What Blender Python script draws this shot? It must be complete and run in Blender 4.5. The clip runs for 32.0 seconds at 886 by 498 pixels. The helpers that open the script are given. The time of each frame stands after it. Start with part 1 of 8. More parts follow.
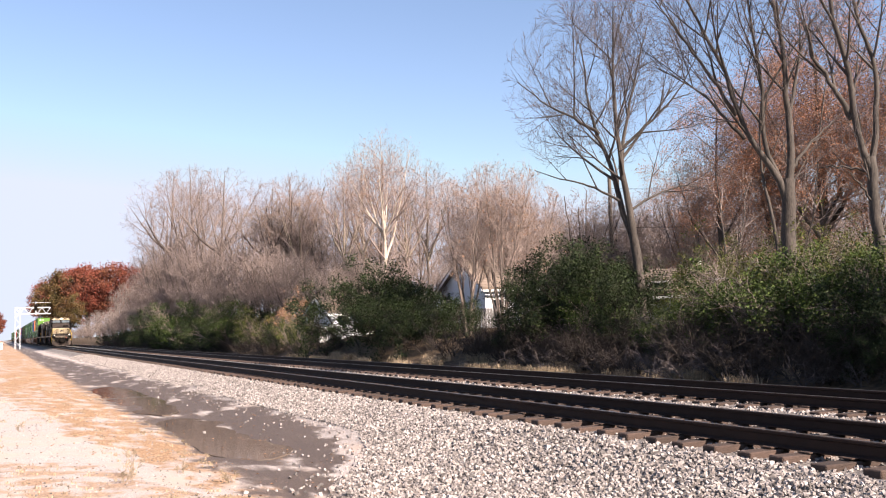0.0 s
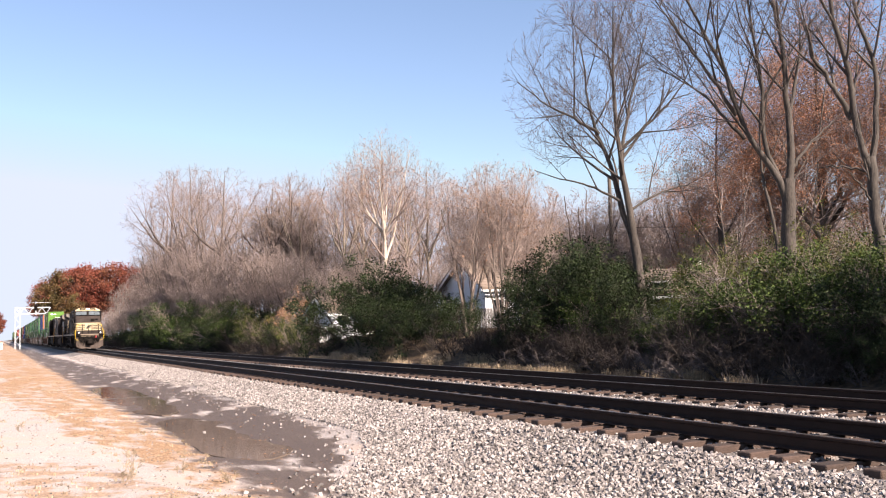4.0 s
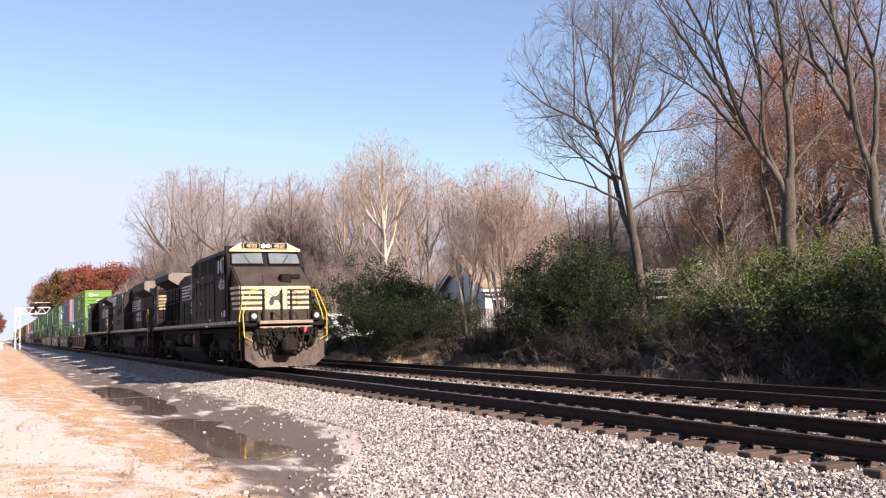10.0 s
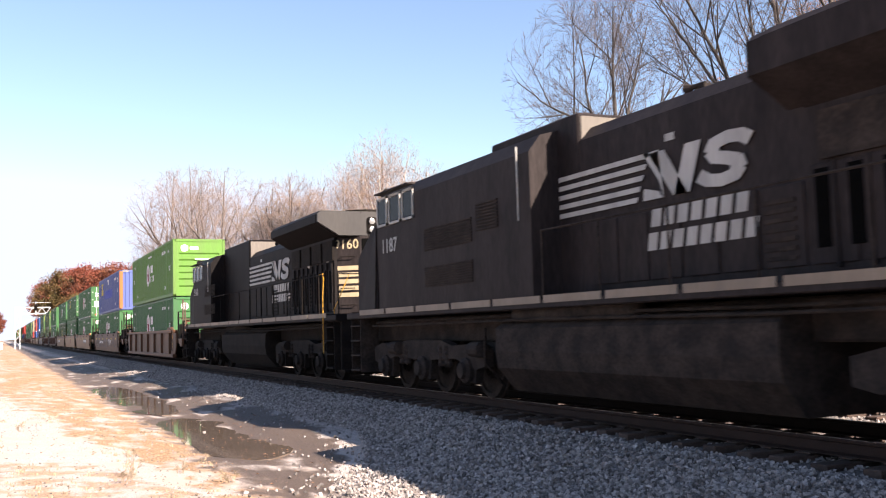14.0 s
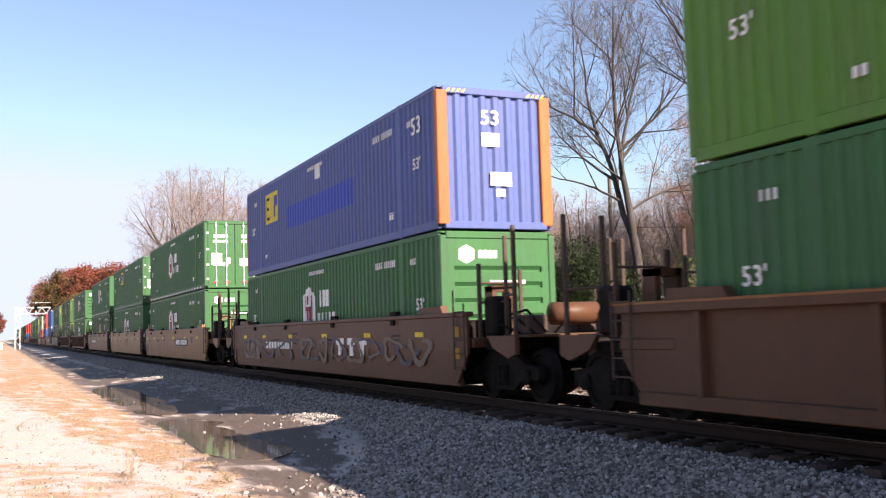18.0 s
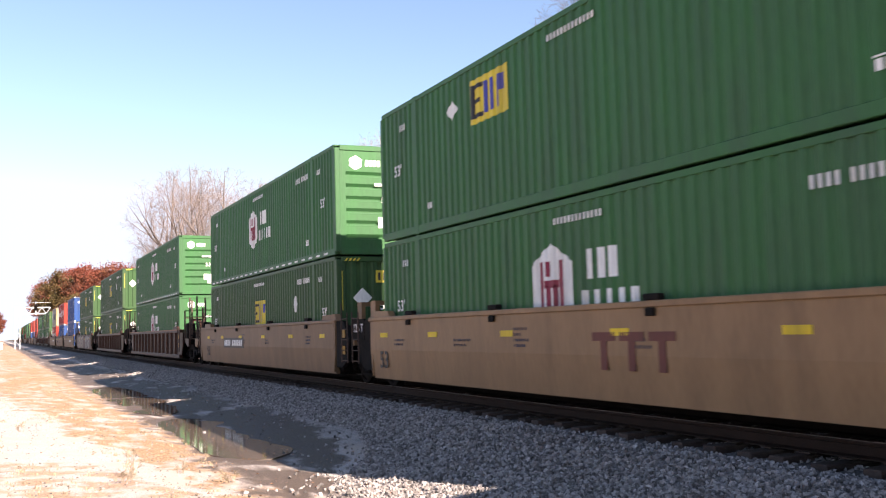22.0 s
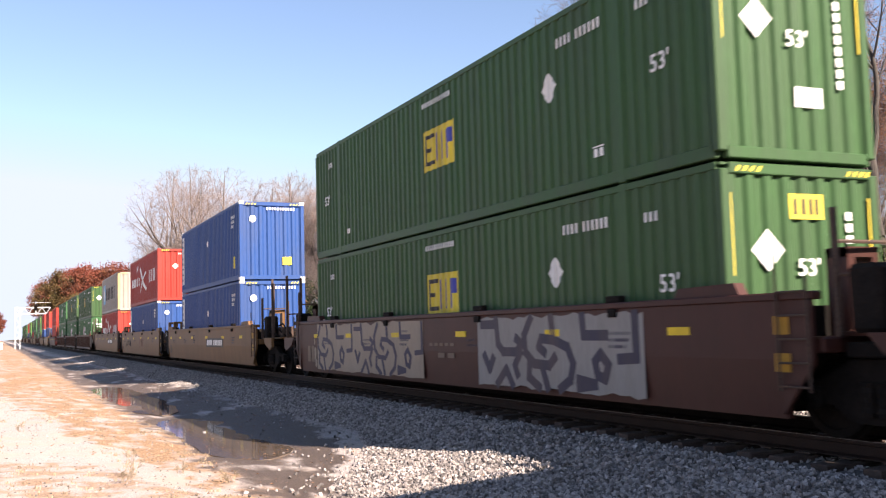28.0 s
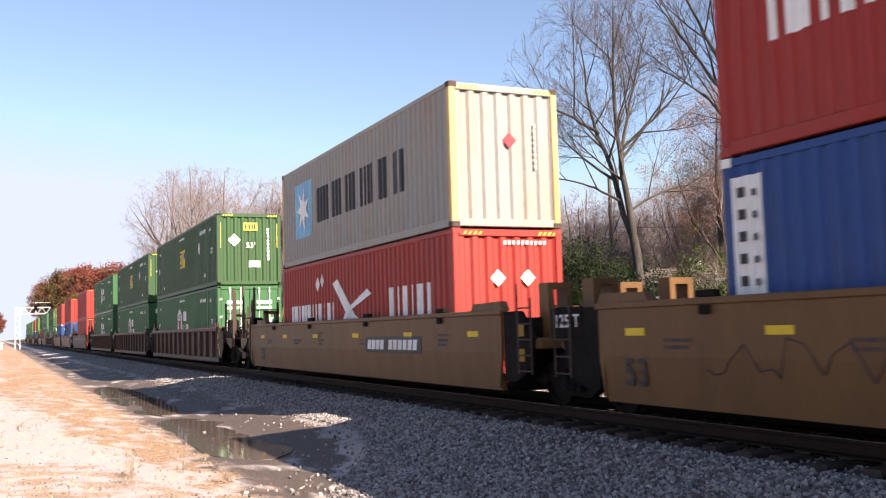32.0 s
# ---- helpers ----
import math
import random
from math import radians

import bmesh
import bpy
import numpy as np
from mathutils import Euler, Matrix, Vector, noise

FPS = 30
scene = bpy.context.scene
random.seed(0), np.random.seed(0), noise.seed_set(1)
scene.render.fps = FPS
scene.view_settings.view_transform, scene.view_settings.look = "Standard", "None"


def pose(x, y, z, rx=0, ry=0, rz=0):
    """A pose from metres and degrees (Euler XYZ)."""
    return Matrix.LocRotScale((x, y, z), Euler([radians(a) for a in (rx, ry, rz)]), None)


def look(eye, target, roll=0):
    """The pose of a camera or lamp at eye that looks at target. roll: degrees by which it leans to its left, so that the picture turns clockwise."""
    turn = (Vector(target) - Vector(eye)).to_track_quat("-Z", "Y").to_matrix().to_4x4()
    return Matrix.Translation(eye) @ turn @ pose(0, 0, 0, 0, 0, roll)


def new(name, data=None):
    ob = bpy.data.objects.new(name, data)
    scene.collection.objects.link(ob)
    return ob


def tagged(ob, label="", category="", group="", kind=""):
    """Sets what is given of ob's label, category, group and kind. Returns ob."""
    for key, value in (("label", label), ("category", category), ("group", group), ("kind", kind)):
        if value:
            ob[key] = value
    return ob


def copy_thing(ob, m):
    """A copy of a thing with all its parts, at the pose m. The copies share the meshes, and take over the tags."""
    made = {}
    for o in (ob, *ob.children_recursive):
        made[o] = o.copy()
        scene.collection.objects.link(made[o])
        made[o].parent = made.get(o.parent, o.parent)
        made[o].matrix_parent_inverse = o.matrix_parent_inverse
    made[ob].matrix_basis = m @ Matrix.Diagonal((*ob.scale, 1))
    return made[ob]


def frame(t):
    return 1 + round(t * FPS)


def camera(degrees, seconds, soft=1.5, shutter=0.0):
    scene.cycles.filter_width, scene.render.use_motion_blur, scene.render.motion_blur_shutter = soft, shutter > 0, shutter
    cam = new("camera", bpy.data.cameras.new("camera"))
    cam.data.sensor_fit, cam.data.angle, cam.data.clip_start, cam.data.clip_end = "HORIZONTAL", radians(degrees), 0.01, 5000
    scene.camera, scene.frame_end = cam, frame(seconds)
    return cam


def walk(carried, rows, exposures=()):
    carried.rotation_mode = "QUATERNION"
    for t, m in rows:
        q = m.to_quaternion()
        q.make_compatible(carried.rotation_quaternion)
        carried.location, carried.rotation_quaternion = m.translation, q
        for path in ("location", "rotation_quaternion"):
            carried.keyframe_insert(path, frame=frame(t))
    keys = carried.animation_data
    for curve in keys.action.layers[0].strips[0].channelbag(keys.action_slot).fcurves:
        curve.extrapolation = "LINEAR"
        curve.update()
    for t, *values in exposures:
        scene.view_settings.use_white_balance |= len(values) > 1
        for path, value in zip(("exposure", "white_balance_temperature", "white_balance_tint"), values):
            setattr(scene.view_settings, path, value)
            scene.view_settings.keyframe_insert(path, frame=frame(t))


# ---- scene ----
cam = camera(49.42, 32.0, soft=1.15, shutter=0.15)
EYE = look((0, 0, 1.3251), (4.1739, 9.0507, 2.1392), -1.621)
walk(cam, [(0, EYE), (32, EYE)], exposures=[(0, 1.50, 7050, 20), (10.5, 1.50, 7050, 20), (12.3, 1.82, 7050, 19), (15, 1.72, 7050, 19), (18, 1.60, 7050, 20), (20, 1.62, 7050, 20), (21, 1.80, 7050, 20), (23, 1.76, 7050, 20), (24, 1.60, 7050, 20), (25, 1.64, 7050, 20), (28, 1.62, 7050, 20), (32, 1.56, 7050, 20)])

# The near track lies at x = NEAR, the far one at x = FAR; rail tops at z = 0. The train comes down the near one.
NEAR, FAR = 9.098, 13.3


def gone(t):
    """Metres that the train has run since the lead engine's nose was abreast of y = 33."""
    return 13.3 * t + 0.02 * t * t - 135.0


# ---- light ----
SUN_WAY = Vector((-0.394, 1.0, -0.697)).normalized()
world = bpy.data.worlds.new("world")
scene.world = world
world.use_nodes = True
wn = world.node_tree.nodes
wl = world.node_tree.links
sky = wn.new("ShaderNodeTexSky")
sky.sky_type = "NISHITA"
sky.sun_disc = False
sky.sun_elevation = radians(33)
sky.sun_rotation = radians(158.5)
sky.air_density, sky.dust_density, sky.ozone_density = 1.0, 0.35, 2.8
# clips the sky's colour, so that the horizon goes no whiter than this
sky_cap = wn.new("ShaderNodeMix")
sky_cap.data_type, sky_cap.blend_type = "RGBA", "DARKEN"
sky_cap.inputs[0].default_value = 1.0
sky_cap.inputs[7].default_value = (3.6, 4.35, 5.4, 1)
wl.new(sky.outputs[0], sky_cap.inputs[6])
wl.new(sky_cap.outputs[2], wn["Background"].inputs[0])
wn["Background"].inputs[1].default_value = 0.072
sun = new("sun", bpy.data.lights.new("sun", "SUN"))
sun.data.energy, sun.data.angle, sun.data.color = 5.0, radians(0.53), (1.0, 0.93, 0.82)
sun.matrix_basis = look((0, 0, 60), Vector((0, 0, 60)) + SUN_WAY)


# ---- materials ----
def mat(name, col, rough=0.6, metal=0.0, var=0.25, scale=2.0, fine=30.0, bump=0.15, stretch=(1, 1, 1), tint=None, amount=0.5, spec=0.5, glow=0.0, by_object=0.0, leaf=0.0):
    """Paint or surface in two scales of variation; tint is the colour of its dirt or wear."""
    m = bpy.data.materials.new(name)
    m.use_nodes = True
    n, l = m.node_tree.nodes, m.node_tree.links
    b = n["Principled BSDF"]
    co = n.new("ShaderNodeTexCoord")
    mp = n.new("ShaderNodeMapping")
    mp.inputs["Scale"].default_value = stretch
    l.new(co.outputs["Object"], mp.inputs[0])
    big, small = n.new("ShaderNodeTexNoise"), n.new("ShaderNodeTexNoise")
    big.inputs["Scale"].default_value, big.inputs["Detail"].default_value = scale, 6
    small.inputs["Scale"].default_value, small.inputs["Detail"].default_value = fine, 3
    l.new(mp.outputs[0], big.inputs[0])
    l.new(mp.outputs[0], small.inputs[0])
    ramp = n.new("ShaderNodeValToRGB")
    ramp.color_ramp.elements[0].position, ramp.color_ramp.elements[1].position = 0.5 - 0.25 * amount, 0.72
    dark = tint or tuple(c * (1 - var) for c in col)
    ramp.color_ramp.elements[0].color, ramp.color_ramp.elements[1].color = (*col, 1), (*dark, 1)
    l.new(big.outputs[0], ramp.inputs[0])
    val = n.new("ShaderNodeHueSaturation")
    rng = n.new("ShaderNodeMapRange")
    rng.inputs[1].default_value, rng.inputs[2].default_value = 0.3, 0.7
    rng.inputs[3].default_value, rng.inputs[4].default_value = 1 - var, 1 + var
    l.new(small.outputs[0], rng.inputs[0])
    l.new(ramp.outputs[0], val.inputs["Color"])
    src = rng.outputs[0]
    if by_object or leaf:
        who = n.new("ShaderNodeObjectInfo" if by_object else "ShaderNodeNewGeometry")
        r2 = n.new("ShaderNodeMapRange")
        k = by_object or leaf
        r2.inputs[3].default_value, r2.inputs[4].default_value = 1 - k, 1 + k
        l.new(who.outputs["Random" if by_object else "Random Per Island"], r2.inputs[0])
        mul = n.new("ShaderNodeMath")
        mul.operation = "MULTIPLY"
        l.new(src, mul.inputs[0])
        l.new(r2.outputs[0], mul.inputs[1])
        src = mul.outputs[0]
    l.new(src, val.inputs["Value"])
    l.new(val.outputs[0], b.inputs["Base Color"])
    b.inputs["Roughness"].default_value, b.inputs["Metallic"].default_value = rough, metal
    b.inputs["Specular IOR Level"].default_value = spec
    if bump:
        bp = n.new("ShaderNodeBump")
        bp.inputs["Strength"].default_value, bp.inputs["Distance"].default_value = bump, 0.02
        l.new(small.outputs[0], bp.inputs["Height"])
        l.new(bp.outputs[0], b.inputs["Normal"])
    if glow:
        b.inputs["Emission Color"].default_value = (*col, 1)
        b.inputs["Emission Strength"].default_value = glow
    return m


def paint(name, col, dirt=(0.10, 0.075, 0.05), amount=0.35, rough=0.5, var=0.08, spec=0.2):
    """Weathered vehicle paint with streaks that run down it."""
    return mat(name, col, rough, 0, var, 1.3, 14, 0.03, (1.6, 1.6, 0.35), tuple(0.6 * c + 0.4 * d for c, d in zip(col, dirt)), amount, spec)


M = dict(
    rail=mat("rail_steel", (0.026, 0.0135, 0.010), 0.75, 0, 0.25, 3, 60, 0.2, spec=0.2),
    railhead=mat("polished_rail", (0.30, 0.28, 0.27), 0.3, 0.9, 0.15, 1, 40, 0.05, (1, 0.1, 1)),
    tie=mat("tie_wood", (0.060, 0.036, 0.027), 0.85, 0, 0.3, 2, 25, 0.5, (1, 6, 6), (0.034, 0.022, 0.017), by_object=0.3),
    stone=mat("ballast_stone", (0.275, 0.246, 0.232), 0.85, 0, 0.18, 8, 60, 0.3, leaf=0.7, tint=(0.17, 0.145, 0.135)),
    dusty_black=paint("dusty_engine_black", (0.0175, 0.0145, 0.0150), (0.060, 0.048, 0.046), 0.9, 0.6, 0.25, 0.06),
    nose_brown=paint("grey_brown_engine_nose", (0.030, 0.024, 0.022), (0.10, 0.080, 0.068), 0.9, 0.6, 0.25, 0.06),
    dusty_under=mat("dusty_underframe", (0.019, 0.0155, 0.0145), 0.85, 0, 0.3, 3, 20, 0.3, tint=(0.044, 0.034, 0.029), spec=0.12),
    black=paint("engine_black", (0.0075, 0.0066, 0.0070), (0.022, 0.017, 0.016), 0.7, 0.6, 0.25, 0.06),
    under=mat("underframe_grime", (0.0080, 0.0066, 0.006), 0.85, 0, 0.3, 3, 20, 0.3, tint=(0.017, 0.013, 0.011), spec=0.12),
    slot=mat("dark_opening", (0.003, 0.003, 0.003), 0.9, 0, 0.2, 3, 20, 0, spec=0.02),
    cream=paint("cream_stripe", (0.47, 0.375, 0.24), (0.2, 0.15, 0.1), 0.4),
    white=paint("white_marking", (0.74, 0.74, 0.72), (0.3, 0.27, 0.22), 0.3),
    sill=paint("dull_sill_stripe", (0.24, 0.19, 0.145), (0.05, 0.04, 0.03), 0.8),
    greyw=paint("faded_marking", (0.40, 0.39, 0.37), (0.06, 0.06, 0.055), 0.6),
    warn=paint("warning_orange_yellow", (0.44, 0.23, 0.02), (0.12, 0.08, 0.05), 0.6),
    wing_grey=paint("thin_grey_coat", (0.036, 0.034, 0.034), (0.05, 0.045, 0.042), 0.6),
    block_pale=paint("grey_brown_coat", (0.15, 0.132, 0.115), (0.07, 0.06, 0.05), 0.6),
    yellow=paint("safety_yellow", (0.72, 0.50, 0.03)),
    logo_y=paint("logo_yellow", (0.66, 0.52, 0.06)),
    logo_b=paint("logo_blue", (0.06, 0.07, 0.32)),
    logo_r=paint("logo_maroon", (0.26, 0.03, 0.06)),
    maroon=paint("faded_maroon", (0.13, 0.038, 0.030), (0.10, 0.05, 0.03), 0.6),
    logo_k=paint("logo_black", (0.03, 0.03, 0.035)),
    steel=mat("bare_steel", (0.42, 0.42, 0.42), 0.35, 0.8, 0.15, 3, 30, 0.05),
    rust=mat("rusty_iron", (0.062, 0.036, 0.025), 0.85, 0.1, 0.3, 4, 30, 0.3, tint=(0.07, 0.045, 0.035)),
    glass=mat("cab_glass", (0.008, 0.014, 0.016), 0.15, 0, 0.1, 1, 4, 0, spec=0.06),
    screen=mat("windscreen_glass", (0.10, 0.12, 0.13), 0.12, 0, 0.15, 1, 4, 0, spec=0.9),
    lamp=mat("headlight", (1.0, 0.86, 0.66), 0.2, 0, 0, 1, 1, 0, glow=20.0),
    lamp_dim=mat("dim_lamp", (1.0, 0.86, 0.70), 0.2, 0, 0, 1, 1, 0, glow=2.2),
    lens=mat("lamp_lens", (0.30, 0.30, 0.30), 0.12, 0.3, 0.1, 2, 5, 0),
    red=paint("red_lamp", (0.55, 0.04, 0.05)),
    hub=paint("container_green", (0.034, 0.126, 0.042), (0.050, 0.066, 0.054), 0.55),
    lime=paint("container_lime", (0.085, 0.20, 0.035), (0.10, 0.12, 0.06), 0.35),
    emp=paint("container_leaf_green", (0.034, 0.085, 0.030), (0.048, 0.056, 0.042), 0.6),
    blue=paint("container_blue", (0.075, 0.105, 0.27), (0.10, 0.11, 0.16), 0.35),
    sea=paint("container_royal_blue", (0.019, 0.062, 0.205), (0.06, 0.07, 0.10), 0.35),
    patch=paint("overpainted_blue", (0.045, 0.075, 0.38), (0.06, 0.08, 0.3), 0.3),
    orange=paint("container_orange", (0.42, 0.12, 0.035)),
    redbox=paint("container_red", (0.31, 0.034, 0.025), (0.22, 0.06, 0.05), 0.4),
    greybox=paint("container_grey", (0.27, 0.265, 0.245), (0.30, 0.20, 0.12), 0.55),
    rustpost=paint("rusted_cream_post", (0.52, 0.36, 0.16), (0.25, 0.09, 0.03), 0.7),
    tan=paint("wagon_tan", (0.155, 0.077, 0.029), (0.05, 0.028, 0.012), 0.8),
    tanbr=paint("wagon_brown_tan", (0.25, 0.138, 0.070), (0.04, 0.025, 0.02), 0.8),
    tanlt=paint("wagon_pale_tan", (0.28, 0.165, 0.084), (0.10, 0.06, 0.035), 0.6),
    tanmid=paint("wagon_dull_tan", (0.185, 0.108, 0.057), (0.06, 0.035, 0.02), 0.8),
    # lighter than wagon_brown: the light on the ribs' edges is in this colour
    rib_lit=paint("lit_rib_brown", (0.085, 0.036, 0.022), (0.03, 0.016, 0.011), 0.8),
    brown=paint("wagon_brown", (0.033, 0.0125, 0.0085), (0.028, 0.014, 0.009), 0.8),
    chord=paint("worn_chord_edge", (0.26, 0.115, 0.04), (0.06, 0.03, 0.016), 0.9),
    rustbr=paint("wagon_rust_brown", (0.095, 0.041, 0.021), (0.05, 0.03, 0.02), 0.8),
    dred=paint("wagon_oxide_red", (0.055, 0.019, 0.015), (0.03, 0.014, 0.011), 0.7),
    spray1=paint("sprayed_silver", (0.22, 0.215, 0.21), (0.16, 0.14, 0.12), 0.5),
    spray2=paint("sprayed_dark", (0.03, 0.03, 0.055), (0.12, 0.08, 0.06), 0.5),
    spray3=paint("sprayed_pale_blue", (0.13, 0.14, 0.17), (0.10, 0.08, 0.06), 0.5),
    spray5=paint("sprayed_cream", (0.27, 0.22, 0.17), (0.16, 0.12, 0.09), 0.5),
    spray6=paint("sprayed_navy", (0.022, 0.021, 0.055), (0.05, 0.04, 0.05), 0.4),
    spray4=paint("sprayed_beige", (0.13, 0.094, 0.070), (0.08, 0.05, 0.035), 0.5),
    skyblue=paint("pale_blue_panel", (0.22, 0.47, 0.66)),
)


# ---- mesh helpers ----
# small marks that cannot be picked apart stay one piece
TINY = {"small_lettering", "end_lettering", "door_lettering", "panel_lettering", "painted_word", "louvre_panel", "side_grille", "graffiti", "hose", "warning_stripes", "reflective_strip", "emblem_lettering", "stripe_band", "hinge", "rod_bracket", "reflector", "notice", "sill_stripe", "two_part_emblem"}


def box(bm, x0, x1, y0, y1, z0, z1, bevel=0.0):
    v = [bm.verts.new((x, y, z)) for z in (z0, z1) for y in (y0, y1) for x in (x0, x1)]
    f = [bm.faces.new([v[i] for i in q]) for q in ((0, 2, 3, 1), (4, 5, 7, 6), (0, 1, 5, 4), (2, 6, 7, 3), (0, 4, 6, 2), (1, 3, 7, 5))]
    if bevel:
        bmesh.ops.bevel(bm, geom=list({e for g in f for e in g.edges}), offset=bevel, segments=1, affect="EDGES")
    return bm


def prism(bm, pts, axis, a, b):
    """The outline pts, drawn across the two other axes, drawn out from a to b along axis."""
    def at(p, c):
        return {"x": (c, p[0], p[1]), "y": (p[0], c, p[1]), "z": (p[0], p[1], c)}[axis]
    lo = [bm.verts.new(at(p, a)) for p in pts]
    hi = [bm.verts.new(at(p, b)) for p in pts]
    n = len(pts)
    for i in range(n):
        bm.faces.new((lo[i], lo[(i + 1) % n], hi[(i + 1) % n], hi[i]))
    bm.faces.new(lo[::-1])
    bm.faces.new(hi)
    return bm


def tube(bm, pts, r, n=6, r1=None):
    pts = [Vector(p) for p in pts]
    rings = []
    for i, p in enumerate(pts):
        d = (pts[min(i + 1, len(pts) - 1)] - pts[max(i - 1, 0)]).normalized()
        u = d.cross(Vector((0, 0, 1)) if abs(d.z) < 0.9 else Vector((1, 0, 0))).normalized()
        w = d.cross(u)
        rr = r + ((r1 if r1 is not None else r) - r) * i / max(1, len(pts) - 1)
        rings.append([bm.verts.new(p + rr * (math.cos(a) * u + math.sin(a) * w)) for a in [2 * math.pi * k / n for k in range(n)]])
    for a, b in zip(rings, rings[1:]):
        for k in range(n):
            bm.faces.new((a[k], a[(k + 1) % n], b[(k + 1) % n], b[k]))
    bm.faces.new(rings[0][::-1])
    bm.faces.new(rings[-1])
    return bm


def lathe(bm, profile, axis, c, n=20):
    """Rings of (along, radius) round an axis through c."""
    rings = []
    for h, r in profile:
        ring = []
        for k in range(n):
            a = 2 * math.pi * k / n
            p = (h, r * math.cos(a), r * math.sin(a))
            p = {"x": p, "y": (p[1], p[0], p[2]), "z": (p[1], p[2], p[0])}[axis]
            ring.append(bm.verts.new(Vector(c) + Vector(p)))
        rings.append(ring)
    for a, b in zip(rings, rings[1:]):
        for k in range(n):
            bm.faces.new((a[k], a[(k + 1) % n], b[(k + 1) % n], b[k]))
    bm.faces.new(rings[0][::-1])
    bm.faces.new(rings[-1])
    return bm


def part(name, bm, material, parent=None, label="", smooth=False):
    """Links a bmesh as one mesh object under a thing or a part."""
    bmesh.ops.recalc_face_normals(bm, faces=bm.faces)
    me = bpy.data.meshes.new(name)
    bm.to_mesh(me)
    bm.free()
    me.materials.append(material)
    if smooth:
        me.polygons.foreach_set("use_smooth", [True] * len(me.polygons))
    ob = new(name, me)
    ob.parent = parent
    if label:
        ob["label"] = label
    if name in TINY:
        ob["kind"] = "stuff"
    return ob


def same(name, ob, m, parent=None):
    """Another object on the mesh of ob, at the pose m."""
    o = new(name, ob.data)
    o.parent = parent
    o.matrix_basis = m
    return o


def raw(name, verts, faces, material, parent=None, smooth=False):
    me = bpy.data.meshes.new(name)
    me.from_pydata(verts, [], faces)
    me.materials.append(material)
    if smooth:
        me.polygons.foreach_set("use_smooth", [True] * len(me.polygons))
    ob = new(name, me)
    ob.parent = parent
    return ob


def B():
    return bmesh.new()


WORDS = {}


def words(text, size, material, parent, m, name="lettering", stretch=1.0):
    """Letters as a mesh, in the plane of the pose m."""
    key = (text, size, material.name)
    if key not in WORDS:
        cu = bpy.data.curves.new(name, "FONT")
        cu.body, cu.size, cu.extrude, cu.align_x = text, size, 0.002, "CENTER"
        cu.space_character = 1.08
        cu.offset = size * 0.012
        tmp = bpy.data.objects.new(name, cu)
        me = bpy.data.meshes.new_from_object(tmp)
        me.materials.clear()
        me.materials.append(material)
        bpy.data.objects.remove(tmp)
        WORDS[key] = me
    ob = new(name, WORDS[key])
    ob.parent = parent
    ob["kind"] = "stuff"
    ob.matrix_basis = m @ Matrix.Diagonal((stretch, 1, 1, 1))
    return ob


def on_side(x, y, z):
    """Pose of writing on a face that looks to -x."""
    return Matrix(((0, 0, -1, x), (-1, 0, 0, y), (0, 1, 0, z), (0, 0, 0, 1)))


def on_end(x, y, z):
    """Pose of writing on a face that looks to -y."""
    return Matrix(((1, 0, 0, x), (0, 0, -1, y), (0, 1, 0, z), (0, 0, 0, 1)))


def side_plate(bm, x, pts, t=0.006):
    """A thin painted shape (y, z) on a face that looks to -x."""
    return prism(bm, pts, "x", x - t, x)


def end_plate(bm, y, pts, t=0.006):
    return prism(bm, pts, "y", y - t, y)


def rect(a, b, c, d):
    return [(a, b), (c, b), (c, d), (a, d)]


def bars(count, y, z, w, h, gap, slant=0.0):
    """A row of upright bars in place of a word; runs towards -y."""
    out = []
    for i in range(count):
        a = y - i * (w + gap)
        out.append([(a, z), (a - w, z), (a - w - slant, z + h), (a - slant, z + h)])
    return out


# ---- ground and tracks ----
GX = [-400, -60, -12, -4, 0, 1.6, 2.7, 3.3, 4.3, 5.0, 6.0, 7.35, 8.2, 9.1, 10.0, 11.2, 12.4, 14.2, 15.0, 16.4, 17.4, 19.0, 20.5, 24, 40, 80, 400]
GZ = [-0.5, -0.5, -0.42, -0.40, -0.46, -0.53, -0.62, -0.69, -0.70, -0.63, -0.56, -0.30, -0.265, -0.26, -0.24, -0.27, -0.24, -0.24, -0.29, -0.36, -0.20, 0.42, 0.8, 1.15, 1.5, 1.7, 1.7]


def ground_z(x, y):
    z = float(np.interp(x, GX, GZ))
    if x < 6.2:
        k = min(1.0, (6.2 - x) / 1.5)
        z += k * (0.05 * noise.noise((x * 0.45, y * 0.22, 3)) + 0.035 * noise.noise((x * 1.6, y * 1.1, 7)) + 0.012 * noise.noise((x * 5, y * 5, 1)))
    elif x > 16:
        k = min(1.0, (x - 16) / 3)
        z += k * (0.35 * noise.noise((x * 0.12, y * 0.1, 5)) + 0.12 * noise.noise((x * 0.7, y * 0.7, 2)))
    else:
        z += 0.02 * noise.noise((x * 2.2, y * 1.5, 9))
    return z


def spaced(lo, hi, first, growth):
    out, step = [lo], first
    while out[-1] < hi:
        out.append(out[-1] + step)
        step *= growth
    return out


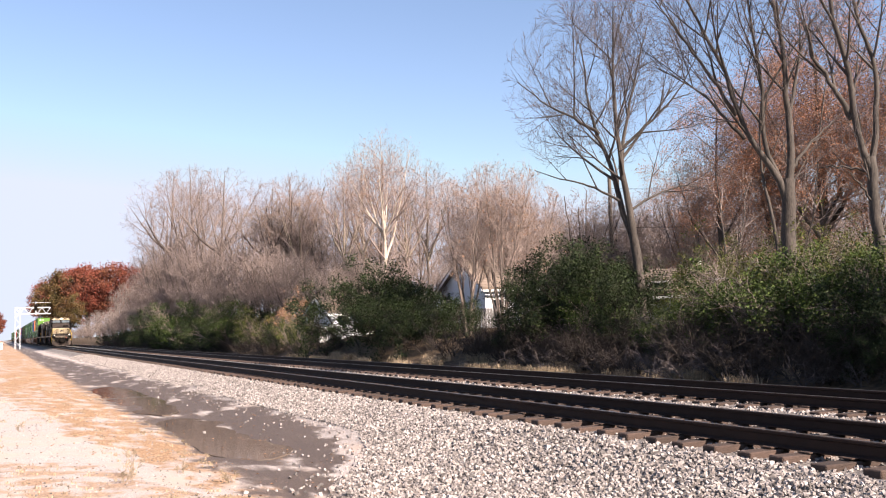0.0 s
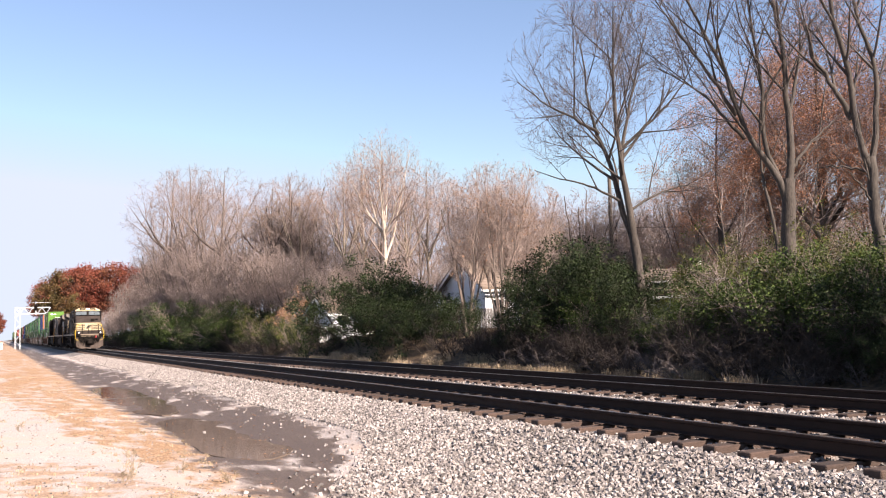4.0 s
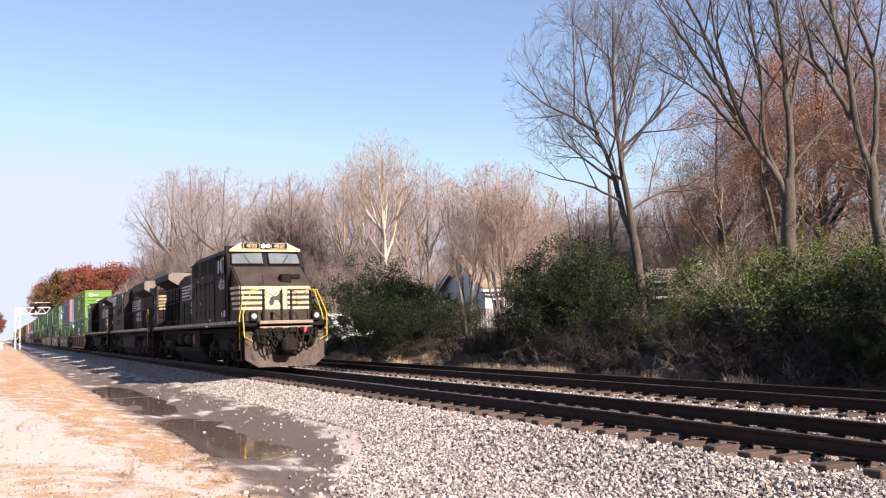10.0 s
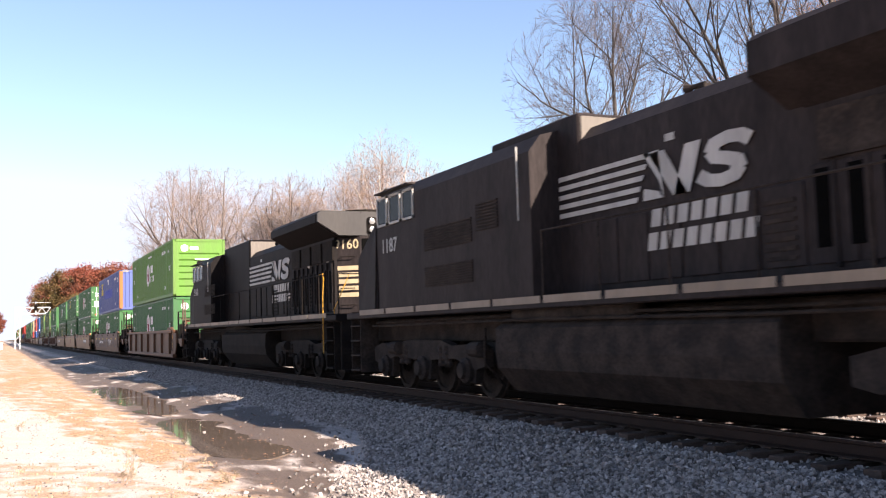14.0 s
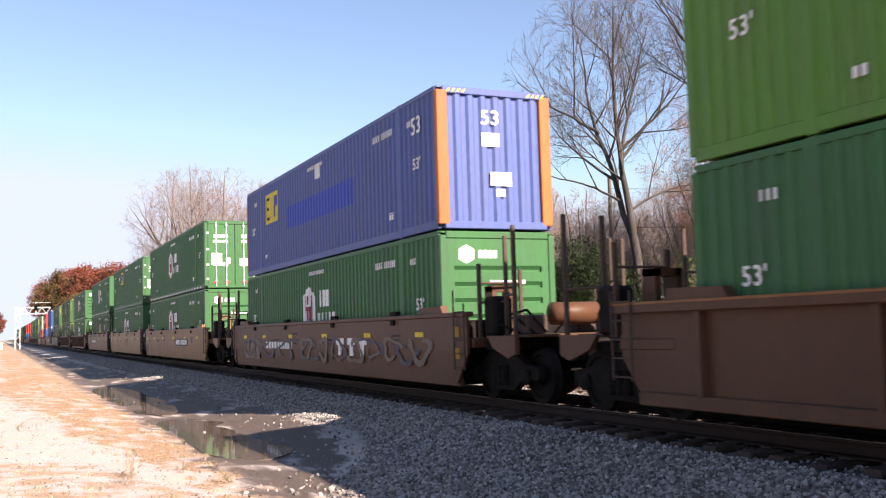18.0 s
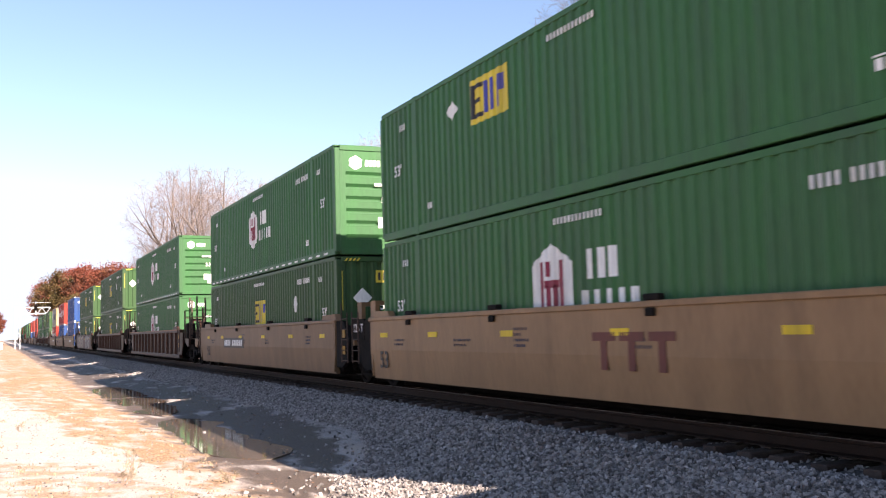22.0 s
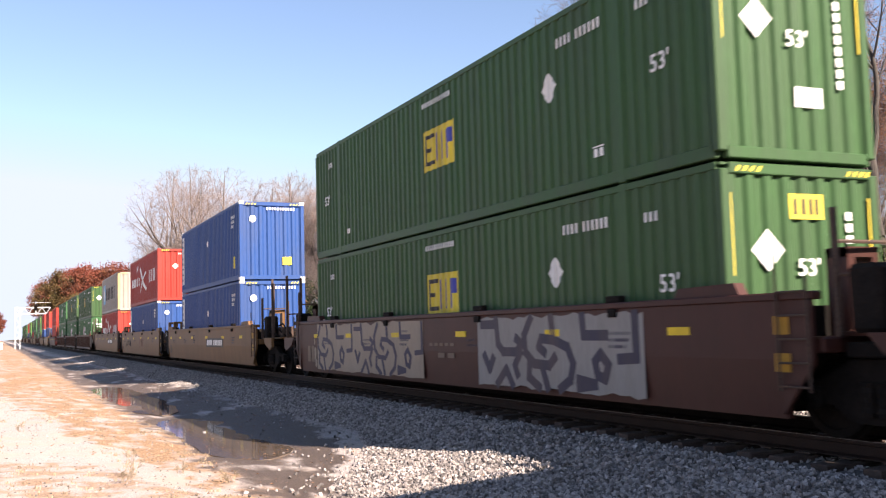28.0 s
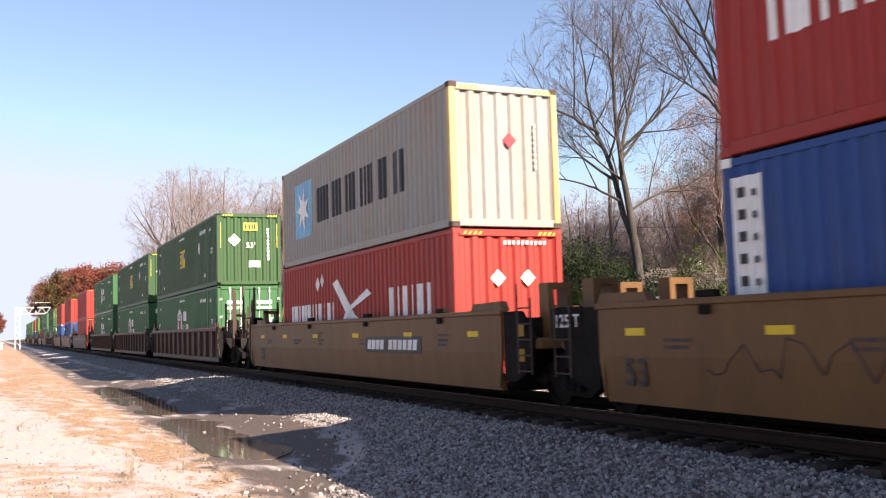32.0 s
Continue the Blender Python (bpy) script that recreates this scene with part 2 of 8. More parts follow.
def ground_material():
    """Pale gravel and dry grass, a dark damp strip beside the ballast, leaf litter beyond the tracks."""
    m = bpy.data.materials.new("trackside_ground")
    m.use_nodes = True
    n, l = m.node_tree.nodes, m.node_tree.links
    b = n["Principled BSDF"]
    co = n.new("ShaderNodeTexCoord")
    sep = n.new("ShaderNodeSeparateXYZ")
    l.new(co.outputs["Object"], sep.inputs[0])

    def tex(scale, detail=5, stretch=(1, 1, 1)):
        mp = n.new("ShaderNodeMapping")
        mp.inputs["Scale"].default_value = stretch
        l.new(co.outputs["Object"], mp.inputs[0])
        t = n.new("ShaderNodeTexNoise")
        t.inputs["Scale"].default_value, t.inputs["Detail"].default_value = scale, detail
        l.new(mp.outputs[0], t.inputs[0])
        return t.outputs[0]

    def math_(op, a, c, clamp=False):
        q = n.new("ShaderNodeMath")
        q.operation, q.use_clamp = op, clamp
        for i, s in enumerate((a, c)):
            if isinstance(s, (int, float)):
                q.inputs[i].default_value = s
            else:
                l.new(s, q.inputs[i])
        return q.outputs[0]

    def ramp(src, lo, hi):
        r = n.new("ShaderNodeMapRange")
        r.interpolation_type = "SMOOTHSTEP"
        r.inputs[1].default_value, r.inputs[2].default_value = lo, hi
        l.new(src, r.inputs[0])
        return r.outputs[0]

    def mix(fac, a, c):
        q = n.new("ShaderNodeMix")
        q.data_type = "RGBA"
        l.new(fac, q.inputs[0])
        for i, s in ((6, a), (7, c)):
            if isinstance(s, tuple):
                q.inputs[i].default_value = (*s, 1)
            else:
                l.new(s, q.inputs[i])
        return q.outputs[2]

    def bend(src, span, points):
        """A value that follows points over src, which runs from 0 to span; values from 0 to 8."""
        q = n.new("ShaderNodeFloatCurve")
        cv = q.mapping.curves[0]
        for i, (p, v) in enumerate(points):
            if i < 2:
                cv.points[i].location = (p / span, v / 8)
            else:
                cv.points.new(p / span, v / 8)
        for p in cv.points:
            p.handle_type = "VECTOR"
        q.mapping.update()
        l.new(math_("DIVIDE", src, span, True), q.inputs["Value"])
        return math_("MULTIPLY", q.outputs[0], 8.0)

    along = sep.outputs[1]
    wob = math_("MULTIPLY", math_("SUBTRACT", tex(0.6, 6, (1, 0.45, 1)), 0.5), 1.1)
    rag = math_("MULTIPLY", math_("SUBTRACT", tex(2.6, 10, (1, 0.6, 1)), 0.5), 1.9)
    x = math_("ADD", math_("ADD", sep.outputs[0], wob), rag)
    speck = tex(55, 4)
    gravel = mix(ramp(speck, 0.35, 0.68), (0.32, 0.277, 0.257), (0.52, 0.465, 0.437))
    gravel = mix(ramp(tex(1.1, 6), 0.45, 0.72), gravel, (0.45, 0.36, 0.305))
    straw = mix(ramp(tex(30, 5, (1, 0.5, 1)), 0.3, 0.7), (0.20, 0.118, 0.068), (0.46, 0.292, 0.175))
    # dry grass between the pale roadway's edge and the damp strip, and on the near shoulder of the roadway
    edge = bend(along, 120, [(0, 2.9), (12, 2.5), (14.5, 2.2), (17, 1.9), (19.5, 1.5), (23, 1.1), (28, 0.7), (33, 0.05), (120, 0.0)])
    past = math_("SUBTRACT", x, edge)
    verge_ = math_("MULTIPLY", ramp(past, -0.15, 0.12), ramp(x, 3.5, 2.7))
    grassy = math_("MULTIPLY", verge_, ramp(tex(2.2, 9, (1, 0.5, 1)), 0.36, 0.54))
    far_ = math_("MULTIPLY", math_("MULTIPLY", ramp(along, 30, 40), ramp(x, 3.4, 2.8)), ramp(tex(0.5, 9, (1.2, 0.35, 1)), 0.40, 0.60))
    hem = bend(sep.outputs[0], 3, [(0, 6.0), (1.2, 5.6), (1.7, 3.9), (2.0, 2.0), (3, 0.0)])
    shoulder_ = ramp(math_("ADD", math_("SUBTRACT", math_("ADD", hem, 10.0), along), math_("MULTIPLY", rag, 1.6)), -0.2, 0.5)
    shoulder_ = math_("MULTIPLY", shoulder_, ramp(tex(2.4, 9), 0.42, 0.58))
    col = mix(math_("MAXIMUM", math_("MAXIMUM", grassy, far_), math_("MULTIPLY", shoulder_, 0.8)), gravel, straw)
    rim = bend(along, 120, [(0, 3.9), (10.6, 3.9), (12.2, 3.95), (13.2, 4.15), (14.7, 4.9), (16.0, 5.7), (18, 5.9), (29, 6.1), (60, 5.8), (100, 5.3), (120, 5.0)])
    beyond = math_("SUBTRACT", x, rim)
    damp = math_("MULTIPLY", ramp(x, 2.75, 3.15), ramp(beyond, 0.15, -0.2))
    patch = ramp(tex(1.3, 9, (1, 0.35, 1)), 0.33, 0.45)
    damp = math_("MULTIPLY", damp, patch)
    mud = mix(ramp(speck, 0.4, 0.75), (0.075, 0.055, 0.045), (0.18, 0.137, 0.112))
    col = mix(damp, col, mud)
    xr = math_("ADD", x, math_("MULTIPLY", ramp(along, 17.0, 12.0), 1.2))
    bal = math_("MULTIPLY", ramp(xr, 5.7, 6.7), ramp(sep.outputs[0], 16.2, 15.2))
    col = mix(bal, col, mix(ramp(tex(24, 3), 0.35, 0.7), (0.11, 0.098, 0.092), (0.26, 0.235, 0.22)))
    litter = mix(ramp(tex(6, 6), 0.35, 0.7), (0.05, 0.034, 0.022), (0.13, 0.086, 0.05))
    col = mix(ramp(sep.outputs[0], 15.2, 16.4), col, litter)
    l.new(col, b.inputs["Base Color"])
    r = n.new("ShaderNodeMapRange")
    r.inputs[3].default_value, r.inputs[4].default_value = 0.93, 0.62
    l.new(damp, r.inputs[0])
    l.new(r.outputs[0], b.inputs["Roughness"])
    b.inputs["Specular IOR Level"].default_value = 0.3
    bp = n.new("ShaderNodeBump")
    bp.inputs["Strength"].default_value, bp.inputs["Distance"].default_value = 0.7, 0.03
    l.new(math_("ADD", speck, tex(9, 5)), bp.inputs["Height"])
    l.new(bp.outputs[0], b.inputs["Normal"])
    return m


def ground():
    xs = sorted(set([-1500, -400, -120] + spaced(-60, -4, 6, 0.9)[:9] + [-4 + 0.28 * i for i in range(80)] + [18.6 + 0.8 * i for i in range(14)] + [30, 36, 44, 60, 90, 160, 400, 1500]))
    ys = sorted(set([-1500, -400, -120, -50, -20, -8, -2] + [2 + 0.3 * i for i in range(110)] + [v for v in spaced(35.2, 900, 0.5, 1.06)] + [1600, 3000]))
    v = [(x, y, ground_z(x, y)) for y in ys for x in xs]
    w = len(xs)
    f = [(j * w + i, j * w + i + 1, (j + 1) * w + i + 1, (j + 1) * w + i) for j in range(len(ys) - 1) for i in range(w - 1)]
    ob = raw("ground", v, f, ground_material(), smooth=True)
    tagged(ob, "pale gravel and dry grass ground beside the railway, damp in places", "ground", kind="structure")


ground()

WATER = mat("muddy_water", (0.13, 0.10, 0.082), 0.06, 0, 0.2, 1.2, 6, 0.012, spec=0.6)


def puddle(y0, y1, w, level, seed):
    """A sheet of still water whose rim runs under the uneven ground."""
    n = 16
    left, right = [], []
    for k in range(n + 1):
        t = k / n
        y = y0 + (y1 - y0) * t
        q_ = w * math.sqrt(max(0.02, 1 - (2 * t - 1) ** 4))
        c = 3.82 + 0.25 * noise.noise((y * 0.2, seed, 0))
        left.append((c - q_ * (1 + 0.3 * noise.noise((y * 0.7, seed, 5))), y))
        right.append((c + q_ * (1 + 0.3 * noise.noise((y * 0.7, seed, 9))), y))
    ob = part("puddle", prism(B(), left + right[::-1], "z", level - 0.03, level), WATER)
    tagged(ob, "shallow muddy puddle lying beside the ballast", "puddle", "puddles beside the track", "structure")


puddle(15.3, 24.0, 0.8, -0.68, 3)
puddle(25.2, 41.0, 0.75, -0.668, 8)


def rail_profile(x):
    half = [(0.0, -0.186), (0.076, -0.186), (0.076, -0.170), (0.012, -0.150), (0.010, -0.050), (0.037, -0.036), (0.037, -0.010), (0.028, 0.0)]
    return [(x + a, z) for a, z in half] + [(x - a, z) for a, z in half[::-1]][:-1]


def track(name, xc, label, ties):
    root = tagged(new(name), label, "railway track", "main line tracks", "structure")
    for s in (-0.755, 0.755):
        r = part("rail", prism(B(), rail_profile(xc + s), "y", -40, 900), M["rail"], root)
        part("running_surface", box(B(), xc + s - 0.026, xc + s + 0.026, -40, 900, -0.002, 0.003), M["railhead"], r, "worn bright top of the rail")
    one = part("tie", box(B(), -1.3, 1.3, -0.115, 0.115, -0.18, 0, 0.012), M["tie"], root)
    one.matrix_basis = pose(xc, ties[0], -0.186)
    rnd = random.Random(int(xc))
    for i, y in enumerate(ties[1:]):
        same("tie", one, pose(xc + rnd.uniform(-0.05, 0.05), y + rnd.uniform(-0.03, 0.03), -0.188 + rnd.uniform(-0.012, 0), rnd.uniform(-0.3, 0.3), rnd.uniform(-0.4, 0.4), rnd.uniform(-1.2, 1.2)), root)
    plate = part("tie_plate", box(B(), -0.18, 0.18, -0.09, 0.09, 0, 0.016, 0.004), M["rust"], root)
    plate.matrix_basis = pose(xc - 0.755, ties[0], -0.186)
    for y in ties[1:60]:
        same("tie_plate", plate, pose(xc - 0.755, y, -0.186), root)


track("railway_track_near", NEAR, "rusty steel rails on weathered wooden ties in ballast", [2.4 + 0.585 * i for i in range(290)])
track("railway_track_far", FAR, "second pair of rusty rails beyond the first track", [6 + 0.585 * i for i in range(200)])


def stones(name, label, count, seed, spot, size):
    """Broken stone, each with its own facets."""
    rng = np.random.default_rng(seed)
    cube = np.array([(x, y, z) for z in (-1, 1) for y in (-1, 1) for x in (-1, 1)], float)
    quads = np.array([(0, 2, 3, 1), (4, 5, 7, 6), (0, 1, 5, 4), (2, 6, 7, 3), (0, 4, 6, 2), (1, 3, 7, 5)])
    c = np.array([spot(rng) for _ in range(count)])
    s = rng.uniform(size[0], size[1], (count, 1, 1)) * rng.uniform(0.6, 1.15, (count, 1, 3))
    v = (cube[None] + rng.uniform(-0.45, 0.45, (count, 8, 3))) * 0.5 * s
    a = rng.normal(size=(count, 3))
    a /= np.linalg.norm(a, axis=1, keepdims=True)
    t = rng.uniform(0, 2 * math.pi, (count, 1, 1))
    a = a[:, None, :]
    v = v * np.cos(t) + np.cross(np.broadcast_to(a, v.shape), v) * np.sin(t) + a * (a * v).sum(-1, keepdims=True) * (1 - np.cos(t))
    v = (v + c[:, None, :]).reshape(-1, 3)
    f = (quads[None] + 8 * np.arange(count)[:, None, None]).reshape(-1, 4)
    me = bpy.data.meshes.new(name)
    me.from_pydata(v.tolist(), [], f.tolist())
    me.materials.append(M["stone"])
    ob = new(name, me)
    return tagged(ob, label, "gravel", kind="stuff")


def shoulder(rng):
    y = 5.5 + 95 * rng.random() ** 2.6
    edge = 6.05 - 1.9 * min(1, max(0, (17 - y) / 5)) + 0.5 * noise.noise((y * 0.3, 2, 6))
    x = 7.85 - (7.85 - edge) * rng.random() ** 0.8
    if rng.random() < 0.012:
        x = edge - rng.exponential(0.45)
    return x, y, ground_z(x, y) + rng.uniform(0.0, 0.025)


def between(rng):
    y = 6 + 40 * rng.random() ** 1.7
    x = rng.uniform(8.0, 15.2)
    return x, y, ground_z(x, y) + rng.uniform(-0.01, 0.012)


def verge(rng):
    y = 6.5 + 30 * rng.random() ** 2
    x = rng.uniform(0.0, 2.8)
    return x, y, ground_z(x, y) + 0.002


stones("ballast_shoulder", "pale grey and pinkish crushed stone ballast on the track's shoulder", 80000, 5, shoulder, (0.02, 0.047))
stones("ballast_bed", "crushed stone ballast between the rails and tracks", 24000, 6, between, (0.022, 0.05))
stones("loose_gravel", "loose small stones scattered over the dirt beside the track", 2200, 7, verge, (0.008, 0.024))


# ---- containers ----
def corrugated(bm, axis, at, inward, a, b, z0, z1, period, depth):
    """A trapezoid-ribbed panel from a to b; the ribs' outer face lies at the plane at."""
    n = max(1, round((b - a) / period))
    p = (b - a) / n
    out = []
    for i in range(n):
        s = a + i * p
        out += [(s, 0.0), (s + 0.32 * p, 0.0), (s + 0.5 * p, depth), (s + 0.82 * p, depth)]
    out.append((b, 0.0))
    pts = [(at + inward * d, s) for s, d in out] + [(at + inward * (depth + 0.02), b), (at + inward * (depth + 0.02), a)]
    if axis == "y":
        pts = [(y, x) for x, y in pts]
    return prism(bm, pts, "z", z0, z1)


def ribbed(bm, x, pts, t=0.006, half=6.0):
    """A painted convex shape (y, z) on a ribbed side: it follows the ribs in and out. half: half the length of the ribbed panel."""
    n = round(2 * half / 0.262)
    p = 2 * half / n
    lo, hi = min(a for a, _ in pts), max(a for a, _ in pts)
    cuts = {lo, hi} | {a for a, _ in pts}
    for i in range(int((lo + half) / p) - 1, int((hi + half) / p) + 2):
        cuts |= {c for c in (-half + (i + k) * p for k in (0.0, 0.32, 0.5, 0.82)) if lo < c < hi}

    def depth(y):
        q_ = ((y + half) / p) % 1.0
        return 0.034 * (0.0 if q_ <= 0.32 else (q_ - 0.32) / 0.18 if q_ < 0.5 else 1.0 if q_ <= 0.82 else (1 - q_) / 0.18)

    def span(y):
        zs = []
        for (a, b), (c, d) in zip(pts, pts[1:] + pts[:1]):
            if min(a, c) - 1e-6 <= y <= max(a, c) + 1e-6:
                zs += [b, d] if abs(a - c) < 1e-6 else [b + (d - b) * (y - a) / (c - a)]
        return min(zs), max(zs)

    cs = sorted(cuts)
    col = []
    for y in cs:
        z0, z1 = span(y)
        xx = x + 0.0035 + depth(y)
        col.append((bm.verts.new((xx, y, z0)), bm.verts.new((xx, y, z1 + 1e-4))))
    for (a, b), (c, d) in zip(col, col[1:]):
        bm.faces.new((a, b, d, c))
    return bm


def ribbed40(bm, x, pts, t=0.006):
    return ribbed(bm, x, pts, t, 5.935)


def hexagon(c, z, hw, hh):
    return [(c + hw, z - 0.52 * hh), (c + hw, z + 0.52 * hh), (c, z + hh), (c - hw, z + 0.52 * hh), (c - hw, z - 0.52 * hh), (c, z - hh)]


def hub_mark(root, x, y=0.87, z=1.57):
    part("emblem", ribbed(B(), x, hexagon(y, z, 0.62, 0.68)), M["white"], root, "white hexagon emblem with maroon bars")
    bm = B()
    for a, b, c, d in ((0.36, -0.34, 0.22, 0.40), (0.16, -0.36, 0.06, 0.02), (-0.06, -0.36, -0.16, 0.02), (-0.22, -0.34, -0.36, 0.40), (0.20, -0.02, -0.2, 0.10), (0.16, 0.16, 0.06, 0.40)):
        ribbed(bm, x - 0.007, rect(y + a, z + b, y + c, z + d), 0.004)
    part("emblem_lettering", bm, M["logo_r"], root)
    bm = B()
    for pts in bars(3, y - 0.98, z + 0.06, 0.17, 0.44, 0.13) + bars(5, y - 0.86, z - 0.44, 0.17, 0.34, 0.13):
        ribbed(bm, x, pts)
    part("painted_word", bm, M["white"], root, "white painted word on the container side")


def emp_mark(root, x, y, z, w=1.48, h=0.82):
    part("emblem", ribbed(B(), x, rect(y, z, y - w, z + h)), M["logo_y"], root, "yellow emblem panel")
    bm = B()
    for a, b, c, d in ((0.06, 0.12, 0.14, 0.88), (0.14, 0.12, 0.36, 0.22), (0.14, 0.45, 0.30, 0.55), (0.14, 0.78, 0.36, 0.88)):
        ribbed(bm, x - 0.007, rect(y - w * a, z + h * b, y - w * c, z + h * d), 0.004)
    part("emblem_lettering", bm, M["logo_k"], root)
    bm = B()
    for a, c in ((0.42, 0.49), (0.58, 0.65), (0.72, 0.79)):
        ribbed(bm, x - 0.007, rect(y - w * a, z + h * 0.15, y - w * c, z + h * 0.85), 0.004)
    ribbed(bm, x - 0.007, rect(y - w * 0.79, z + h * 0.5, y - w * 0.92, z + h * 0.85), 0.004)
    part("emblem_lettering", bm, M["logo_b"], root)


def small_marks(root, x, L):
    """The rows of small figures that every long container carries, and its length."""
    bm = B()
    for pts in bars(4, -4.5, 2.33, 0.055, 0.15, 0.06) + bars(6, -5.05, 2.33, 0.055, 0.15, 0.06) + bars(13, 0.72, 2.52, 0.05, 0.10, 0.055) + bars(3, -6.55, 2.30, 0.05, 0.13, 0.06) + bars(3, 6.9, 2.30, 0.05, 0.13, 0.06):
        side_plate(bm, x, pts)
    side_plate(bm, x, rect(-5.4, 0.60, -5.68, 0.62))
    for pts in bars(2, -5.43, 0.46, 0.09, 0.12, 0.05) + bars(2, 5.5, 0.46, 0.07, 0.12, 0.04):
        side_plate(bm, x, pts)
    part("small_lettering", bm, M["white"], root, "rows of small white figures")
    for y in (-7.02, 7.05):
        words("53'", 0.33, M["white"], root, on_side(x - 0.004, y, 1.36))


def end_marks(root, y, kind):
    if kind == "hub":
        part("end_emblem", end_plate(B(), y, [(a, b) for a, b in hexagon(-0.72, 2.42, 0.17, 0.19)]), M["white"], root)
        bm = B()
        for i in range(4):
            end_plate(bm, y, rect(-0.45 + i * 0.11, 2.34, -0.37 + i * 0.11, 2.5))
        for i in range(9):
            end_plate(bm, y, rect(-0.2 + i * 0.09, 1.82, -0.13 + i * 0.09, 1.9))
            end_plate(bm, y, rect(-1.22, 1.3 + i * 0.11, -1.16, 1.38 + i * 0.11))
            end_plate(bm, y, rect(1.16, 1.3 + i * 0.11, 1.22, 1.38 + i * 0.11))
        part("end_lettering", bm, M["white"], root)
        words("53'", 0.24, M["white"], root, on_end(0.12, y - 0.004, 1.38))
        bm = end_plate(B(), y, rect(-0.12, 0.72, 0.42, 1.0))
        end_plate(bm, y, rect(0.06, 0.55, 0.28, 0.716))
        part("notice", bm, M["white"], root, "white notice panel")
    elif kind == "emp":
        part("end_emblem", end_plate(B(), y, rect(-0.22, 2.2, 0.34, 2.52)), M["logo_y"], root)
        bm = B()
        for a in (-0.16, -0.02, 0.1, 0.2):
            end_plate(bm, y - 0.007, rect(a, 2.26, a + 0.06, 2.46), 0.004)
        part("emblem_lettering", bm, M["logo_k"], root)
        part("hazard_diamond", end_plate(B(), y, [(-0.6, 1.55), (-0.34, 1.81), (-0.6, 2.07), (-0.86, 1.81)]), M["white"], root)
        words("53'", 0.30, M["white"], root, on_end(0.06, y - 0.004, 1.5))
        bm = end_plate(B(), y, rect(-0.02, 0.72, 0.44, 0.98))
        for i in range(9):
            end_plate(bm, y, rect(0.72, 1.0 + i * 0.15, 0.82, 1.11 + i * 0.15))
        part("end_lettering", bm, M["white"], root)
        bm = end_plate(B(), y, rect(-1.22, 1.5, -1.13, 2.5))
        end_plate(bm, y, rect(1.13, 1.5, 1.22, 2.5))
        part("reflective_strip", bm, M["logo_y"], root)
    elif kind == "iso":
        part("hazard_diamond", end_plate(B(), y, [(-0.25, 1.75), (-0.08, 1.92), (-0.25, 2.09), (-0.42, 1.92)]), M["white"], root)
        part("hazard_diamond", end_plate(B(), y, [(0.42, 1.75), (0.59, 1.92), (0.42, 2.09), (0.25, 1.92)]), M["white"], root)
        bm = B()
        for i in range(10):
            end_plate(bm, y, rect(-0.1 + i * 0.1, 2.58, -0.05 + i * 0.1, 2.66))
        part("end_lettering", bm, M["white"], root)
    elif kind == "blue53":
        words("53", 0.42, M["white"], root, on_end(-0.1, y - 0.004, 2.15))
        bm = end_plate(B(), y, rect(-0.3, 1.7, 0.1, 1.98))
        end_plate(bm, y, rect(-0.12, 0.9, 0.36, 1.18))
        end_plate(bm, y, rect(0.0, 0.68, 0.2, 0.84))
        part("end_lettering", bm, M["white"], root)
    elif kind == "seaboard":
        part("notice", end_plate(B(), y, rect(0.38, 0.55, 0.72, 0.85)), M["logo_y"], root)
        part("round_mark", end_plate(B(), y, [(-0.72 + 0.13 * math.cos(a), 2.25 + 0.13 * math.sin(a)) for a in [k * math.pi / 6 for k in range(12)]]), M["white"], root)
        bm = B()
        for i in range(11):
            end_plate(bm, y, rect(-0.2 + i * 0.1, 2.58, -0.15 + i * 0.1, 2.68))
        part("end_lettering", bm, M["white"], root)
    elif kind == "maersk":
        part("hazard_diamond", end_plate(B(), y, [(0.1, 1.6), (0.26, 1.76), (0.1, 1.92), (-0.06, 1.76)]), M["red"], root)
        bm = B()
        for i in range(8):
            end_plate(bm, y, rect(0.66, 1.2 + i * 0.12, 0.71, 1.29 + i * 0.12))
        part("end_lettering", bm, M["greyw"], root)


